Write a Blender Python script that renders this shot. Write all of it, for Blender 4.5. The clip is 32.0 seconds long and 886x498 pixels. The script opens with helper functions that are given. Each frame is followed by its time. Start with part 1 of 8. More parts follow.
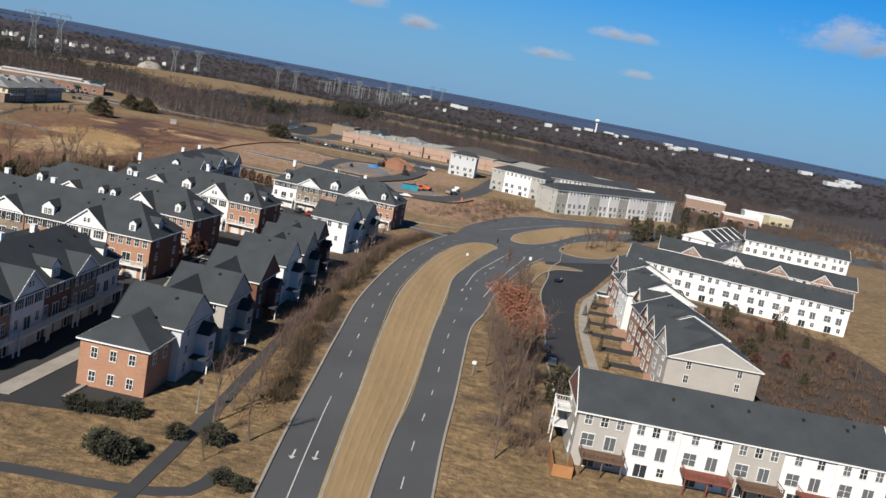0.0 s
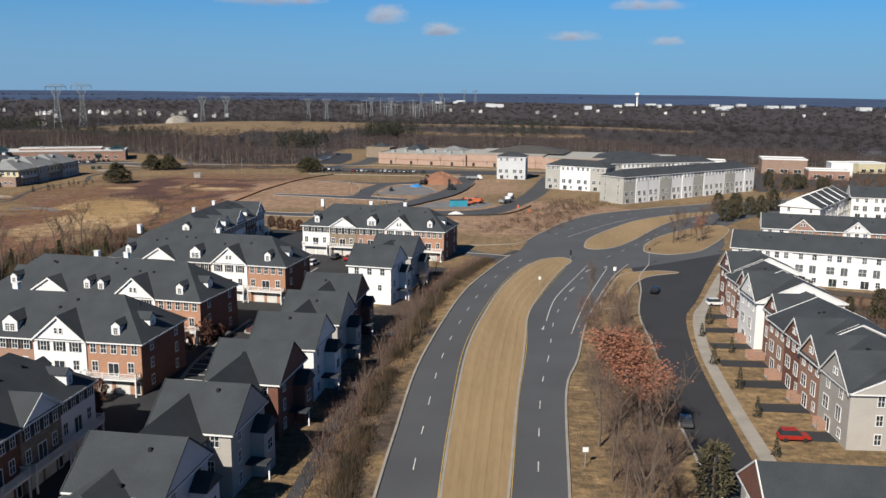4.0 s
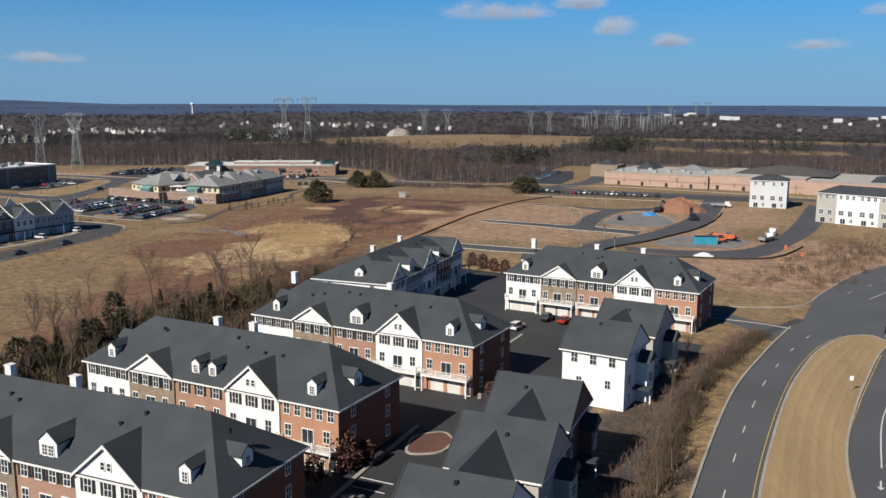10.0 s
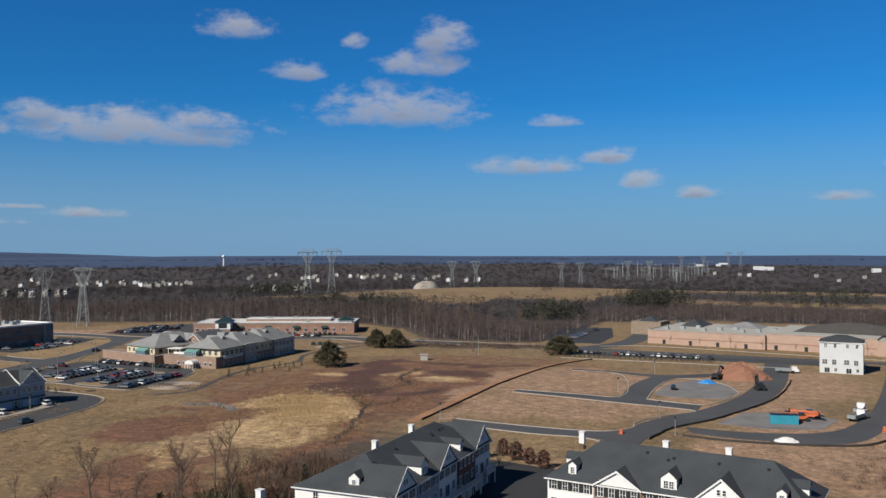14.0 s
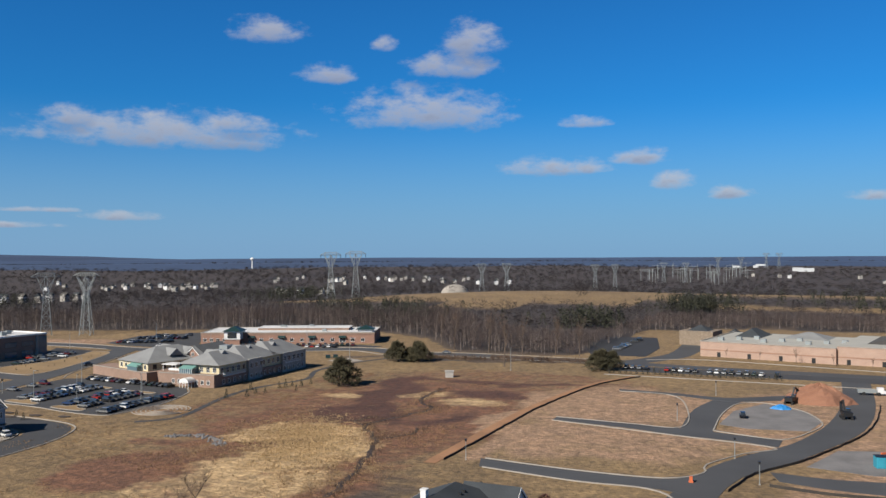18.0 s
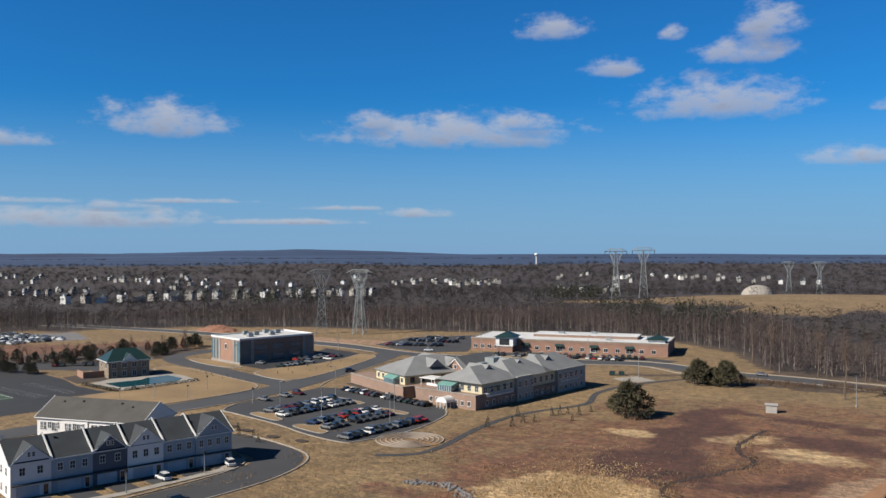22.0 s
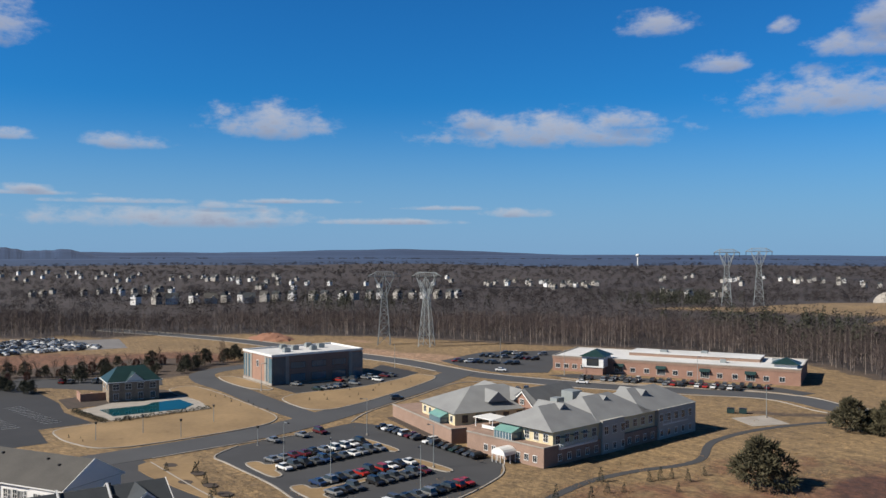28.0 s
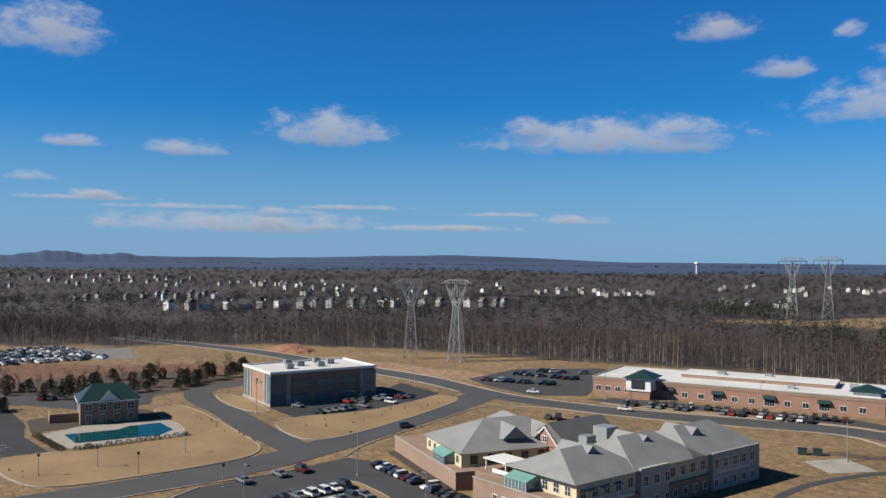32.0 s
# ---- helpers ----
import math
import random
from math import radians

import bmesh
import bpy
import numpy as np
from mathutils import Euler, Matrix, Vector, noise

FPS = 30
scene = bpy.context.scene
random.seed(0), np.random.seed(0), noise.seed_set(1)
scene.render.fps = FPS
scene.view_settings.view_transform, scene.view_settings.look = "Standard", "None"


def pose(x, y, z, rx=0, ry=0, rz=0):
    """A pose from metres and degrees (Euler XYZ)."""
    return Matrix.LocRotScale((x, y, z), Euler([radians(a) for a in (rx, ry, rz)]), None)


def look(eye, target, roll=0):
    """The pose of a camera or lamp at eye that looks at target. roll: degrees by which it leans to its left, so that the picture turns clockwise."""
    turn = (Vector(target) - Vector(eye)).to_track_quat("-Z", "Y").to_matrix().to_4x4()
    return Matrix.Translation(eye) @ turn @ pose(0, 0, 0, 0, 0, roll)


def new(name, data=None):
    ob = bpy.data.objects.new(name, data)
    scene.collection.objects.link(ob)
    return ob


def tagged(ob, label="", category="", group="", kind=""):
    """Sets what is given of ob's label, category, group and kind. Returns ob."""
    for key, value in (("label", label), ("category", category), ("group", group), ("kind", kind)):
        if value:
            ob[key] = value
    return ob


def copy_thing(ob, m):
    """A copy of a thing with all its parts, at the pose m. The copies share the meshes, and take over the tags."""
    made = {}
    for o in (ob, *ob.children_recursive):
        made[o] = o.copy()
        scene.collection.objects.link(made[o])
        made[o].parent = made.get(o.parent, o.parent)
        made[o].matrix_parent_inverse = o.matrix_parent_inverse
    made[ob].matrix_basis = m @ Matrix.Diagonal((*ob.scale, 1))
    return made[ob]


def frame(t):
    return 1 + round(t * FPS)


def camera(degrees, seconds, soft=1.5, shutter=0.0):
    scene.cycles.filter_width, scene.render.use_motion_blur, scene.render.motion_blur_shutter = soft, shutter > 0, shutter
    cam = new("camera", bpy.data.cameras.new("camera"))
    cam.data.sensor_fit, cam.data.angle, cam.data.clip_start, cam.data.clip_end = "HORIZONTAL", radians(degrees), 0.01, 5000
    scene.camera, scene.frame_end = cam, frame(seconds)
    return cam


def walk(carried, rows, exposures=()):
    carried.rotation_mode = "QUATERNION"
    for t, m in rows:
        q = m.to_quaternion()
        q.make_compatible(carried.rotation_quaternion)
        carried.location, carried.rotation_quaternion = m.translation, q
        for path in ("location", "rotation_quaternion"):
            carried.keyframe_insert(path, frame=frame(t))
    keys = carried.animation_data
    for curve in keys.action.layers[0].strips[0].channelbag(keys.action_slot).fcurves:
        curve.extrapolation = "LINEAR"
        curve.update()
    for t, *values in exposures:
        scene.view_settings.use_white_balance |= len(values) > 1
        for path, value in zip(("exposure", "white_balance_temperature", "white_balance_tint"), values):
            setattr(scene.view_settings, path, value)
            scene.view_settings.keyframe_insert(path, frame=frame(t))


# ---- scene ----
from mathutils import geometry

cam = camera(54.01, 32.0)
PATH = [  # seconds, eye, yaw, pitch, lean
    (0, -0.00, 0.00, 52.00, -1.60, -10.52, 10.81),
    (0.2, 0.01, 2.34, 51.94, -1.50, -10.56, 10.70),
    (0.3, 0.01, 3.51, 51.91, -1.10, -10.58, 9.90),
    (0.4, 0.01, 4.68, 51.88, 1.00, -10.60, 4.20),
    (0.5, 0.01, 5.85, 51.85, 2.24, -10.62, 1.26),
    (0.6, 0.03, 7.02, 51.82, 2.35, -10.62, 0.25),
    (0.7, 0.04, 8.20, 51.80, 2.40, -10.62, 0.05),
    (1, 0.09, 11.71, 51.71, 2.39, -10.63, 0.03),
    (1.5, 0.10, 17.59, 51.57, 2.37, -10.64, 0.15),
    (2, -0.00, 23.45, 51.43, 2.36, -10.63, 0.28),
    (2.5, -0.18, 29.21, 51.31, 2.33, -10.62, 0.36),
    (3, -0.39, 34.75, 51.19, 2.31, -10.60, 0.44),
    (3.5, -0.60, 40.04, 51.04, 2.31, -10.62, 0.53),
    (5.5, -1.63, 61.03, 50.24, 2.55, -10.38, 0.29),
    (5.6, -1.69, 62.10, 50.21, 3.00, -10.34, 6.80),
    (5.7, -1.75, 63.17, 50.18, 4.00, -10.31, 10.30),
    (5.8, -1.81, 64.24, 50.16, 5.20, -10.27, 10.40),
    (6, -1.93, 66.38, 50.10, 7.67, -10.20, 9.52),
    (6.2, -2.12, 68.53, 50.06, 10.80, -10.19, 10.30),
    (6.3, -2.22, 69.61, 50.04, 12.20, -10.18, 9.60),
    (6.5, -2.41, 71.76, 50.00, 14.58, -10.18, 7.01),
    (6.6, -2.55, 72.82, 49.99, 15.50, -10.17, 2.60),
    (6.7, -2.69, 73.89, 49.97, 15.90, -10.17, 0.60),
    (6.8, -2.83, 74.96, 49.96, 15.95, -10.17, 0.05),
    (7, -3.11, 77.10, 49.93, 15.90, -10.16, -0.01),
    (7.5, -4.06, 82.36, 49.87, 16.03, -10.12, -0.01),
    (8, -5.14, 87.57, 49.81, 16.16, -10.05, 0.05),
    (8.5, -6.28, 92.78, 49.74, 16.35, -10.00, 0.09),
    (9, -7.48, 97.94, 49.65, 16.52, -9.95, 0.12),
    (9.5, -8.79, 103.08, 49.56, 16.70, -9.92, 0.12),
    (10, -10.21, 108.25, 49.50, 16.91, -9.87, 0.16),
    (10.5, -11.67, 113.38, 49.47, 17.10, -9.83, 0.17),
    (11, -13.12, 118.49, 49.48, 17.30, -9.19, 0.15),
    (11.1, -13.41, 119.53, 49.49, 17.35, -8.90, 0.15),
    (11.2, -13.69, 120.57, 49.50, 17.39, -7.30, 0.15),
    (11.3, -13.98, 121.61, 49.52, 17.44, -5.20, 0.15),
    (11.4, -14.26, 122.64, 49.53, 17.49, -2.90, 0.16),
    (11.5, -14.55, 123.68, 49.54, 17.54, -1.14, 0.16),
    (11.6, -14.82, 124.73, 49.57, 17.58, -0.65, 0.17),
    (11.7, -15.09, 125.78, 49.59, 17.63, -0.45, 0.17),
    (12, -15.91, 128.94, 49.66, 17.77, -0.20, 0.20),
    (12.5, -17.26, 134.24, 49.82, 18.03, -0.11, 0.13),
    (13, -18.62, 139.54, 50.00, 18.31, -0.04, 0.07),
    (13.5, -19.97, 144.84, 50.16, 18.59, -0.00, -0.01),
    (14, -21.33, 150.14, 50.29, 18.88, 0.00, -0.10),
    (14.5, -22.73, 155.45, 50.40, 19.12, 0.03, -0.12),
    (16.5, -29.21, 176.78, 50.53, 20.05, 0.08, -0.29),
    (17, -30.96, 182.13, 50.59, 20.34, 0.08, -0.26),
    (17.5, -32.80, 187.49, 50.66, 20.60, 0.10, -0.32),
    (18, -34.81, 192.88, 50.73, 20.86, 0.12, -0.28),
    (18.1, -35.27, 193.97, 50.75, 21.15, 0.12, 0.10),
    (18.2, -35.73, 195.07, 50.76, 21.70, 0.13, 4.20),
    (18.3, -36.18, 196.16, 50.78, 24.20, 0.13, 4.90),
    (18.4, -36.64, 197.25, 50.80, 26.60, 0.13, 4.50),
    (18.5, -37.09, 198.34, 50.81, 28.72, 0.14, 3.75),
    (18.6, -37.60, 199.45, 50.83, 31.20, 0.14, 3.50),
    (18.7, -38.10, 200.56, 50.84, 32.90, 0.15, 2.60),
    (18.8, -38.60, 201.67, 50.86, 34.00, 0.15, 1.30),
    (19, -39.61, 203.88, 50.89, 34.43, 0.16, 0.46),
    (19.5, -42.31, 209.54, 50.94, 34.77, 0.15, 0.16),
    (20, -45.16, 215.36, 50.98, 35.12, 0.14, 0.08),
    (20.1, -46.33, 217.58, 51.04, 35.42, 0.12, 0.06),
    (20.2, -48.10, 220.95, 51.12, 35.89, 0.09, 0.02),
    (20.3, -49.90, 224.36, 51.20, 36.36, 0.06, -0.03),
    (20.4, -51.70, 227.77, 51.28, 36.83, 0.03, -0.07),
    (20.5, -53.39, 230.96, 51.35, 37.27, 0.00, -0.11),
    (21, -57.25, 236.93, 51.35, 37.81, -0.04, -0.11),
    (21.5, -60.96, 242.61, 51.34, 38.79, -0.07, -0.15),
    (22, -64.49, 248.02, 51.33, 39.46, -0.11, -0.15),
    (22.5, -67.89, 253.26, 51.33, 39.98, -0.17, -0.12),
    (23, -71.15, 258.44, 51.35, 40.44, -0.24, -0.15),
    (23.5, -74.34, 263.64, 51.39, 41.03, -0.27, -0.22),
    (24, -77.53, 268.84, 51.45, 41.63, -0.32, -0.18),
    (24.5, -80.71, 274.03, 51.50, 42.19, -0.37, -0.16),
    (25, -83.87, 279.20, 51.53, 42.70, -0.37, -0.15),
    (25.5, -86.99, 284.30, 51.53, 43.22, -0.34, -0.15),
    (27.5, -98.83, 303.93, 51.19, 45.46, -0.15, 0.02),
    (28, -101.76, 308.73, 51.09, 46.00, -0.10, 0.05),
    (28.5, -104.67, 313.46, 50.99, 46.49, -0.06, 0.12),
    (29, -107.53, 318.08, 50.89, 47.09, -0.01, 0.17),
    (29.5, -110.34, 322.58, 50.82, 47.51, 0.04, 0.25),
    (30, -113.05, 327.01, 50.75, 47.94, 0.09, 0.26),
    (30.5, -115.66, 331.43, 50.70, 48.39, 0.15, 0.29),
    (31, -118.18, 335.84, 50.65, 48.82, 0.20, 0.43),
    (31.5, -120.66, 340.25, 50.61, 49.25, 0.26, 0.49),
    (32, -123.12, 344.66, 50.57, 49.67, 0.31, 0.46),
]


def flown(t, x, y, z, yaw, pitch, lean):
    a, p = radians(yaw), radians(pitch)
    way = Vector((-math.sin(a) * math.cos(p), math.cos(a) * math.cos(p), math.sin(p)))
    eye = Vector((x, y, z))
    return t, look(eye, eye + way, lean)


walk(cam, [flown(*row) for row in PATH], [(0, 0.63), (10.6, 0.64), (11.6, 0.52), (13, 0.46), (15, 0.52), (18, 0.66), (20, 0.71), (32, 0.70)])

# ---- sky, sun ----
SUN_EL, SUN_WAY = radians(37), Vector((-0.45, -0.89, 0))
world = bpy.data.worlds.new("sky")
scene.world = world
world.use_nodes = True
wn, wl = world.node_tree.nodes, world.node_tree.links
wn.clear()


def wmath(op, a, b=None, c=None):
    n = wn.new("ShaderNodeMath")
    n.operation = op
    for i, v in enumerate((a, b, c)):
        if v is None:
            continue
        if isinstance(v, (int, float)):
            n.inputs[i].default_value = v
        else:
            wl.new(v, n.inputs[i])
    return n.outputs[0]


sky = wn.new("ShaderNodeTexSky")
sky.sky_type, sky.sun_disc = "NISHITA", False
sky.sun_elevation = SUN_EL
sky.sun_rotation = math.atan2(SUN_WAY.x, SUN_WAY.y)
sky.altitude, sky.air_density, sky.dust_density, sky.ozone_density = 150, 1.0, 0.35, 3.0
sky_bg = wn.new("ShaderNodeBackground")
sky_bg.inputs[1].default_value = 0.0412
sky_tone = wn.new("ShaderNodeMixRGB")
sky_tone.blend_type = "MULTIPLY"
sky_tone.inputs[0].default_value = 1.0
# deep blue near the horizon, dimmed and greyer overhead to hold back fill light
zenith = wn.new("ShaderNodeMixRGB")
zenith.inputs[1].default_value, zenith.inputs[2].default_value = (0.145, 0.85, 1.55, 1), (0.17, 0.21, 0.255, 1)
wl.new(zenith.outputs[0], sky_tone.inputs[2])
wl.new(sky.outputs[0], sky_tone.inputs[1])
wl.new(sky_tone.outputs[0], sky_bg.inputs[0])
coord = wn.new("ShaderNodeTexCoord")
split = wn.new("ShaderNodeSeparateXYZ")
wl.new(coord.outputs["Generated"], split.inputs[0])
# bearing to the left of +y and height above the horizon, in degrees
az = wmath("MULTIPLY", wmath("ARCTAN2", wmath("MULTIPLY", split.outputs[0], -1.0), split.outputs[1]), 57.2958)
el = wmath("MULTIPLY", wmath("ARCSINE", split.outputs[2]), 57.2958)
high = wn.new("ShaderNodeMapRange")
high.interpolation_type = "SMOOTHSTEP"
high.inputs[1].default_value, high.inputs[2].default_value = 14.0, 50.0
wl.new(el, high.inputs[0])
wl.new(high.outputs[0], zenith.inputs[0])
flat = wn.new("ShaderNodeCombineXYZ")
wl.new(az, flat.inputs[0])
wl.new(wmath("MULTIPLY", el, 1.9), flat.inputs[1])
puff = wn.new("ShaderNodeTexNoise")
puff.inputs["Scale"].default_value, puff.inputs["Detail"].default_value, puff.inputs["Roughness"].default_value = 0.5, 8.0, 0.62
wl.new(flat.outputs[0], puff.inputs["Vector"])
fluff = wmath("SUBTRACT", puff.outputs[0], 0.5)
# cumulus: bearing, height, half width, half height
CLOUDS = [
    (38.9, 7.7, 8.2, 1.4), (44.0, 8.3, 1.6, 0.8), (34.0, 8.2, 2.0, 0.8), (22.0, 9.3, 5.6, 1.6), (20.2, 12.2, 3.0, 1.1),
    (19.0, 13.7, 2.2, 1.3), (32.2, 14.1, 2.3, 1.0), (28.4, 11.5, 1.8, 0.8), (13.9, 5.5, 3.3, 0.75), (11.5, 8.3, 1.6, 0.45),
    (7.9, 6.0, 1.9, 0.65), (5.9, 4.4, 1.4, 0.7), (2.5, 3.6, 1.5, 0.5), (41.3, 2.3, 2.3, 0.4), (57.3, 8.1, 4.1, 1.4),
    (60.0, 2.7, 2.2, 0.3), (57.6, 1.8, 2.2, 0.35), (66.0, 6.6, 2.7, 0.6), (73.0, 6.7, 1.6, 0.45), (71.6, 3.5, 1.6, 0.35),
    (63.0, 2.0, 8.5, 0.9), (74.3, 13.4, 3.2, 2.0), (75.1, 4.5, 1.5, 0.35), (-10.4, 5.1, 2.4, 0.45), (-5.8, 3.2, 1.8, 0.4),
    (-11.6, 2.9, 1.2, 0.35), (12.8, 5.3, 3.2, 0.4), (24.6, 13.4, 1.0, 0.6), (-24.0, 7.0, 4.0, 1.2), (92.0, 9.0, 6.0, 1.6),
    (66.0, 2.9, 5.0, 0.22), (72.0, 3.3, 4.0, 0.2), (56.0, 3.0, 4.0, 0.2), (50.0, 1.7, 5.0, 0.25), (46.0, 2.6, 3.0, 0.18),
]


def cloud_cover(rise_by):
    """How deep inside a cloud a direction lies, looked up a little higher; flat below, heaped above."""
    body = None
    for a0, e0, wa, we in CLOUDS:
        da = wmath("DIVIDE", wmath("SUBTRACT", az, a0), wa)
        de = wmath("DIVIDE", wmath("SUBTRACT", el, e0 - 0.35 * we - rise_by * we), we * 1.25)
        de = wmath("MAXIMUM", de, wmath("MULTIPLY", de, -2.4))
        m = wmath("SUBTRACT", 1.0, wmath("MULTIPLY_ADD", da, da, wmath("MULTIPLY", de, de)))
        body = m if body is None else wmath("MAXIMUM", body, m)
    out = wn.new("ShaderNodeMapRange")
    out.interpolation_type = "SMOOTHSTEP"
    out.inputs[1].default_value, out.inputs[2].default_value = -0.35, 1.6
    wl.new(wmath("MULTIPLY_ADD", fluff, 4.0, wmath("MAXIMUM", body, -1.2)), out.inputs[0])
    return out


dense = cloud_cover(0.0)
above = cloud_cover(0.75)
haze = wn.new("ShaderNodeMapRange")
haze.interpolation_type = "SMOOTHSTEP"
haze.inputs[1].default_value, haze.inputs[2].default_value, haze.inputs[3].default_value, haze.inputs[4].default_value = 0.0, 10.0, 0.78, 0.0
wl.new(el, haze.inputs[0])
cloud_bg = wn.new("ShaderNodeBackground")
tone = wn.new("ShaderNodeMixRGB")
tone.inputs[1].default_value, tone.inputs[2].default_value = (0.20, 0.222, 0.285, 1), (0.335, 0.34, 0.37, 1)
wl.new(wmath("SUBTRACT", 1.0, wmath("MULTIPLY", above.outputs[0], 1.15)), tone.inputs[0])
tone.use_clamp = True
wl.new(tone.outputs[0], cloud_bg.inputs[0])
haze_bg = wn.new("ShaderNodeBackground")
haze_bg.inputs[0].default_value = (0.153, 0.25, 0.395, 1)
low = wn.new("ShaderNodeMixShader")
wl.new(haze.outputs[0], low.inputs[0])
wl.new(sky_bg.outputs[0], low.inputs[1])
wl.new(haze_bg.outputs[0], low.inputs[2])
over = wn.new("ShaderNodeMixShader")
wl.new(wmath("MULTIPLY", dense.outputs[0], 0.86), over.inputs[0])
wl.new(low.outputs[0], over.inputs[1])
wl.new(cloud_bg.outputs[0], over.inputs[2])
wout = wn.new("ShaderNodeOutputWorld")
wl.new(over.outputs[0], wout.inputs[0])

sun = new("sun", bpy.data.lights.new("sun", "SUN"))
sun.data.energy, sun.data.angle, sun.data.color = 5.0, radians(0.55), (1.0, 0.93, 0.83)
sun_from = SUN_WAY.normalized() * math.cos(SUN_EL) + Vector((0, 0, math.sin(SUN_EL)))
sun.matrix_world = look(sun_from * 100, (0, 0, 0))

# ---- materials ----


def rgba(c):
    return (c[0], c[1], c[2], 1.0)


# all base colours are scaled down, bright ones less, so shade renders deeper
BASE_SCALE = 0.62


def mat(name, c1, c2=None, scale=1.0, rough=0.8, metal=0.0, bump=0.0, fine=None, spread=0.0, stretch=None):
    """A surface that wanders between two colours at two sizes, with grain; spread: a lighter or darker tone for every object."""
    m = bpy.data.materials.new(name)
    m.use_nodes = True
    n, l = m.node_tree.nodes, m.node_tree.links
    b = n["Principled BSDF"]
    b.inputs["Roughness"].default_value, b.inputs["Metallic"].default_value = rough, metal
    c2 = c2 or tuple(v * 0.78 for v in c1)
    k = BASE_SCALE if max(c1) < 0.62 else 0.74
    c1, c2 = tuple(v * k for v in c1), tuple(v * k for v in c2)
    geo = n.new("ShaderNodeNewGeometry")
    place = geo.outputs["Position"]
    if stretch:
        mp = n.new("ShaderNodeMapping")
        mp.inputs["Scale"].default_value = stretch
        l.new(place, mp.inputs["Vector"])
        place = mp.outputs[0]
    t1, t2 = n.new("ShaderNodeTexNoise"), n.new("ShaderNodeTexNoise")
    t1.inputs["Scale"].default_value, t1.inputs["Detail"].default_value = scale, 5.0
    t2.inputs["Scale"].default_value, t2.inputs["Detail"].default_value = fine or scale * 11.0, 3.0
    l.new(place, t1.inputs["Vector"])
    l.new(place, t2.inputs["Vector"])
    add = n.new("ShaderNodeMath")
    add.operation = "MULTIPLY_ADD"
    add.inputs[1].default_value = 0.45
    l.new(t2.outputs[0], add.inputs[0])
    l.new(t1.outputs[0], add.inputs[2])
    ramp = n.new("ShaderNodeMapRange")
    ramp.inputs[1].default_value, ramp.inputs[2].default_value = 0.5, 0.95
    l.new(add.outputs[0], ramp.inputs[0])
    mix = n.new("ShaderNodeMixRGB")
    mix.inputs[1].default_value, mix.inputs[2].default_value = rgba(c1), rgba(c2)
    l.new(ramp.outputs[0], mix.inputs[0])
    last = mix.outputs[0]
    if spread:
        info, hsv, mr = n.new("ShaderNodeObjectInfo"), n.new("ShaderNodeHueSaturation"), n.new("ShaderNodeMapRange")
        mr.inputs[3].default_value, mr.inputs[4].default_value = 1.0 - spread, 1.0 + spread
        l.new(info.outputs["Random"], mr.inputs[0])
        l.new(mr.outputs[0], hsv.inputs["Value"])
        l.new(last, hsv.inputs["Color"])
        last = hsv.outputs[0]
    l.new(last, b.inputs["Base Color"])
    if bump:
        bp = n.new("ShaderNodeBump")
        bp.inputs["Strength"].default_value, bp.inputs["Distance"].default_value = bump, 0.05
        l.new(t2.outputs[0], bp.inputs["Height"])
        l.new(bp.outputs[0], b.inputs["Normal"])
    return m


def courses(m, width, height, joint, mortar, vary=0.72):
    """Lays rows of bricks, blocks or boards into a material made by mat()."""
    n, l = m.node_tree.nodes, m.node_tree.links
    b = n["Principled BSDF"]
    was = b.inputs["Base Color"].links[0].from_socket
    tc = n.new("ShaderNodeTexCoord")
    sep, cmb, add = n.new("ShaderNodeSeparateXYZ"), n.new("ShaderNodeCombineXYZ"), n.new("ShaderNodeMath")
    l.new(tc.outputs["Object"], sep.inputs[0])
    l.new(sep.outputs[0], add.inputs[0])
    l.new(sep.outputs[1], add.inputs[1])
    l.new(add.outputs[0], cmb.inputs[0])
    l.new(sep.outputs[2], cmb.inputs[1])
    br = n.new("ShaderNodeTexBrick")
    br.inputs["Scale"].default_value = 1.0
    br.inputs["Brick Width"].default_value, br.inputs["Row Height"].default_value, br.inputs["Mortar Size"].default_value = width, height, joint
    br.inputs["Color1"].default_value, br.inputs["Color2"].default_value = (1, 1, 1, 1), (vary, vary, vary, 1)
    br.inputs["Mortar"].default_value = rgba(mortar)
    l.new(cmb.outputs[0], br.inputs["Vector"])
    mul = n.new("ShaderNodeMixRGB")
    mul.blend_type = "MULTIPLY"
    mul.inputs[0].default_value = 1.0
    l.new(was, mul.inputs[1])
    l.new(br.outputs["Color"], mul.inputs[2])
    l.new(mul.outputs[0], b.inputs["Base Color"])
    return m


def glass(name, tint):
    m = mat(name, tint, tuple(v * 0.7 for v in tint), 0.4, 0.06)
    m.node_tree.nodes["Principled BSDF"].inputs["Specular IOR Level"].default_value = 0.6
    return m


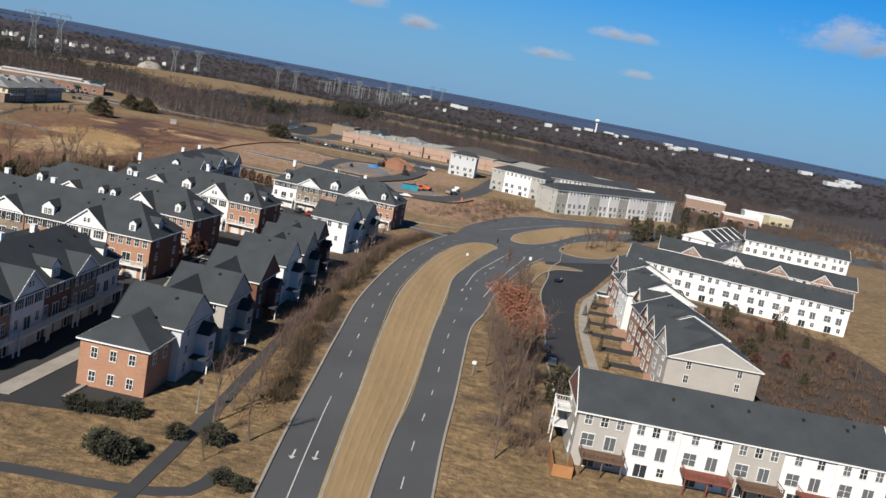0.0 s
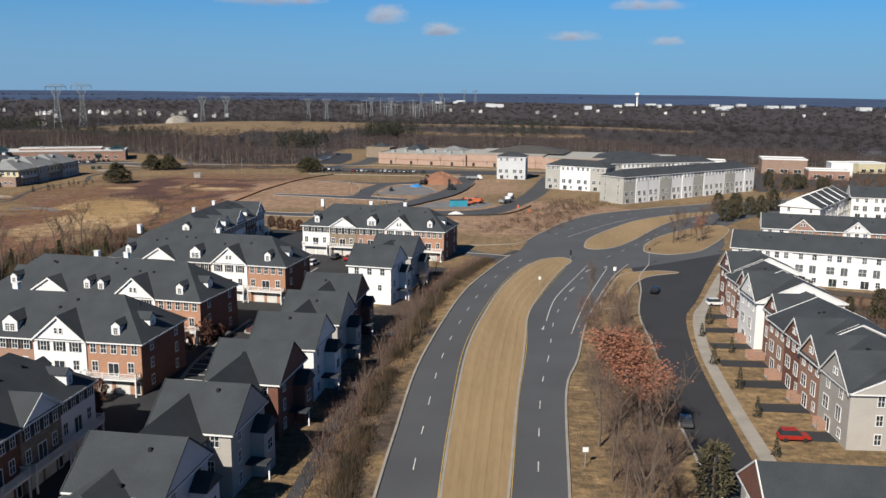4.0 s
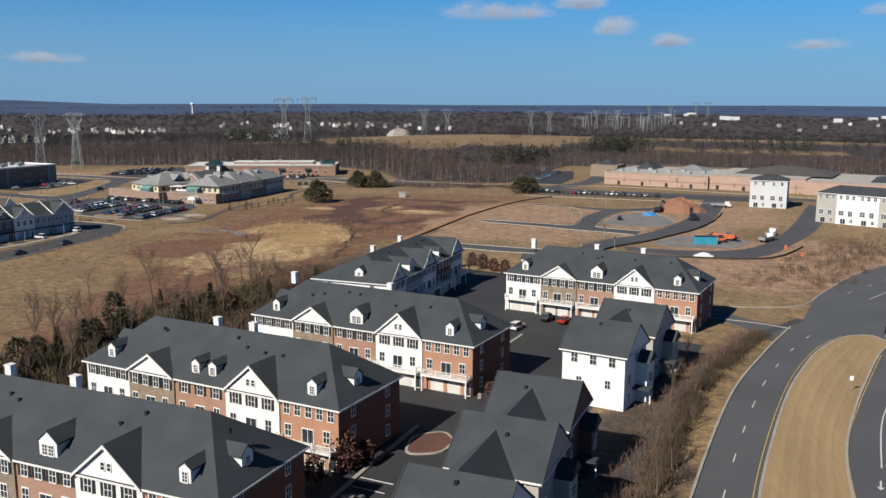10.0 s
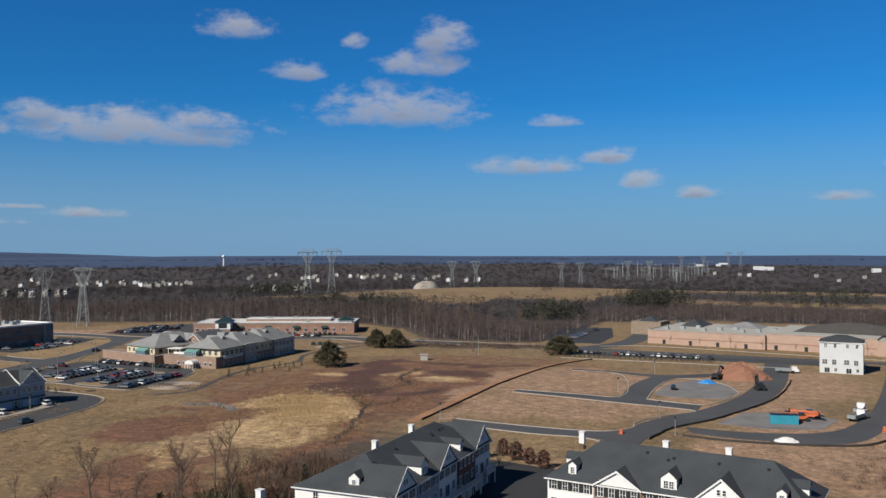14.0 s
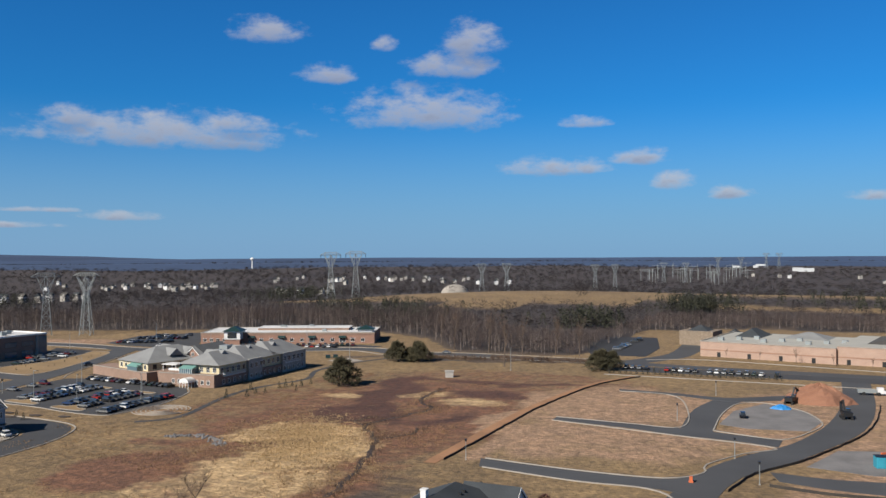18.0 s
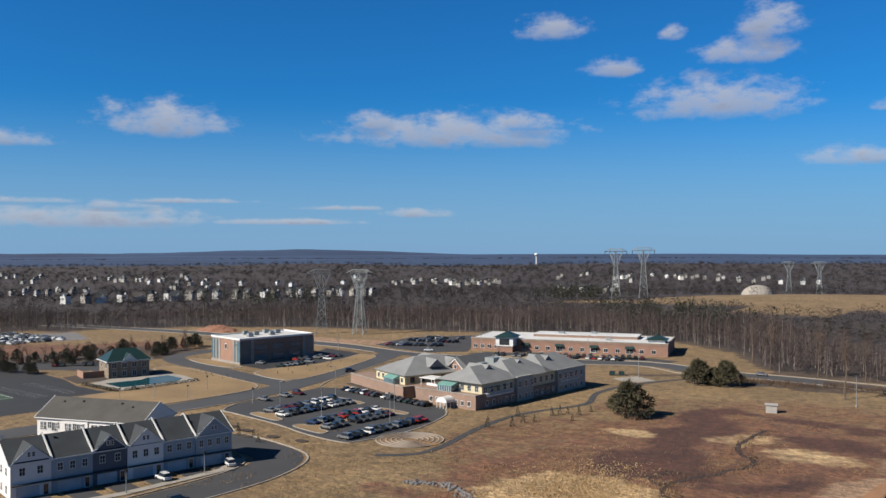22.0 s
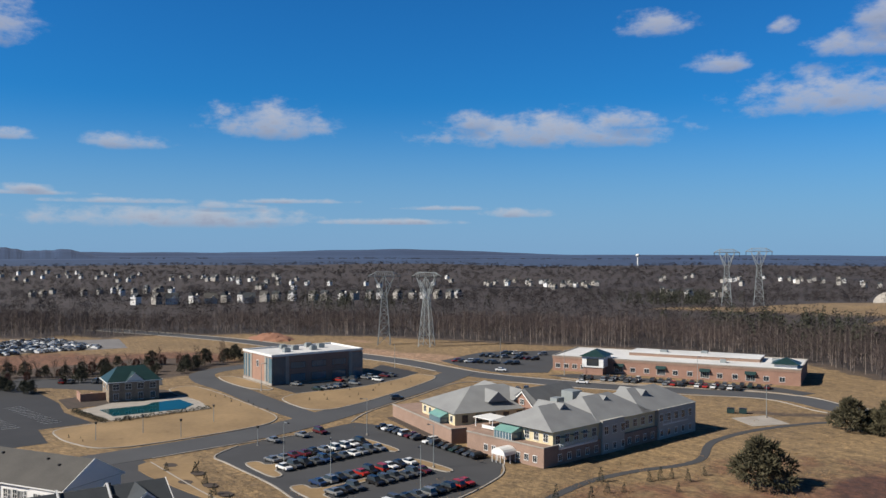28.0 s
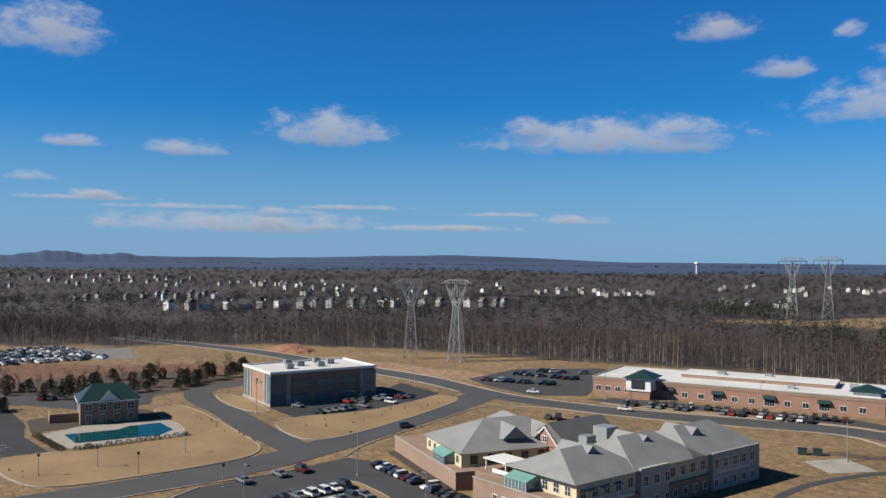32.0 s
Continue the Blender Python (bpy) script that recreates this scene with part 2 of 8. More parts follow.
M = dict(
    asphalt=mat("asphalt", (0.106, 0.112, 0.122), (0.078, 0.082, 0.09), 0.06, 0.9, fine=3.0),
    asphalt_street=mat("street asphalt", (0.084, 0.087, 0.094), (0.058, 0.06, 0.066), 0.06, 0.9, fine=3.0),
    asphalt_new=mat("new asphalt", (0.026, 0.027, 0.031), (0.04, 0.041, 0.045), 0.1, 0.85, fine=3.0),
    asphalt_lot=mat("parking asphalt", (0.062, 0.064, 0.07), (0.045, 0.046, 0.05), 0.1, 0.9, fine=3.0),
    gravel=mat("gravel", (0.26, 0.25, 0.25), (0.16, 0.155, 0.155), 0.15, 0.95, fine=2.0),
    concrete=mat("concrete", (0.46, 0.42, 0.37), (0.34, 0.31, 0.27), 0.3, 0.9, fine=4.0),
    mown_light=mat("fresh mown stripe", (0.465, 0.328, 0.172), (0.325, 0.225, 0.113), 0.05, 0.95, fine=0.9, stretch=(1.6, 0.25, 1)),
    line_white=mat("road paint", (0.72, 0.72, 0.70), (0.45, 0.45, 0.44), 0.6, 0.8),
    line_yellow=mat("yellow road paint", (0.62, 0.42, 0.10), (0.42, 0.30, 0.10), 0.6, 0.8),
    mown=mat("mown dry grass", (0.44, 0.305, 0.155), (0.30, 0.205, 0.10), 0.05, 0.95, fine=0.9, stretch=(1.6, 0.25, 1)),
    lawn=mat("dormant lawn", (0.38, 0.255, 0.125), (0.25, 0.165, 0.078), 0.06, 0.95, fine=0.7),
    mulch=mat("mulch", (0.085, 0.06, 0.045), (0.05, 0.038, 0.03), 0.5, 0.95),
    # also laid over the row ends, where it stands in for shade
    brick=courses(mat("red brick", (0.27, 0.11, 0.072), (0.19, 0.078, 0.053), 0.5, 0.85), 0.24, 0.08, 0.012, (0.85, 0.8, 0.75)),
    brick_orange=courses(mat("orange brick", (0.60, 0.33, 0.21), (0.50, 0.27, 0.17), 0.4, 0.85), 0.24, 0.08, 0.012, (0.85, 0.8, 0.75)),
    brick_pale=courses(mat("pale brick", (0.50, 0.30, 0.215), (0.40, 0.235, 0.17), 0.3, 0.85), 0.24, 0.08, 0.012, (0.9, 0.85, 0.8)),
    brick_salmon=courses(mat("salmon brick", (0.46, 0.27, 0.20), (0.38, 0.22, 0.165), 0.3, 0.85), 0.24, 0.08, 0.012, (0.9, 0.85, 0.8)),
    brick_shop=courses(mat("pale shop brick", (0.60, 0.43, 0.34), (0.52, 0.36, 0.28), 0.3, 0.85), 0.24, 0.08, 0.012, (0.9, 0.85, 0.8)),
    brick_tan=courses(mat("tan brick", (0.44, 0.30, 0.23), (0.35, 0.235, 0.18), 0.3, 0.85), 0.24, 0.08, 0.012, (0.9, 0.85, 0.8)),
    stone=courses(mat("tan stone veneer", (0.42, 0.33, 0.24), (0.28, 0.22, 0.165), 0.9, 0.9, fine=2.4), 0.55, 0.22, 0.02, (0.7, 0.66, 0.6)),
    siding=courses(mat("white siding", (0.86, 0.85, 0.83), (0.80, 0.79, 0.77), 0.3, 0.6), 6.0, 0.16, 0.012, (0.86, 0.86, 0.87), 0.97),
    siding_grey=courses(mat("warm grey siding", (0.55, 0.52, 0.47), (0.48, 0.45, 0.41), 0.3, 0.65), 6.0, 0.16, 0.012, (0.86, 0.86, 0.87), 0.97),
    siding_pale=courses(mat("pale grey siding", (0.60, 0.62, 0.63), (0.54, 0.56, 0.57), 0.3, 0.65), 6.0, 0.16, 0.012, (0.86, 0.86, 0.87), 0.97),
    siding_blue=courses(mat("blue-grey siding", (0.42, 0.50, 0.56), (0.36, 0.43, 0.48), 0.3, 0.65), 6.0, 0.16, 0.012, (0.86, 0.86, 0.87), 0.97),
    siding_navy=courses(mat("slate blue siding", (0.13, 0.15, 0.19), (0.10, 0.115, 0.15), 0.3, 0.65), 6.0, 0.16, 0.012, (0.86, 0.86, 0.87), 0.97),
    stucco=mat("cream stucco", (0.66, 0.58, 0.37), (0.58, 0.50, 0.32), 0.2, 0.85, fine=5.0),
    stucco_grey=mat("grey stucco", (0.50, 0.49, 0.44), (0.43, 0.42, 0.38), 0.2, 0.85, fine=5.0),
    trim=mat("white trim", (0.82, 0.82, 0.80), (0.74, 0.74, 0.72), 0.5, 0.5),
    shingle=mat("dark shingles", (0.052, 0.062, 0.072), (0.033, 0.04, 0.047), 0.25, 0.88, bump=0.4, fine=3.5),
    shingle_brown=mat("brown-grey shingles", (0.10, 0.094, 0.085), (0.07, 0.066, 0.061), 0.25, 0.9, bump=0.4, fine=3.5),
    shingle_pale=mat("pale grey shingles", (0.30, 0.31, 0.31), (0.235, 0.24, 0.245), 0.25, 0.8, bump=0.3, fine=3.5),
    membrane=mat("white roof membrane", (0.72, 0.72, 0.72), (0.55, 0.55, 0.54), 0.08, 0.7, fine=1.2),
    green_metal=mat("green standing seam", (0.024, 0.07, 0.07), (0.018, 0.05, 0.052), 0.4, 0.45, 0.2),
    pane=glass("window glass", (0.045, 0.055, 0.065)),
    # pale tint stands in for the sky mirrored in rear windows
    pane_sky=glass("window glass with sky in its tint", (0.17, 0.185, 0.20)),
    # blue glazing, its tint raised to hold the reflected sky
    curtain=glass("blue curtain wall with sky in its tint", (0.15, 0.24, 0.29)),
    shutter=mat("black shutters", (0.018, 0.019, 0.02), None, 1.0, 0.6),
    garage=mat("white garage door", (0.70, 0.68, 0.64), None, 0.5, 0.6),
    garage_blue=mat("pale blue garage door", (0.50, 0.56, 0.62), None, 0.5, 0.6),
    deck=mat("weathered deck", (0.20, 0.115, 0.07), (0.13, 0.075, 0.05), 0.7, 0.8),
    deck_red=mat("red stained deck", (0.30, 0.085, 0.05), (0.2, 0.06, 0.04), 0.7, 0.7),
    steel=mat("galvanised steel", (0.42, 0.46, 0.46), (0.33, 0.36, 0.36), 0.2, 0.55, 0.35),
    dark_metal=mat("dark metal", (0.03, 0.031, 0.033), None, 0.5, 0.5, 0.3),
    bark=mat("grey bark", (0.19, 0.14, 0.105), (0.10, 0.073, 0.055), 1.2, 0.95),
    twig=mat("bare twigs", (0.19, 0.125, 0.09), (0.11, 0.072, 0.055), 0.08, 0.95, fine=1.0),
    trunk_pale=mat("pale winter trunks", (0.36, 0.30, 0.26), (0.19, 0.155, 0.135), 0.05, 0.95, fine=0.5),
    # crown shade is put into these two colours, most of all the far one
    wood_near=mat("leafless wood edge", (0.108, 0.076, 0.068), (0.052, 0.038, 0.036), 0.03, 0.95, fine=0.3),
    wood_far_shaded=mat("leafless woodland", (0.037, 0.027, 0.027), (0.014, 0.012, 0.014), 0.008, 0.95, fine=0.06),
    brush=mat("brown scrub", (0.165, 0.098, 0.06), (0.09, 0.056, 0.036), 0.15, 0.95, fine=1.5),
    hedge_brown=mat("dull hedge leaves", (0.115, 0.075, 0.04), (0.06, 0.045, 0.026), 0.3, 0.95, fine=2.5),
    thicket=mat("mauve twigs", (0.215, 0.135, 0.105), (0.125, 0.078, 0.062), 0.12, 0.95, fine=1.3),
    straw=mat("matted straw", (0.60, 0.42, 0.22), (0.47, 0.32, 0.155), 0.12, 0.95, fine=1.0),
    tuft=mat("tan tufts", (0.36, 0.22, 0.11), (0.25, 0.15, 0.075), 0.08, 0.95, fine=1.0),
    leaf_brown=mat("red-brown leaves", (0.17, 0.07, 0.05), (0.10, 0.045, 0.034), 0.3, 0.9),
    leaf_oak=mat("russet oak leaves", (0.46, 0.19, 0.11), (0.32, 0.13, 0.08), 0.4, 0.85),
    needle=mat("dark evergreen", (0.052, 0.054, 0.03), (0.034, 0.038, 0.022), 0.3, 0.9),
    needle_mid=mat("olive evergreen", (0.10, 0.085, 0.04), (0.065, 0.06, 0.03), 0.3, 0.9),
    water=mat("pool water", (0.01, 0.085, 0.105), (0.007, 0.06, 0.08), 0.2, 0.05),
    tyre=mat("tyre rubber", (0.015, 0.015, 0.016), None, 2.0, 0.8),
    red_soil=mat("red soil", (0.36, 0.175, 0.105), (0.26, 0.12, 0.075), 0.15, 0.95, fine=1.3, bump=0.5),
    orange_soil=mat("orange soil", (0.46, 0.24, 0.12), (0.31, 0.16, 0.08), 0.12, 0.95, fine=1.1, bump=0.5),
    silt=mat("black silt fence", (0.035, 0.032, 0.03), (0.06, 0.05, 0.04), 0.4, 0.9),
    tarp_blue=mat("blue tarp", (0.03, 0.25, 0.62), None, 0.5, 0.5),
    container=mat("turquoise container", (0.05, 0.42, 0.55), (0.04, 0.34, 0.46), 0.4, 0.55),
    orange=mat("orange machine paint", (0.65, 0.16, 0.06), None, 0.5, 0.5),
    plastic_white=mat("white sheeting", (0.78, 0.78, 0.78), None, 0.4, 0.6),
    court=mat("green court", (0.05, 0.10, 0.06), None, 0.1, 0.9),
    # distance haze is put into this blue base colour
    hill=mat("far ridge in haze blue", (0.04, 0.082, 0.18), (0.026, 0.052, 0.12), 0.002, 1.0),
    yellow=mat("yellow paint", (0.70, 0.45, 0.04), None, 0.4, 0.5),
)


# ---- builders ----


def part(name, bm, material, parent, label="", m=None):
    """Links a bmesh as one mesh object under a thing or a part."""
    me = bpy.data.meshes.new(name)
    bm.to_mesh(me)
    bm.free()
    return shared(name, me, material, parent, label, m)


def shared(name, me, material, parent, label="", m=None):
    if material and not me.materials:
        me.materials.append(material)
    ob = new(name, me)
    if parent:
        ob.parent = parent
    if m is not None:
        ob.matrix_basis = m
    if label:
        ob["label"] = label
    return ob


def thing(name, m, label, category, group="", kind=""):
    return tagged_at(new(name), m, label, category, group, kind)


def tagged_at(ob, m, label, category, group="", kind=""):
    ob.matrix_basis = m
    return tagged(ob, label, category, group, kind)


def box(bm, x0, x1, y0, y1, z0, z1):
    v = [bm.verts.new(p) for p in ((x0, y0, z0), (x1, y0, z0), (x1, y1, z0), (x0, y1, z0), (x0, y0, z1), (x1, y0, z1), (x1, y1, z1), (x0, y1, z1))]
    for f in ((3, 2, 1, 0), (4, 5, 6, 7), (0, 1, 5, 4), (1, 2, 6, 5), (2, 3, 7, 6), (3, 0, 4, 7)):
        bm.faces.new([v[i] for i in f])


def boxes(*dims):
    bm = bmesh.new()
    for d in dims:
        box(bm, *d)
    return bm


def solid(bm, verts, faces):
    v = [bm.verts.new(p) for p in verts]
    for f in faces:
        bm.faces.new([v[i] for i in f])


def slab(bm, poly, z0, z1):
    """A plate with an outline given anticlockwise."""
    if sum(a[0] * b[1] - b[0] * a[1] for a, b in zip(poly, poly[1:] + poly[:1])) < 0:
        poly = poly[::-1]
    top = [bm.verts.new((x, y, z1)) for x, y in poly]
    low = [bm.verts.new((x, y, z0)) for x, y in poly]
    n = len(poly)
    for a, b, c in geometry.tessellate_polygon([[Vector((x, y, 0)) for x, y in poly]]):
        (ax, ay), (bx, by), (cx, cy) = poly[a], poly[b], poly[c]
        up = (bx - ax) * (cy - ay) - (by - ay) * (cx - ax) > 0
        bm.faces.new((top[a], top[b], top[c]) if up else (top[c], top[b], top[a]))
    for i in range(n):
        bm.faces.new((low[i], low[(i + 1) % n], top[(i + 1) % n], top[i]))


LAYERS = [0]


def layer():
    """A few millimetres more for every flat surface, so that none share a plane."""
    LAYERS[0] += 1
    return 0.0053 * (LAYERS[0] % 13)


def curve(pts, step=4.0, closed=False):
    """Points at even steps along a smooth line through pts."""
    p = [Vector((x, y)) for x, y in pts]
    n, out = len(p), []
    for i in range(n if closed else n - 1):
        a, b, c, d = (p[(i + k) % n] if closed else p[min(max(i + k, 0), n - 1)] for k in (-1, 0, 1, 2))
        s = max(1, round((c - b).length / step))
        for k in range(s):
            t = k / s
            out.append(0.5 * (2 * b + (c - a) * t + (2 * a - 5 * b + 4 * c - d) * t * t + (3 * b - a - 3 * c + d) * t ** 3))
    if not closed:
        out.append(p[-1])
    return [(q.x, q.y) for q in out]


def sides(line, left, right, closed=False):
    """The line moved to its left and to its right."""
    n, a, b = len(line), [], []
    for i in range(n):
        p = Vector(line[(i - 1) % n] if closed else line[max(i - 1, 0)])
        q = Vector(line[(i + 1) % n] if closed else line[min(i + 1, n - 1)])
        d = (q - p).normalized()
        nrm = Vector((-d.y, d.x))
        c = Vector(line[i])
        a.append(tuple(c + nrm * left))
        b.append(tuple(c - nrm * right))
    return a, b


def ribbon(bm, a, b, z0, z1, closed=False):
    """A raised band between two lines of equal count."""
    n = len(a)
    at = [bm.verts.new((x, y, z1)) for x, y in a]
    bt = [bm.verts.new((x, y, z1)) for x, y in b]
    al = [bm.verts.new((x, y, z0)) for x, y in a]
    bl = [bm.verts.new((x, y, z0)) for x, y in b]
    for i in range(n if closed else n - 1):
        j = (i + 1) % n
        bm.faces.new((bt[i], bt[j], at[j], at[i]))
        bm.faces.new((al[i], at[i], at[j], al[j]))
        bm.faces.new((bl[j], bt[j], bt[i], bl[i]))


def road(name, line, left, right, z, material, label, closed=False, step=4.0):
    bm, z = bmesh.new(), z + layer()
    ribbon(bm, *sides(curve(line, step, closed), left, right, closed), z - 0.15, z, closed)
    return tagged(part(name, bm, material, None), label, "road", kind="structure")


def rounded(line, turns=2):
    """A closed outline with its corners cut, so that it never crosses itself."""
    for _ in range(turns):
        out = []
        for a, b in zip(line, line[1:] + line[:1]):
            out += [(a[0] * 0.8 + b[0] * 0.2, a[1] * 0.8 + b[1] * 0.2), (a[0] * 0.2 + b[0] * 0.8, a[1] * 0.2 + b[1] * 0.8)]
        line = out
    return line


def kerb_line(line, step=4.0, closed=False, wide=0.38, high=0.2):
    bm, high = bmesh.new(), high + layer() * 0.6
    ribbon(bm, *sides(rounded(line) if closed else curve(line, step), wide / 2, wide / 2, closed), -0.1, high, closed)
    return tagged(part("kerb", bm, M["concrete"], None), "pale concrete kerb along the asphalt", "kerb", kind="structure")


def island(name, line, material, label, high=0.17, kerb=True, step=2.5):
    pts = rounded(line)
    bm, high = bmesh.new(), high + layer() * 0.5
    slab(bm, pts, -0.1, high)
    ob = tagged(part(name, bm, material, None), label, "verge", kind="structure")
    if kerb:
        kerb_line(line, step, True)
    return ob

# ---- ground ----


def rise(x, y):
    """Height of the far land: level round the homes, a shallow valley past them, low hills at the horizon."""
    d = math.hypot(x + 150, y - 300)
    s = min(max((d - 620) / 900, 0), 1)
    z = -20 * s * s * (3 - 2 * s)
    s = min(max((d - 2300) / 2200, 0), 1)
    z += 13 * s * s * (3 - 2 * s)
    if d > 700:
        z += min((d - 700) / 900, 1) * 9 * noise.noise((x * 0.0016, y * 0.0016, 3.1))
    k = math.exp(-((x + 275) / 190) ** 2 - ((y - 1060) / 150) ** 2)
    k2 = math.exp(-((x - 80) / 260) ** 2 - ((y - 1110) / 110) ** 2)
    return z + 9 * k + 8 * k2


# soil, reed and scrub: centre, half lengths, turn in degrees, strength
SOIL = [(-160, 440, 14, 21, 15, 1.0), (-159, 470, 9, 34, 10, 1.0), (-171, 505, 8, 18, 0, 0.85), (-128, 439, 9, 11, -50, 0.85), (-131, 488, 15, 13, 0, 0.75), (-146, 512, 28, 4, -4, 0.85), (-114, 517, 22, 4, 0, 0.85), (-140, 430, 8, 10, 30, 0.6)]
REED = [(-158, 408, 19, 14, -22, 1.0), (-147, 384, 14, 26, -12, 0.85), (-138, 356, 14, 14, 0, 0.7), (-175, 468, 13, 5, 25, 1.0), (-131, 466, 11, 11, 0, 0.7), (-146, 478, 5, 12, 10, 0.5), (-152, 340, 10, 30, 10, 0.5)]
SCRUB = [(-105, 250, 15, 130, 4, 1.0), (-170, 577, 80, 6, 5, 0.8), (-17, 215, 6, 85, -4, 0.8), (24, 170, 5, 50, -6, 0.5), (-62, 210, 12, 60, 5, 0.7), (-458, 452, 40, 70, -12, 0.95), (-510, 540, 60, 16, 20, 0.6)]
CLAY = [(-78, 425, 34, 30, 0, 0.7), (-78, 482, 40, 40, 0, 0.75), (-8, 500, 34, 50, 0, 0.75), (14, 385, 50, 42, 15, 1.0), (40, 400, 30, 46, 30, 0.9), (-108, 445, 7, 60, 4, 1.0), (-440, 575, 90, 12, 12, 0.9), (-520, 590, 70, 14, 20, 0.8), (-25, 440, 30, 30, 0, 0.6), (-40, 350, 26, 20, 0, 0.7)]
RUSSET = [(-150, 440, 52, 96, 0, 0.66), (-498, 446, 46, 40, 0, 0.8), (-474, 490, 36, 34, 0, 0.8), (-196, 440, 18, 44, 10, 0.5), (-130, 520, 60, 26, 0, 0.5), (-140, 290, 20, 70, 12, 0.75), (-176, 356, 18, 24, -20, 0.95), (-171, 381, 14, 6, -20, 0.6), (-124, 440, 14, 60, -6, 0.8), (-142, 480, 30, 40, 10, 0.7), (-182, 418, 8, 14, -30, 0.85), (-118, 340, 12, 40, 5, 0.7), (-196, 500, 12, 20, 0, 0.4), (14, 372, 40, 30, 15, 0.6), (-190, 384, 9, 5, 0, 0.6)]


def inside(blobs, x, y):
    best = 0.0
    for cx, cy, a, b, turn, k in blobs:
        c, s = math.cos(radians(turn)), math.sin(radians(turn))
        u, v = ((x - cx) * c + (y - cy) * s) / a, ((y - cy) * c - (x - cx) * s) / b
        best = max(best, k * min(max((1.15 - u * u - v * v) * 1.6, 0), 1))
    return best


EDGE = [(-2600, -200), (-900, 330), (-620, 472), (-560, 572), (-481, 632), (-400, 662), (-330, 694), (-262, 690), (-222, 664), (-196, 622), (-183, 606), (-140, 606), (-124, 612), (-112, 745), (-40, 790), (60, 760), (128, 720), (150, 655), (215, 640), (300, 600), (330, 470), (420, 430), (2600, 200)]


def wood_edge(x):
    for (a, p), (b, q) in zip(EDGE, EDGE[1:]):
        if x <= b:
            return p + (q - p) * (x - a) / (b - a)
    return 300.0


def open_land(x, y):
    """Fields and home plots inside the woods."""
    if ((x + 275) / 165) ** 2 + ((y - 1045) / 150) ** 2 < 1 or ((x + 60) / 170) ** 2 + ((y - 1400) / 130) ** 2 < 1 or ((x - 80) / 190) ** 2 + ((y - 1095) / 60) ** 2 < 1 or ((x - 10) / 130) ** 2 + ((y - 935) / 26) ** 2 < 1:
        return True
    return ((x + 450) / 60) ** 2 + ((y - 950) / 40) ** 2 < 1


def steps(lo, hi, fine, far):
    mid = list(np.arange(lo, hi + 0.1, fine))
    up, w, q = [], fine, hi
    while q < far:
        w *= 1.22
        q += w
        up.append(q)
    down = [lo - (q - hi) for q in up]
    return down[::-1] + mid + up


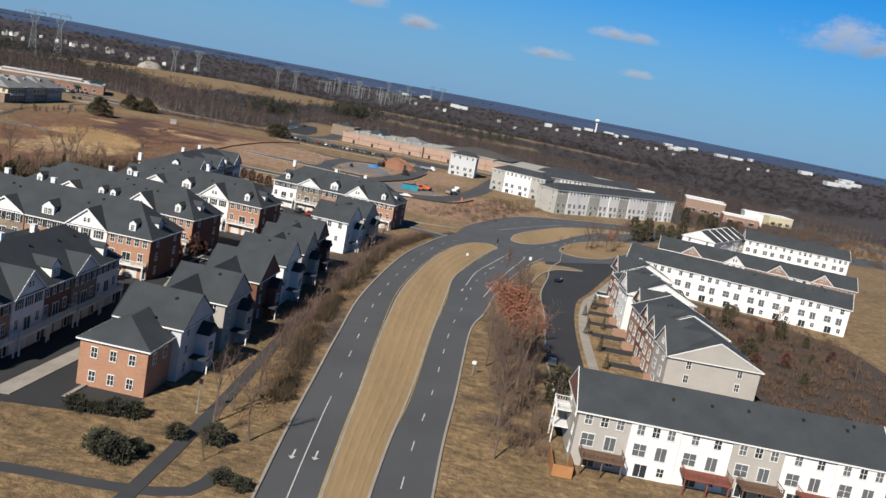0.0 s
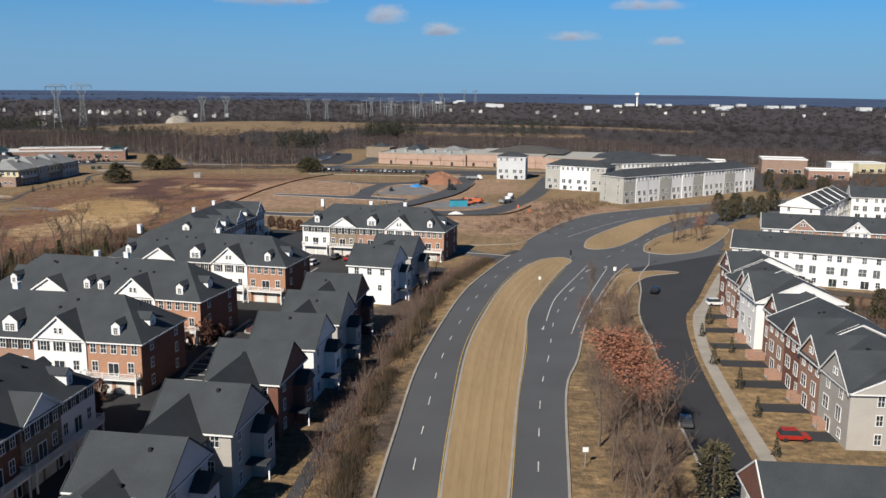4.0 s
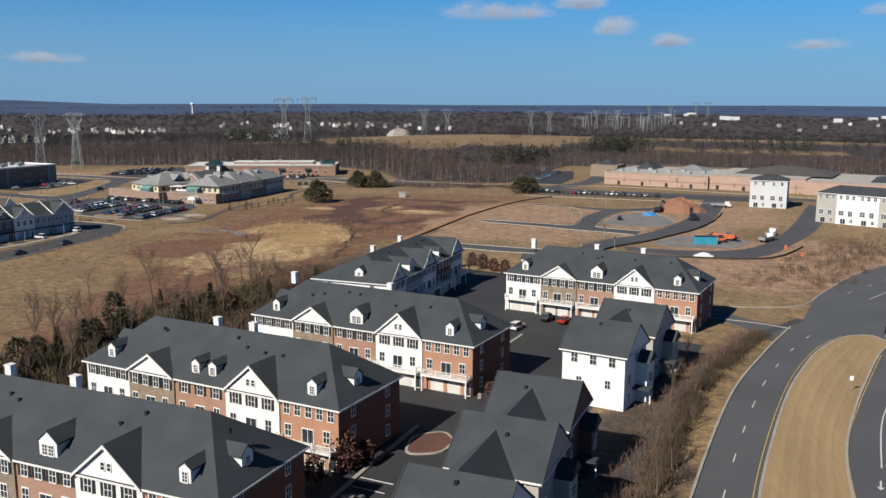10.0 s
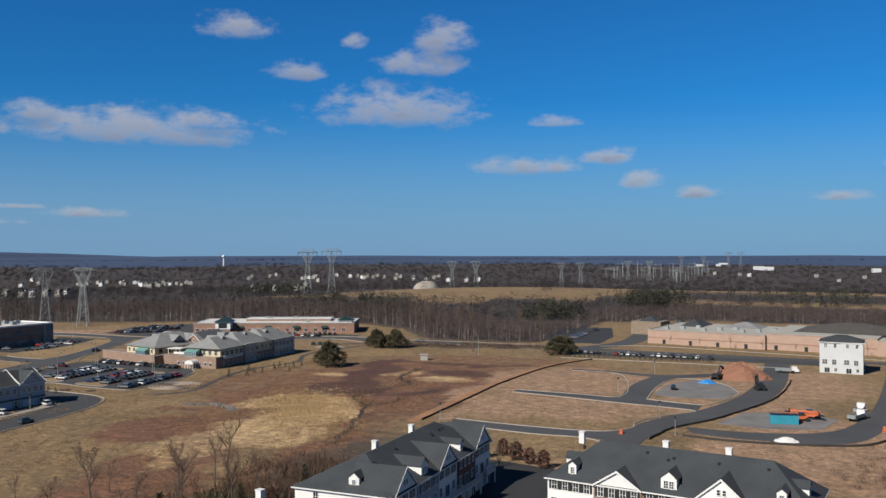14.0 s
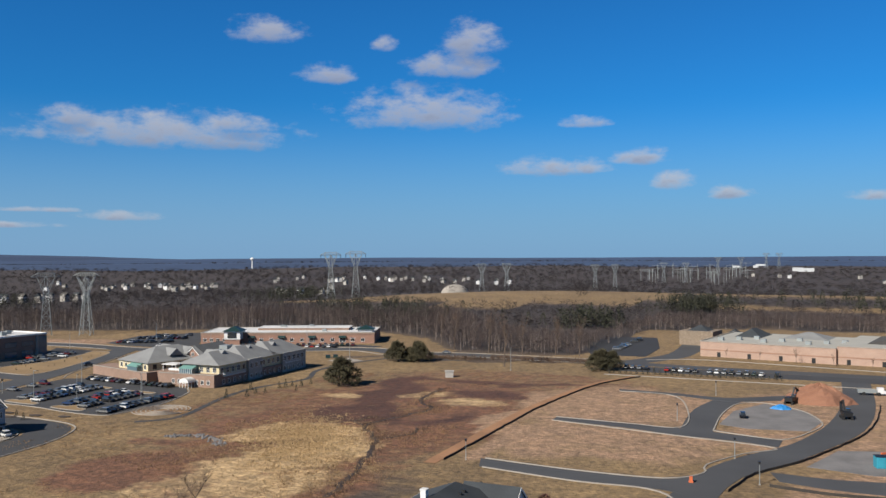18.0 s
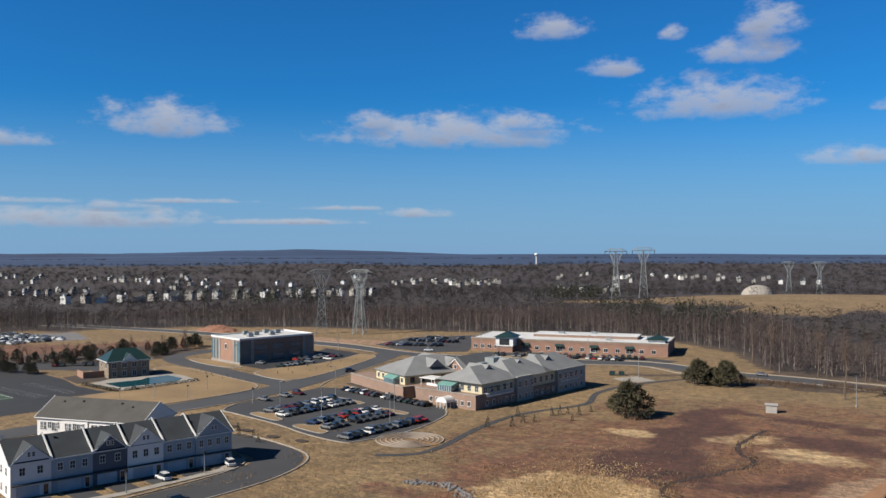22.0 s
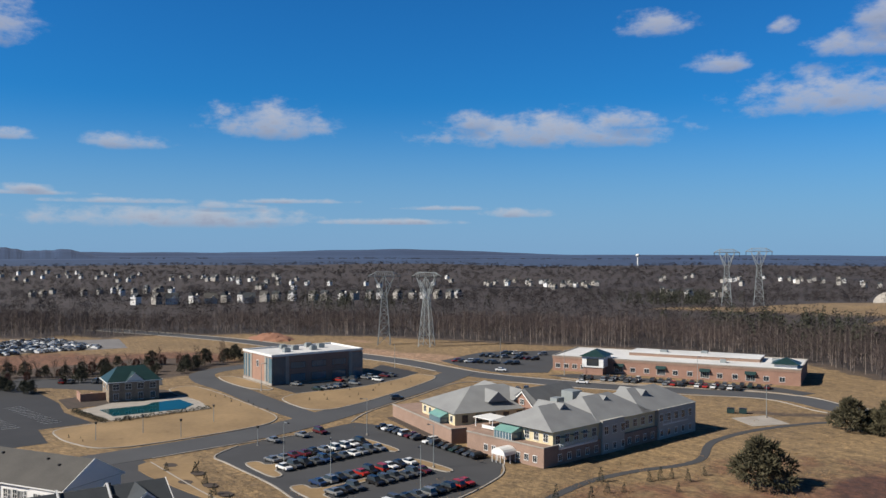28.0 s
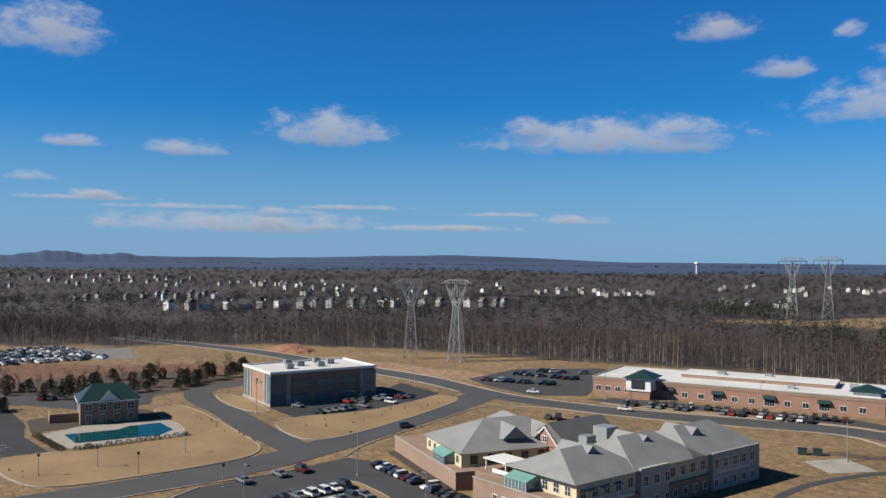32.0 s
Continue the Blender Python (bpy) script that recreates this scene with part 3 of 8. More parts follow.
def make_ground():
    xs, ys = steps(-460, 160, 4.0, 4700), steps(80, 680, 4.0, 4700)
    verts = [(x, y, rise(x, y)) for y in ys for x in xs]
    nx = len(xs)
    faces = [(j * nx + i, j * nx + i + 1, (j + 1) * nx + i + 1, (j + 1) * nx + i) for j in range(len(ys) - 1) for i in range(nx - 1)]
    me = bpy.data.meshes.new("ground")
    me.from_pydata(verts, [], faces)
    tint = me.color_attributes.new("cover", "FLOAT_COLOR", "POINT")
    vals = np.zeros((len(verts), 4), dtype=np.float32)
    for i, (x, y, z) in enumerate(verts):
        if -480 < x < 200 and 60 < y < 700:
            wob = 11 * noise.noise((x * 0.045, y * 0.045, 0.3)) + 4 * noise.noise((x * 0.13, y * 0.13, 1.3))
            vals[i] = inside(SOIL, x + wob, y - wob), inside(REED, x + wob, y + wob), inside(SCRUB, x - wob, y + wob), inside(CLAY, x + wob, y + wob)
            if y > wood_edge(x) - 4:
                vals[i] = 0, 0, 1, 0
        else:
            vals[i] = 0, 0, 1 if y > wood_edge(x) and not open_land(x, y) else 0.1, 0
    tint.data.foreach_set("color", vals.ravel())
    tint2 = me.color_attributes.new("growth", "FLOAT_COLOR", "POINT")
    for i, (x, y, z) in enumerate(verts):
        wob = 8 * noise.noise((x * 0.04, y * 0.04, 5.3))
        near = -570 < x < 200 and 60 < y < 700
        floor = y > wood_edge(x) + 6 and not open_land(x, y)
        vals[i] = inside(RUSSET, x - wob, y - wob) if near else 0, 1.0 if floor else 0.0, 0, 1
    tint2.data.foreach_set("color", vals.ravel())
    m = mat("ground cover", (0.345, 0.23, 0.11), (0.205, 0.135, 0.065), 0.035, 0.95, fine=0.5)
    n, l = m.node_tree.nodes, m.node_tree.links
    b = n["Principled BSDF"]
    last = b.inputs["Base Color"].links[0].from_socket
    at = n.new("ShaderNodeAttribute")
    at.attribute_name = "cover"
    sp = n.new("ShaderNodeSeparateColor")
    l.new(at.outputs["Color"], sp.inputs[0])
    geo = n.new("ShaderNodeNewGeometry")
    at2 = n.new("ShaderNodeAttribute")
    at2.attribute_name = "growth"
    sp2 = n.new("ShaderNodeSeparateColor")
    l.new(at2.outputs["Color"], sp2.inputs[0])
    sources = [sp2.outputs[0], sp.outputs[0], sp.outputs[1], sp.outputs[2], at.outputs["Alpha"], sp2.outputs[1]]
    part_of = lambda k: sources[k]
    for k, (c1, c2, sc) in enumerate((((0.26, 0.122, 0.062), (0.15, 0.068, 0.038), 0.11), ((0.135, 0.053, 0.03), (0.07, 0.03, 0.02), 0.06), ((0.68, 0.48, 0.26), (0.47, 0.32, 0.16), 0.16), ((0.125, 0.085, 0.055), (0.07, 0.049, 0.037), 0.09), ((0.45, 0.29, 0.18), (0.35, 0.215, 0.13), 0.07), ((0.075, 0.053, 0.046), (0.03, 0.024, 0.023), 0.02))):
        t, t2, mx, mr, mx2 = (n.new("ShaderNode" + s) for s in ("TexNoise", "TexNoise", "MixRGB", "MapRange", "MixRGB"))
        t.inputs["Scale"].default_value, t.inputs["Detail"].default_value = sc, 7.0
        t2.inputs["Scale"].default_value, t2.inputs["Detail"].default_value = sc * 1.6, 8.0
        l.new(geo.outputs["Position"], t.inputs["Vector"])
        l.new(geo.outputs["Position"], t2.inputs["Vector"])
        mx.inputs[1].default_value, mx.inputs[2].default_value = rgba([v * BASE_SCALE for v in c1]), rgba([v * BASE_SCALE for v in c2])
        l.new(t.outputs[0], mx.inputs[0])
        sub = n.new("ShaderNodeMath")
        sub.operation = "MULTIPLY_ADD"
        sub.inputs[1].default_value = 1.3
        l.new(t2.outputs[0], sub.inputs[0])
        l.new(part_of(k), sub.inputs[2])
        mr.inputs[1].default_value, mr.inputs[2].default_value = 0.85, 1.35
        l.new(sub.outputs[0], mr.inputs[0])
        gate = n.new("ShaderNodeMath")
        gate.operation = "MINIMUM"
        l.new(mr.outputs[0], gate.inputs[0])
        edge = n.new("ShaderNodeMath")
        edge.operation = "MULTIPLY"
        edge.use_clamp = True
        edge.inputs[1].default_value = 3.0
        l.new(part_of(k), edge.inputs[0])
        l.new(edge.outputs[0], gate.inputs[1])
        l.new(gate.outputs[0], mx2.inputs[0])
        l.new(last, mx2.inputs[1])
        l.new(mx.outputs[0], mx2.inputs[2])
        last = mx2.outputs[0]
    # tussocks, and streaks left by mowing and water
    for sc, turn, squash, lo, hi in ((0.07, 0, 1, 0.80, 1.16), (0.28, 0, 1, 0.70, 1.28), (0.8, 0, 1, 0.60, 1.38), (0.22, 35, 6, 0.72, 1.25), (3.0, 0, 1, 0.75, 1.22)):
        mp, t, mr, mu = (n.new("ShaderNode" + s) for s in ("Mapping", "TexNoise", "MapRange", "MixRGB"))
        mp.inputs["Rotation"].default_value = (0, 0, radians(turn))
        mp.inputs["Scale"].default_value = (1, squash, 1)
        l.new(geo.outputs["Position"], mp.inputs["Vector"])
        l.new(mp.outputs[0], t.inputs["Vector"])
        t.inputs["Scale"].default_value, t.inputs["Detail"].default_value, t.inputs["Roughness"].default_value = sc, 6.0, 0.65
        mr.inputs[1].default_value, mr.inputs[2].default_value, mr.inputs[3].default_value, mr.inputs[4].default_value = 0.33, 0.67, lo, hi
        l.new(t.outputs[0], mr.inputs[0])
        mu.blend_type = "MULTIPLY"
        mu.inputs[0].default_value = 1.0
        l.new(last, mu.inputs[1])
        l.new(mr.outputs[0], mu.inputs[2])
        last = mu.outputs[0]
    l.new(last, b.inputs["Base Color"])
    lump, bp = n.new("ShaderNodeTexNoise"), n.new("ShaderNodeBump")
    lump.inputs["Scale"].default_value, lump.inputs["Detail"].default_value, lump.inputs["Roughness"].default_value = 0.35, 8.0, 0.65
    l.new(geo.outputs["Position"], lump.inputs["Vector"])
    bp.inputs["Strength"].default_value, bp.inputs["Distance"].default_value = 0.8, 1.0
    l.new(lump.outputs[0], bp.inputs["Height"])
    l.new(bp.outputs[0], b.inputs["Normal"])
    me.materials.append(m)
    return tagged(new("ground", me), "dormant tan grass, reeds and bare red soil", "ground", kind="structure")


make_ground()

# ---- avenue: two carriageways with a grass median ----
KERB_W = [(-15, 20), (-14.3, 60), (-14, 114), (-13.4, 143), (-12.8, 167), (-11.3, 203), (-5, 254), (2, 284), (9, 308)]
MED_W = [(-8, 20), (-7, 60), (-6, 115), (-5.2, 140), (-4.6, 171), (-2.6, 215), (4.5, 261), (12, 289), (19, 303)]
MED_E = [(-5, 20), (-3, 60), (0.3, 115), (3, 140), (6, 182), (8.6, 210), (10.5, 237), (15.2, 259), (23.5, 290)]
KERB_E = [(3, 20), (5, 60), (8.3, 115), (11, 145), (14.6, 187), (18.5, 205), (24.3, 236), (35, 275), (43, 296)]


def between(a, b, k):
    return [(p[0] * (1 - k) + q[0] * k, p[1] * (1 - k) + q[1] * k) for p, q in zip(a, b)]


def surface(name, a, b, z, material, label, category="road"):
    """A plate between two lines with as many points each."""
    bm, z = bmesh.new(), z + layer()
    n = 40
    pa, pb = ([q[round(i * (len(q) - 1) / n)] for i in range(n + 1)] for q in (curve(a, 1.0), curve(b, 1.0)))
    ribbon(bm, pa, pb, z - 0.15, z)
    return tagged(part(name, bm, material, None), label, category, kind="structure")


surface("road_west", KERB_W, [(x + 0.4, y) for x, y in MED_W], 0.03, M["asphalt"], "grey asphalt carriageway with dashed lane lines")
surface("road_east", [(x - 0.4, y) for x, y in MED_E], KERB_E, 0.03, M["asphalt"], "grey asphalt carriageway with a turn lane")
median = MED_W + [(25, 306), (27.5, 300)] + MED_E[::-1]
island("median", median[1:-1], M["mown"], "long median of mown straw-coloured grass between kerbs", 0.17)
for k in range(1, 9):
    a, b = between(MED_W[1:], MED_E[1:], 0.04 + k * 0.1), between(MED_W[1:], MED_E[1:], 0.04 + (k + 1) * 0.1 - 0.012)
    if k % 2:
        surface("mown_stripe", a, b, 0.178, M["mown_light"], "paler mown stripe along the grass median", "grass")
kerb_line(KERB_W)
kerb_line(KERB_E)
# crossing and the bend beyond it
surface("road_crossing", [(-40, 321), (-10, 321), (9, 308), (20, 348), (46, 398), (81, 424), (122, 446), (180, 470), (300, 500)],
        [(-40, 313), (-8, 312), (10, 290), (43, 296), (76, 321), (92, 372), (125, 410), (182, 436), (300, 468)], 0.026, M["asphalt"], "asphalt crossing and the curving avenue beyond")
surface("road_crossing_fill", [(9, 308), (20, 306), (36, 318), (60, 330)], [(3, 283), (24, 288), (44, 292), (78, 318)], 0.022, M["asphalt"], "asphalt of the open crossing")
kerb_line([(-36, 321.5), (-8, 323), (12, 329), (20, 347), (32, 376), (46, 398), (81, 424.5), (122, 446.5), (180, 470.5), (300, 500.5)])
kerb_line([(-34, 312), (-10, 311), (2, 309), (9, 306)], 2)
island("median_far", [(33, 322), (36, 338), (44, 355), (60, 383), (78, 400), (98, 412), (96, 404), (78, 388), (66, 368), (52, 338), (44, 324), (37, 319)], M["mown"], "second grass median at the bend")
island("verge", [(51, 316), (54, 330), (63, 348), (78, 366), (90, 376), (92, 366), (86, 350), (77, 332), (69, 318), (58, 312)], M["lawn"], "grass corner with bare shrubs")
# street on the east side behind the tree belt
surface("road_side_street", [(44, 300), (41, 268), (36, 238), (34.3, 212), (31, 180), (29.6, 150), (28, 138)], [(78, 322), (64, 285), (52, 252), (46.5, 238), (42, 212), (39, 180), (36.5, 138)], 0.034, M["asphalt_new"], "fresh black asphalt side street")
kerb_line([(49, 296), (43.5, 280), (41, 264), (36, 238), (34.3, 212), (31, 180), (29.6, 150), (28, 138)])
surface("pavement", [(66, 285), (53.5, 252), (48, 238), (43, 212), (40, 180), (38, 145)], [(68.4, 284), (56, 251), (50.4, 237), (45.2, 212), (42.2, 180), (40.2, 145)], 0.16, M["concrete"], "pale concrete pavement in front of the homes", "pavement")
island("verge", [(39, 284), (34, 268), (27, 243), (33, 245), (39, 268), (46, 281), (57, 286), (50, 288)], M["lawn"], "tan grass wedge beside the avenue", kerb=True)


def dashes(line, gap, long, z, material=None, wide=0.16, start=0.0, solid_to=0.0):
    """Lane marks along a line."""
    pts = curve(line, 1.0)
    bm, run = bmesh.new(), start
    for i in range(len(pts) - 1):
        a, b = Vector(pts[i]), Vector(pts[i + 1])
        if (run % gap) < long or i < solid_to:
            d = (b - a).normalized() * 0.5 * wide
            nrm = Vector((-d.y, d.x))
            solid(bm, [(*(a + nrm), z), (*(a - nrm), z), (*(b - nrm), z), (*(b + nrm), z)], [(0, 1, 2, 3)])
        run += (b - a).length
    return tagged(part("lane_marking", bm, material or M["line_white"], None), "painted lane line on the asphalt", "road marking", kind="structure")


dashes(between(KERB_W, MED_W, 0.5), 12.2, 3.2, 0.125, solid_to=110)
dashes(between(MED_E, KERB_E, 0.47), 12.2, 3.2, 0.125)
dashes(between(MED_W, KERB_W, 0.035), 1, 2, 0.125, M["line_yellow"], 0.14)
dashes(between(MED_E, KERB_E, 0.035), 1, 2, 0.125, M["line_yellow"], 0.14)
dashes([(19, 222), (22, 236), (27, 257), (36, 290)], 1, 2, 0.125, None, 0.2)
dashes([(14.5, 232), (18, 252), (24, 272), (31, 294)], 1, 2, 0.125, None, 0.2)
dashes([(26, 348), (40, 372), (58, 398), (88, 417), (125, 436), (190, 460)], 12.2, 3.2, 0.125)
dashes([(38, 306), (56, 338), (70, 366), (96, 396), (128, 422), (190, 448)], 12.2, 3.2, 0.125)
dashes([(30, 342), (44, 366), (62, 391)], 1, 2, 0.125, None, 0.2)
# footway along the back gardens
road("footpath", [(12, 316), (-6, 282), (-14, 246), (-19, 215), (-22, 170), (-25, 120), (-30, 70)], 1.0, 1.0, 0.04, M["asphalt_lot"], "narrow asphalt footpath beside the avenue")

# ---- house parts ----
CACHE = {}


def mesh_of(key, make, material):
    """One mesh for alike pieces."""
    if key not in CACHE:
        bm = make()
        me = bpy.data.meshes.new(str(key[0]))
        bm.to_mesh(me)
        bm.free()
        me.materials.append(material)
        CACHE[key] = me
    return CACHE[key]


def frame_bm(w, h, bars, rows):
    """Frame, bars and sill of a window in one piece, with a hole for every pane."""
    bm, t, c = bmesh.new(), 0.09, 0.03
    xs, zs = [-w / 2 - t, -w / 2], [-t * 1.3, 0.0]
    for i in range(1, bars):
        xs += [-w / 2 + w * i / bars - c, -w / 2 + w * i / bars + c]
    for i in range(1, rows):
        zs += [h * i / rows - c, h * i / rows + c]
    xs += [w / 2, w / 2 + t]
    zs += [h, h + t * 1.5]
    nx, nz = len(xs), len(zs)
    front = {(i, k): bm.verts.new((xs[i], -0.12 if k < 2 else -0.08, zs[k])) for i in range(nx) for k in range(nz)}
    back = {p: bm.verts.new((v.co.x, 0.02, v.co.z)) for p, v in list(front.items())}
    solid_cell = lambda i, k: 0 <= i < nx - 1 and 0 <= k < nz - 1 and (i % 2 == 0 or k % 2 == 0)
    for i in range(nx - 1):
        for k in range(nz - 1):
            if not solid_cell(i, k):
                continue
            ring = [(i, k), (i + 1, k), (i + 1, k + 1), (i, k + 1)]
            bm.faces.new([front[p] for p in ring])
            for n, (di, dk) in enumerate(((0, -1), (1, 0), (0, 1), (-1, 0))):
                if not solid_cell(i + di, k + dk):
                    a, b = ring[n], ring[(n + 1) % 4]
                    bm.faces.new((front[b], front[a], back[a], back[b]))
    return bm


def window(parent, m, w=0.95, h=1.6, shutters=None, bars=2, rows=2, trim="trim", glazing="pane"):
    """A framed window whose sill is at the origin of m and which looks along -y."""
    ob = shared("window", mesh_of(("window", w, h, bars, rows, trim), lambda: frame_bm(w, h, bars, rows), M[trim]), None, parent, "", m)
    shared("pane", mesh_of(("pane", w, h, glazing), lambda: boxes((-w / 2, w / 2, -0.045, -0.02, 0, h)), M[glazing]), None, ob)
    if shutters:
        for sx in (-1, 1):
            shared("shutter", mesh_of(("shutter", h, shutters), lambda: boxes((-0.21, 0.21, -0.07, 0, -0.03, h + 0.03), (-0.15, 0.15, -0.085, 0, 0.08, h * 0.47), (-0.15, 0.15, -0.085, 0, h * 0.53, h - 0.08)), M[shutters]), None, ob, "", pose(sx * (w / 2 + 0.33), 0, 0))
    return ob


def garage_bm(w, h):
    bm = boxes((-w / 2, w / 2, -0.06, 0.02, 0, h))
    for i in range(4):
        box(bm, -w / 2 + 0.06, w / 2 - 0.06, -0.085, 0, h * i / 4 + 0.04, h * (i + 1) / 4 - 0.03)
    return bm


def garage(parent, m, w=2.6, h=2.2, material="garage"):
    return shared("garage_door", mesh_of(("garage", w, h, material), lambda: garage_bm(w, h), M[material]), None, parent, "", m)


def rail_bm(w, deep, h=1.0):
    bm = bmesh.new()
    for z0, z1 in ((0.1, 0.17), (h - 0.08, h)):
        box(bm, 0, w, -deep, -deep + 0.07, z0, z1)
        for x in (0, w - 0.07):
            box(bm, x, x + 0.07, -deep, 0, z0, z1)
    n = int(w / 0.22)
    for i in range(n + 1):
        x = w * i / n
        box(bm, x - 0.025, x + 0.025, -deep + 0.015, -deep + 0.055, 0.1, h)
    for k in range(4):
        x = (w - 0.14) * k / 3
        box(bm, x, x + 0.14, -deep - 0.03, -deep + 0.11, 0, h + 0.12)
    for s in range(1, 6):
        for x in (0.01, w - 0.06):
            box(bm, x, x + 0.05, -deep * s / 6, -deep * s / 6 + 0.05, 0.1, h)
    return bm


def balcony(parent, m, w, deep, z, material="trim", posts=True):
    bm = boxes((0, w, -deep, 0, z - 0.28, z))
    if posts:
        for x in (0.1, w - 0.32):
            box(bm, x, x + 0.22, -deep + 0.05, -deep + 0.27, 0, z - 0.28)
    ob = part("balcony", bm, M[material], parent, "", m)
    shared("railing", mesh_of(("railing", round(w, 2), deep, material), lambda: rail_bm(w, deep), M[material]), None, ob, "", pose(0, 0, z))
    return ob


def extrude(bm, poly, y0, y1):
    """A prism along y whose section is given in x and z."""
    a = [bm.verts.new((x, y0, z)) for x, z in poly]
    b = [bm.verts.new((x, y1, z)) for x, z in poly]
    n = len(poly)
    bm.faces.new(a)
    bm.faces.new(b[::-1])
    for i in range(n):
        bm.faces.new((a[i], b[i], b[(i + 1) % n], a[(i + 1) % n]))
    bmesh.ops.recalc_face_normals(bm, faces=bm.faces[:])


def gable(parent, xa, xb, z, peak, y0, y1, wall, roof, name="gable", trim="trim"):
    """A gable front from xa to xb on the eave line z, with its own small roof running back from y0 to y1."""
    xm = (xa + xb) / 2
    bm = bmesh.new()
    extrude(bm, [(xa, z - 0.02), (xb, z - 0.02), (xm, peak)], y0, y1)
    ob = part(name, bm, M[wall], parent)
    s = (peak - z) / (xb - xm)
    o = 0.45
    bm = bmesh.new()
    extrude(bm, [(xa - o, z - o * s), (xm, peak), (xb + o, z - o * s), (xb + o, z - o * s + 0.24), (xm, peak + 0.26), (xa - o, z - o * s + 0.24)], y0 - 0.3, y1)
    part("gable_roof", bm, M[roof], ob)
    bm = bmesh.new()
    extrude(bm, [(xa - o, z - o * s - 0.14), (xm, peak - 0.16), (xb + o, z - o * s - 0.14), (xb + o, z - o * s + 0.2), (xm, peak + 0.21), (xa - o, z - o * s + 0.2)], y0 - 0.38, y0 - 0.28)
    part("rake_board", bm, M[trim], ob)
    return ob


def dormer(parent, x, y, zr, w, h, slope, wall="trim", roof="shingle", panes=1, turn=0):
    """A roof dormer: its front stands at height zr on a roof that rises by slope."""
    m = pose(x, y, zr, 0, 0, turn)
    deep = (h + w * 0.45) / slope
    bm = bmesh.new()
    extrude(bm, [(-w / 2, -0.2), (w / 2, -0.2), (w / 2, h), (0, h + w * 0.42), (-w / 2, h)], 0, deep)
    ob = part("dormer", bm, M[wall], parent, "", m)
    bm = bmesh.new()
    extrude(bm, [(-w / 2 - 0.25, h - 0.12), (0, h + w * 0.44), (w / 2 + 0.25, h - 0.12), (w / 2 + 0.25, h + 0.06), (0, h + w * 0.44 + 0.2), (-w / 2 - 0.25, h + 0.06)], -0.12, deep)
    part("dormer_roof", bm, M[roof], ob)
    bw = 0.62 if panes == 1 else 0.7
    for i in range(panes):
        bm = frame_bm(bw, h * 0.62, 2, 3)
        px = (i - (panes - 1) / 2) * 0.95
        part("dormer_frame", bm, M["trim"], ob, "", pose(px, 0, h * 0.16))
        shared("dormer_pane", mesh_of(("dormer_pane", bw, h), lambda: boxes((-bw / 2, bw / 2, -0.045, -0.02, 0, h * 0.62)), M["pane"]), None, ob, "", pose(px, 0, h * 0.16))
    return ob


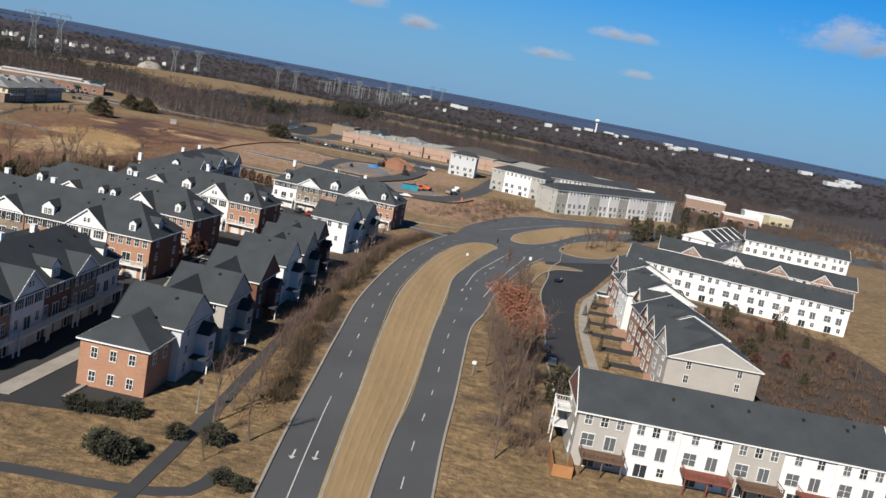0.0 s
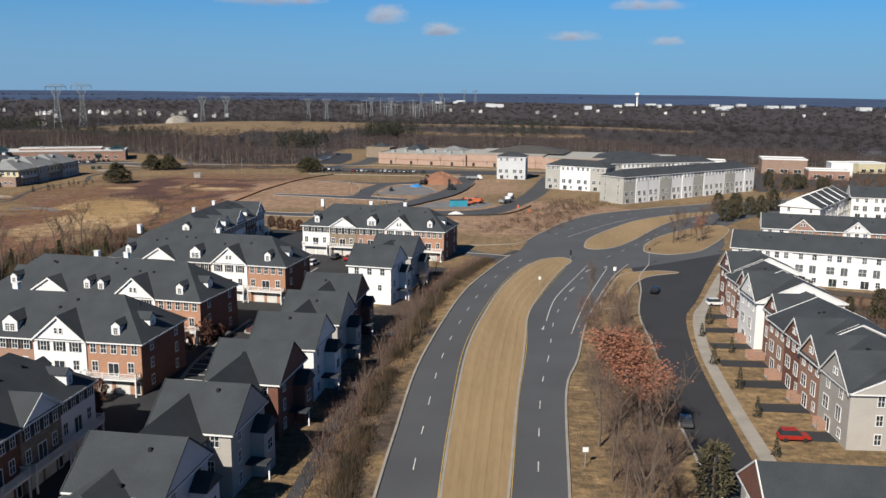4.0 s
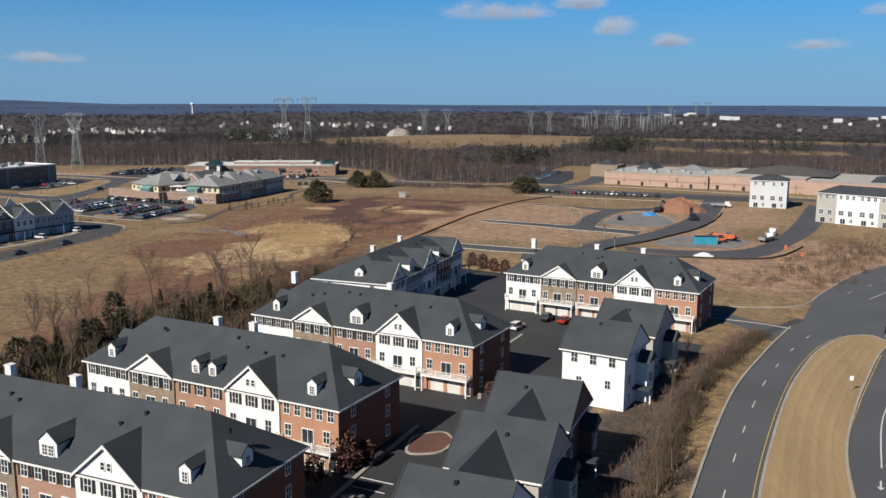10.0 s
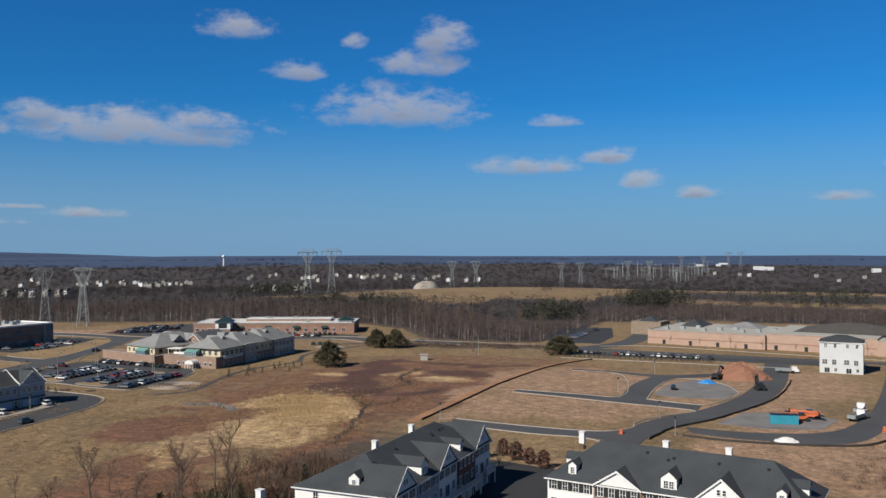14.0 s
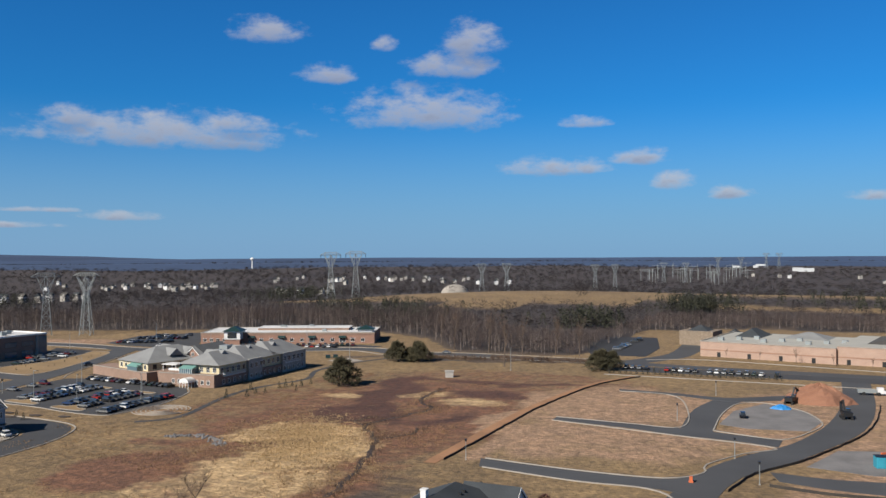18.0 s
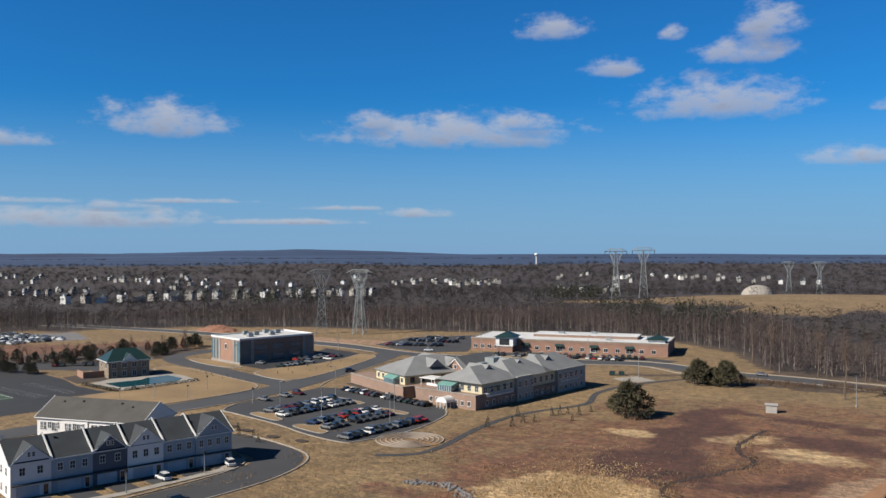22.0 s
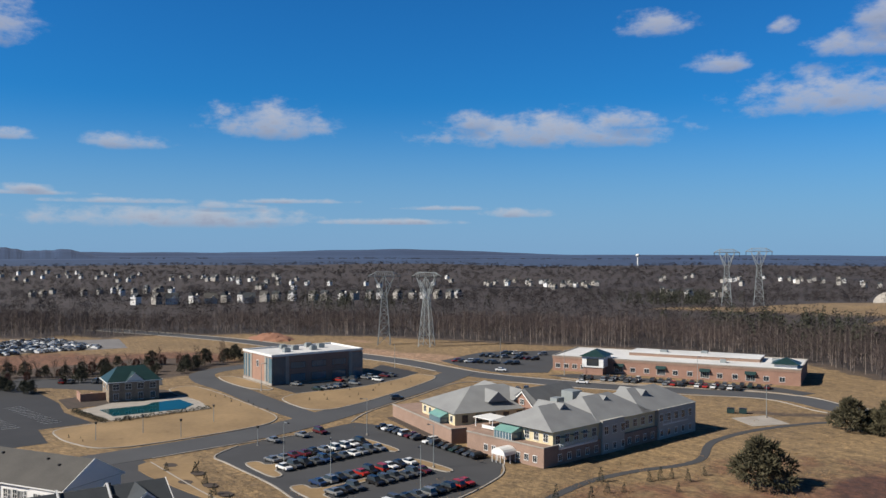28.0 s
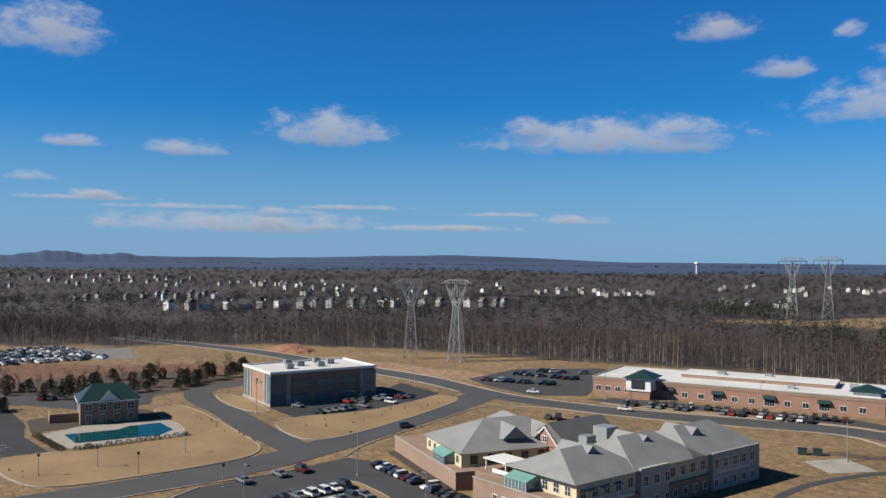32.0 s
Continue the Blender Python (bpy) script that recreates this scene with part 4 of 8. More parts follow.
def row(name, label, at, turn, units, deep=13.5, eave=9.0, pitch=0.68, hips=(1, 1), roof="shingle", style="front", fins=False, end_wall=None, group="townhouse rows", chimneys=(), end_dormer=True, floors=3, back_wall=None):
    """A row of joined homes. at: the left end of its front; turn: the bearing of the front line; units: width, wall, roof feature, windows."""
    th = thing(name, pose(at[0], at[1], 0, 0, 0, turn), label, "house", group)
    total = sum(u[0] for u in units)
    o, rz = 0.45, eave + (deep / 2) * pitch
    # roof body
    hl, hr = (deep * 0.46 if h else 0.0 for h in hips)
    lo = eave - o * pitch
    bm = bmesh.new()
    xl, xr = (-o, total + o)
    solid(bm, [(xl, -o, lo), (xr, -o, lo), (xr, deep + o, lo), (xl, deep + o, lo), (xl + hl if hips[0] else xl, deep / 2, rz), (xr - hr if hips[1] else xr, deep / 2, rz),
               (xl, -o, lo + 0.22), (xr, -o, lo + 0.22), (xr, deep + o, lo + 0.22), (xl, deep + o, lo + 0.22)],
          [(6, 7, 5, 4), (8, 9, 4, 5), (9, 6, 4), (7, 8, 5), (0, 3, 2, 1), (0, 1, 7, 6), (1, 2, 8, 7), (2, 3, 9, 8), (3, 0, 6, 9)])
    part("roof", bm, M[roof], th)
    bm = bmesh.new()
    box(bm, xl - 0.05, xr + 0.05, -o - 0.07, -o - 0.002, lo - 0.04, lo + 0.19)
    box(bm, xl - 0.05, xr + 0.05, deep + o + 0.002, deep + o + 0.07, lo - 0.04, lo + 0.19)
    box(bm, xl - 0.07, xl - 0.002, -o, deep + o, lo - 0.04, lo + 0.19)
    box(bm, xr + 0.002, xr + 0.07, -o, deep + o, lo - 0.04, lo + 0.19)
    part("fascia", bm, M["trim"], th)
    x, n = 0.0, len(units)
    for i, (w, wall, feature, count) in enumerate(units):
        jog = -0.25 if i % 2 else 0.0
        bm = bmesh.new()
        box(bm, x, x + w, jog, deep, -0.3, eave)
        part("wall", bm, M[wall], th)
        for end, side in ((0, i == 0), (1, i == n - 1)):
            if side and not hips[end]:
                bm = bmesh.new()
                e0, e1 = (-o - 0.03, 0.3) if end == 0 else (total - 0.3, total + o + 0.03)
                solid(bm, [(e0, 0, eave - 0.01), (e0, deep, eave - 0.01), (e0, deep / 2, rz - 0.1), (e1, 0, eave - 0.01), (e1, deep, eave - 0.01), (e1, deep / 2, rz - 0.1)],
                      [(0, 2, 1), (3, 4, 5), (0, 3, 5, 2), (1, 2, 5, 4), (0, 1, 4, 3)])
                part("gable_wall", bm, M[end_wall or wall], th)
                bm = bmesh.new()
                extrude(bm, [(-o - 0.1, lo + 0.0), (deep / 2, rz - 0.14), (deep + o + 0.1, lo + 0.0), (deep + o + 0.1, lo + 0.24), (deep / 2, rz + 0.1), (-o - 0.1, lo + 0.24)], -0.06, 0.06)
                part("rake_board", bm, M[roof if style == "plain" else "trim"], th, "", pose(-o - 0.08 if end == 0 else total + o + 0.08, 0, 0, 0, 0, 90))
        cx = x + w / 2
        if feature == "gable":
            peak = eave + w * 0.40
            gable(th, x + 0.3, x + w - 0.3, eave, peak, jog - 0.1, deep * 0.5, wall, roof, trim=roof if style == "plain" else "trim")
            for sx in (-0.45, 0.45):
                window(th, pose(cx + sx, jog - 0.1, eave + 1.0), 0.5, 0.85, None, 1, 2)
        elif feature == "pediment":
            gable(th, x + 0.35, x + w - 0.35, eave, eave + w * 0.30, -0.38, deep * 0.42, "trim", roof, "pediment")
        elif feature == "dormer":
            dormer(th, cx, 0.9, eave + 0.9 * pitch, 1.5, 1.75, pitch, roof=roof)
        elif feature == "twodormer":
            for sx in (-1.6, 1.6):
                dormer(th, cx + sx, 0.9, eave + 0.9 * pitch, 1.4, 1.7, pitch, roof=roof)
        elif feature == "bigdormer":
            dormer(th, cx, 0.6, eave + 0.6 * pitch, 2.7, 1.9, pitch, roof=roof, panes=2)
        shut = "shutter" if style == "front" else None
        pitch_w = w / (count + 0.3)
        fz = [0.0] + [eave * k / floors for k in range(1, floors)]
        for k in range(count):
            wx = x + w / 2 + (k - (count - 1) / 2) * pitch_w
            window(th, pose(wx, jog, fz[-1] + 0.95), 0.95 if count > 3 else 1.05, 1.55, shut if (k % 2 == 0 or count < 5) and pitch_w > 1.85 else None, 2, 2, "trim", "pane_sky" if style == "rear" and k % 2 == 0 else "pane")
        if style == "front":
            z2 = fz[1]
            for wx in (x + w * 0.14, x + w * 0.80):
                window(th, pose(wx, jog, z2 + 0.8), 1.0, 1.6, None)
            window(th, pose(x + w * 0.48, jog, z2 + 0.1), 1.8, 2.1, None, 2, 1)
            balcony(th, pose(x + 0.35, jog, 0), w - 0.7, 1.5, z2)
            garage(th, pose(x + w * 0.30, jog, 0), 2.5)
            garage(th, pose(x + w * 0.64, jog, 0), 2.5)
            window(th, pose(x + w * 0.91, jog, 0.1), 0.9, 2.0, None, 1, 1, "trim", "pane")
        elif style == "rear":
            z2 = fz[1]
            window(th, pose(x + w * 0.25, jog, z2 + 0.5), 1.9, 1.9, None, 2, 2, "trim", "pane_sky")
            window(th, pose(x + w * 0.68, jog, z2 + 0.3), 1.6, 2.1, None, 2, 1, "trim", "pane_sky")
            if floors > 2:
                window(th, pose(x + w * 0.35, jog, 0.2), 1.9, 2.0, None, 2, 1)
                window(th, pose(x + w * 0.75, jog, 0.8), 1.0, 1.3, None)
        elif style == "garage":
            garage(th, pose(x + w * 0.42, jog, 0), w * 0.56, 2.3, "garage_blue")
            window(th, pose(x + w * 0.86, jog, 0.1), 0.95, 2.1, None, 1, 1)
            bm = bmesh.new()
            box(bm, x + 0.05, x + w - 0.05, jog - 0.9, jog, 2.75, 2.95)
            part("porch_roof", bm, M[roof], th)
        if fins and i:
            bm = bmesh.new()
            extrude(bm, [(-0.5, lo), (deep / 2, rz + 0.42), (deep + 0.5, lo), (deep + 0.5, lo + 0.5), (deep / 2, rz + 0.55), (-0.5, lo + 0.5)], -0.16, 0.16)
            part("party_wall", bm, M["trim"], th, "", pose(x, 0, 0, 0, 0, 90) @ pose(0, 0, 0))
        x += w
    for wx in chimneys:
        bm = boxes((wx - 0.5, wx + 0.5, deep * 0.5 + 0.6, deep * 0.5 + 1.5, rz - 1.2, rz + 0.9), (wx - 0.58, wx + 0.58, deep * 0.5 + 0.52, deep * 0.5 + 1.58, rz + 0.9, rz + 1.05))
        part("chimney", bm, M["trim"], th)
    # ends
    for end, hip in enumerate(hips):
        ex, tn = ((total, 90), (0, -90))[0 if end else 1]
        wall_sets = (0.22, 0.5, 0.78)
        for z in [0.9 + eave * k / floors for k in range(floors)]:
            for k, f in enumerate(wall_sets):
                if (k + int(z)) % 3 != 1 or floors < 3:
                    window(th, pose(ex + (0.012 if end and style == "front" else 0), deep * f, z, 0, 0, tn), 0.9, 1.5, None)
        if hip and end_dormer:
            ins = 1.2
            dormer(th, ex + (-ins if end else ins), deep * 0.42, eave + ins * pitch * 1.09, 2.0, 1.5, pitch * 1.09, roof=roof, turn=tn)
    # darker red brick slab over the right end, its shade put into the colour
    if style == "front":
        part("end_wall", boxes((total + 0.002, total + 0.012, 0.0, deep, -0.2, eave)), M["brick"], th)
    # vents and a stack pipe on the roof slope
    rnd = random.Random(int(at[0] * 7 + at[1]))
    for k in range(int(total / 7)):
        vx, vy = rnd.uniform(3, total - 3), deep * rnd.uniform(0.3, 0.42)
        vz = eave + vy * pitch
        part("roof_vent", boxes((vx - 0.2, vx + 0.2, vy - 0.2, vy + 0.2, vz - 0.3, vz + 0.35)), M["dark_metal"], th)
    return th


# ---- west side: brick and white rows ----
FACADES = [(9.1, "siding", "dormer", 4), (8.9, "stone", "pediment", 4), (9.1, "brick_pale", "bigdormer", 4), (9.2, "siding", "gable", 3), (9.4, "brick_orange", "dormer", 5)]
FACADES_B = [FACADES[0], FACADES[1], (9.6, "brick_pale", "twodormer", 3), FACADES[3], FACADES[4]]
LAB = "three-storey townhouse row in %s under dark shingles"
row("townhouse_row", LAB % "white siding, stone and brick", (-102.6, 185.8), -6.5, [(u[0] * 1.028, *u[1:]) for u in FACADES], 16, chimneys=(8, 19), pitch=0.75)
row("townhouse_row", LAB % "white siding, stone and brick", (-101.8, 217.6), -10.5, [(u[0] * 1.025, *u[1:]) for u in FACADES_B], 16, chimneys=(19, 26), pitch=0.75)
row("townhouse_row", LAB % "white siding and red brick", (-91.5, 252.1), -11, [(u[0] * 1.013, *u[1:]) for u in FACADES], 15.5, chimneys=(3, 25), pitch=0.73)
row("townhouse_row", LAB % "white siding, stone and brick", (-54.5, 305.6), -12, [(u[0] * 0.976, *u[1:]) for u in FACADES], 16.5, chimneys=(3, 19, 30), pitch=0.7)
row("townhouse_row", LAB % "white siding with blue-white gables", (-76, 284), 86, [(9.5, "siding", "gable", 3), (9.5, "siding_blue", "bigdormer", 3), (9.5, "siding", "gable", 3), (9.5, "brick", "dormer", 4), (9.5, "siding", "gable", 3)], 19, pitch=0.5, chimneys=(14, 30))
row("townhouse_row", LAB % "brick and white siding", (-59.4, 117.3), 85.5, [(9.2, "brick_orange", "dormer", 4), (9.0, "siding", "gable", 3), (9.0, "brick", "bigdormer", 4), (9.0, "stone", "pediment", 4), (9.2, "siding", "dormer", 4)], 16, chimneys=(20,), pitch=0.72)
row("townhouse_row", LAB % "white siding and brick", (-75, 160), -98, [(9.2, "siding", "dormer", 4), (9.0, "brick", "gable", 3), (9.0, "siding", "bigdormer", 4), (9.0, "stone", "pediment", 4)], 13, chimneys=(6,))
# smaller homes with their fronts to the footpath


def spine(at, turn, units, label):
    """Homes one behind the other along a line, their ridges across it: distance along the line, length, wall, eave, pitch, shift."""
    d = Vector((math.cos(radians(turn)), math.sin(radians(turn))))
    e, deep = Vector((d.y, -d.x)), 10.6
    tone = {"siding": "white", "brick_orange": "orange brick", "brick": "red brick", "siding_grey": "grey", "siding_pale": "pale grey"}
    homes = []
    for start, long, wall, eave, pitch, out in units:
        q = Vector(at) + d * start + e * (out - deep)
        th = row("townhouse", label % tone[wall], q, turn - 90, [(deep, wall, "", 3)], long, eave, pitch, (0, 0), style="plain", end_wall="siding_grey" if wall == "brick_orange" else wall, end_dormer=False, group="homes by the footpath", floors=3)
        for x in (deep * 0.28, deep * 0.74):
            window(th, pose(x, 0, 3.4), 0.85, 1.3, None)
        # low entrance bay with its own gable on the path side
        bay = part("entrance_bay", boxes((deep, deep + 1.8, long * 0.56, long * 0.9, -0.2, eave - 2.4)), M[wall], th)
        bm = bmesh.new()
        ya, yb, z = long * 0.56, long * 0.9, eave - 2.4
        extrude(bm, [(ya - 0.35, z - 0.05), (yb + 0.35, z - 0.05), ((ya + yb) / 2, z + (yb - ya) * 0.42)], -deep - 2.2, -deep + 0.6)
        part("bay_roof", bm, M["shingle"], bay, "", pose(0, 0, 0, 0, 0, 90))
        window(th, pose(deep + 1.8, (ya + yb) / 2, 3.2, 0, 0, 90), 1.6, 1.5, None, 2, 2)
        part("porch_post", boxes((deep + 2.5, deep + 2.7, long * 0.5, long * 0.5 + 0.2, 0, 2.6)), M["trim"], th)
        part("porch_roof", boxes((deep - 0.1, deep + 2.9, long * 0.36, long * 0.55, 2.6, 2.85)), M["shingle"], th)
        homes.append((th, start, long, wall, eave, pitch, out))
    # a lower range with its ridge along the line joins each home to the next
    for (th, s0, l0, w0, e0, p0, o0), (nx, s1, l1, w1, e1, p1, o1) in zip(homes, homes[1:]):
        if s1 - s0 - l0 > 10:
            continue
        xa, xb, ya, yb = -0.2, 7.8, l0 - 0.2, s1 - s0 + 0.2
        link = part("link_wall", boxes((xa, xb, ya, yb, -0.2, 7.9)), M["siding_grey" if w0 != "siding_grey" else "brick"], th)
        bm = bmesh.new()
        extrude(bm, [(xa - 0.4, 7.7), (xb + 0.4, 7.7), (xb + 0.4, 7.95), ((xa + xb) / 2, 11.9), (xa - 0.4, 7.95)], l0 * 0.62, s1 - s0 + l1 * 0.38)
        part("link_roof", bm, M["shingle"], link)
        window(th, pose(xb, (ya + yb) / 2, 4.6, 0, 0, 90), 1.1, 1.5, None)


SP = "tall %s home with a dark shingle roof beside the footpath"
row("townhouse", "two-storey orange brick wing under a hipped dark roof", (-35.4, 119.7), 84, [(12.0, "brick_orange", "", 3)], 10.3, 7.3, 0.6, (1, 0), style="plain", end_dormer=False, group="homes by the footpath", floors=2)
spine((-34, 115), 83.5, [(12.9, 11.4, "siding_pale", 8.7, 0.75, -0.7), (30.2, 11.6, "siding_grey", 8.7, 0.75, -0.3), (48.6, 12.0, "brick", 8.7, 0.75, -0.8)], SP)
spine((-28.6, 171), 84.5, [(8.6, 11.5, "siding", 9.0, 0.75, 0.6), (25.2, 12.0, "siding_grey", 8.6, 0.75, 0.2), (41.0, 12.0, "brick", 8.6, 0.75, -0.8)], SP)
spine((-21, 244.2), 77, [(-0.6, 11.2, "siding", 9.2, 0.74, 0), (16.0, 11.6, "siding_grey", 8.6, 0.75, -0.4)], SP)

# ---- east side ----
row("townhouse_row", "white and grey rear fronts with decks under dark shingles", (28.2, 123.8), -3, [(8.0, "siding_grey", "", 3), (7.6, "siding", "", 3), (7.8, "siding", "", 2), (7.8, "siding_grey", "", 3), (7.8, "siding", "", 2), (8, "siding", "", 3)], 13, 8.8, 0.7, (0, 0), style="rear", end_wall="brick")
for ax, ay, label, units, deep, eave, pitch, end in (
        (52.6, 185.5, "grey gable-ended home with brick fronts", [(9.5, "brick_pale", "gable", 3), (11.0, "siding_grey", "gable", 2)], 18.5, 8.6, 0.47, "siding_grey"),
        (53.4, 204, "brick-fronted homes one step above the grey gable end", [(9.5, "brick_pale", "", 3), (9.0, "brick", "gable", 3)], 17.5, 9.1, 0.46, "siding_grey"),
        (55.6, 213.2, "brick-fronted home with a stepped dark roof", [(9.2, "brick", "gable", 3)], 15, 8.8, 0.46, "siding"),
        (54.0, 224.4, "white gable-ended home with a brick base", [(11.0, "siding", "gable", 3)], 17, 9.8, 0.47, "siding"),
        (56.2, 242, "brick homes between white party walls", [(8.6, "brick_pale", "", 3), (9.0, "brick", "gable", 3)], 15.5, 9.0, 0.47, "siding"),
        (57.4, 252, "end home with a dark roof and a brick front", [(10.0, "brick", "gable", 3)], 15.5, 9.5, 0.47, "siding")):
    row("townhouse_row", label, (ax, ay), -90, units, deep, eave, pitch, (0, 0), style="rear", end_wall=end, end_dormer=False)
row("townhouse_row", "white gable-ended row with white party walls on its roof", (122.8, 363), 56, [(9.5, "siding", "", 2)] * 5, 14, 8.5, 0.5, (0, 0), style="rear", fins=True, end_wall="siding", end_dormer=False)
for ax, ay, tn, cnt, wl_ in ((68, 280, -20, 9, "siding"), (87, 314.5, -15, 9, "brick_pale"), (148, 397, -14, 6, "siding"), (150, 232, -8, 7, "siding"), (128, 200, -75, 6, "brick_pale"), (110, 160, -86, 5, "brick")):
    row("townhouse_row", "long pale rear fronts under a dark shingle roof", (ax, ay), tn, [(7.6, wl_ if k % 3 else "siding", "gable" if wl_ != "siding" and k % 2 == 1 else "", 2 + k % 2) for k in range(cnt)], 12.5, 8.8, 0.62, (0, 0), style="rear", end_wall="siding", end_dormer=False)
# new white blocks by the bend
WR = [(8.0, "siding" if k % 3 else "stucco_grey", "", 3) for k in range(12)]
row("townhouse_row", "new white four-storey row with dark entrances", (63, 431), 38.6, WR, 14, 12.0, 0.4, (1, 1), style="rear", floors=4, end_dormer=False)
row("townhouse_row", "new white four-storey row with a dark roof", (33, 490), -27, WR[:4], 14, 12.0, 0.42, (1, 1), style="rear", floors=4, end_dormer=False)
row("townhouse_row", "new white four-storey row with a dark roof", (66, 500), 20, WR[:8], 14, 12.0, 0.42, (1, 1), style="rear", floors=4, end_dormer=False)
row("townhouse_row", "pale blue-grey end house at the edge of the building site", (9, 533), -8, [(8.0, "siding_pale", "", 2), (8.0, "siding_pale", "", 2)], 14, 12.5, 0.36, (1, 1), style="rear", floors=4, end_dormer=False)

# ---- far west: white and slate homes with garages ----
TH = [(8.0, "siding", "gable", 2), (8.4, "siding_blue", "", 3), (7.6, "siding_navy", "gable", 2), (8.2, "siding", "gable", 3), (7.8, "siding_blue", "", 3), (9.2, "siding_blue", "gable", 4)]
row("townhouse_row", "white and slate townhouses with pale blue garages", (-245, 328.5), 80.5, TH, 13, 7.4, 0.6, (0, 0), "shingle", style="garage", fins=True, floors=2, end_wall="siding", end_dormer=False)
row("townhouse_row", "white rear fronts under brown-grey shingles", (-291, 356), 22, [(8, "siding", "", 3)] * 4, 14, 7.4, 0.6, (0, 0), "shingle_brown", style="rear", floors=2, end_wall="siding", end_dormer=False)
row("townhouse_row", "white rear fronts under brown-grey shingles", (-300, 318), 15, [(8, "siding", "", 3)] * 4, 13, 7.4, 0.6, (0, 0), "shingle_brown", style="rear", floors=2, end_wall="siding", end_dormer=False)
row("townhouse_row", "white and slate townhouses with pale blue garages", (-232, 262), 84, TH[1:5], 13, 7.4, 0.6, (0, 0), "shingle_brown", style="garage", fins=True, floors=2, end_wall="siding", end_dormer=False)

# ---- west: streets, car parks ----
ROAD = "grey asphalt street between pale kerbs"


def plate(name, poly, z, material, label, category="car park"):
    bm, z = bmesh.new(), z + layer()
    slab(bm, poly, z - 0.12, z)
    return tagged(part(name, bm, material, None), label, category, kind="structure")


road("road_west_street", [(-318, 300), (-311, 350), (-309, 390), (-308, 425), (-312, 455), (-324, 490), (-339, 530), (-352, 560)], 6.5, 6.5, 0.03, M["asphalt_street"], ROAD)
road("road_north", [(-640, 530), (-535, 556), (-469, 561), (-400, 566), (-350, 561), (-298, 571), (-237, 598), (-208, 590), (-170, 592), (-140, 588), (-103, 588), (-88, 602), (-76, 640), (-76, 760)], 6.0, 6.0, 0.026, M["asphalt_street"], ROAD)
road("road_east_link", [(-105, 587), (-60, 580), (20, 572), (120, 560)], 5.0, 5.0, 0.022, M["asphalt_street"], ROAD)
road("road_office_drive", [(-314, 461), (-345, 465), (-376, 471), (-408, 476), (-426, 490), (-430, 530)], 5.0, 5.0, 0.034, M["asphalt_street"], ROAD)
road("road_homes", [(-228, 240), (-224, 280), (-221, 318), (-221, 350), (-223, 372), (-230, 386), (-244, 390), (-268, 392), (-304, 396)], 6.0, 6.0, 0.038, M["asphalt_lot"], ROAD)
kerb_line([(-222, 240), (-217.6, 280), (-214.6, 318), (-214.6, 350), (-216.5, 374), (-225, 391), (-242, 396.5), (-268, 398.5), (-298, 402)])
kerb_line([(-234, 240), (-231, 300), (-228, 340), (-229, 368), (-233, 378), (-240, 382)])
plate("pavement", [(-237, 322), (-234.5, 322), (-230, 345), (-230, 372), (-236, 381), (-238, 379), (-232.5, 370), (-232.5, 346)], 0.14, M["concrete"], "concrete pavement in front of the garages", "pavement")
for k in range(6):
    plate("driveway", [(-243.6 + k * 1.35, 330 + k * 8.1), (-234 + k * 0.6, 329 + k * 8.1), (-233.6 + k * 0.6, 334 + k * 8.1), (-242.8 + k * 1.35, 335 + k * 8.1)], 0.06, M["asphalt_lot"], "short driveway before a garage", "driveway")
kerb_line([(-301.5, 404), (-301, 425), (-299, 446), (-301, 453)], 2.5)
kerb_line([(-303, 466), (-312, 480), (-322, 508), (-333, 540), (-320, 556), (-298, 563), (-262, 578), (-237, 590.5), (-214, 581), (-196, 584), (-165, 585), (-140, 581.5), (-108, 581)])
kerb_line([(-640, 523), (-535, 549.5), (-469, 554.5), (-400, 559.5), (-362, 556)])
kerb_line([(-640, 537), (-535, 563), (-469, 568), (-400, 573), (-366, 569), (-340, 567), (-298, 578), (-238, 605), (-208, 597), (-170, 599), (-110, 595)])
island("lawn", [(-352, 398), (-336, 395.5), (-321, 398), (-316.5, 406), (-315.5, 430), (-317, 447), (-324, 455), (-345, 459), (-378, 464), (-398, 465), (-394, 452), (-352, 450), (-352, 414)], M["lawn"], "dormant lawn between the pool and the street")
island("lawn", [(-351, 473), (-340, 469.5), (-328, 468), (-322, 473), (-326, 490), (-337, 520), (-349, 546), (-362, 545), (-356, 532), (-350, 505), (-356, 484)], M["lawn"], "dry grass strip beside the office car park")
island("lawn", [(-366, 481), (-376, 476), (-395, 478), (-411, 483), (-405, 488), (-380, 485)], M["lawn"], "grass apron before the office")
island("lawn", [(-299, 396), (-297, 412), (-291, 411), (-283, 404), (-262, 399), (-250, 399), (-262, 396)], M["lawn"], "tan grass bank above the homes", kerb=False)
plate("car_park_office", [(-375, 485), (-356, 483), (-351, 505), (-357, 533), (-364, 548), (-392, 552), (-380, 532), (-372, 526)], 0.034, M["asphalt_new"], "asphalt car park in front of the office")
plate("footpath_office", [(-374.4, 491.9), (-371.8, 491.6), (-367.9, 522.2), (-370.4, 522.6)], 0.14, M["concrete"], "pale concrete walk along the office front", "footpath")
plate("car_park_care", [(-300.5, 452), (-299, 426), (-293, 416), (-284, 414.5), (-262, 412), (-246, 408.5), (-229, 408), (-226, 430), (-232, 452), (-240, 462), (-262, 467), (-292, 470), (-302, 466)], 0.042, M["asphalt_lot"], "asphalt car park beside the care home")
kerb_line([(-299, 426), (-293, 416), (-284, 414.5), (-262, 412), (-246, 408.5), (-232, 407.5), (-228, 411), (-226, 430), (-232, 452), (-239, 461)], 2.0)
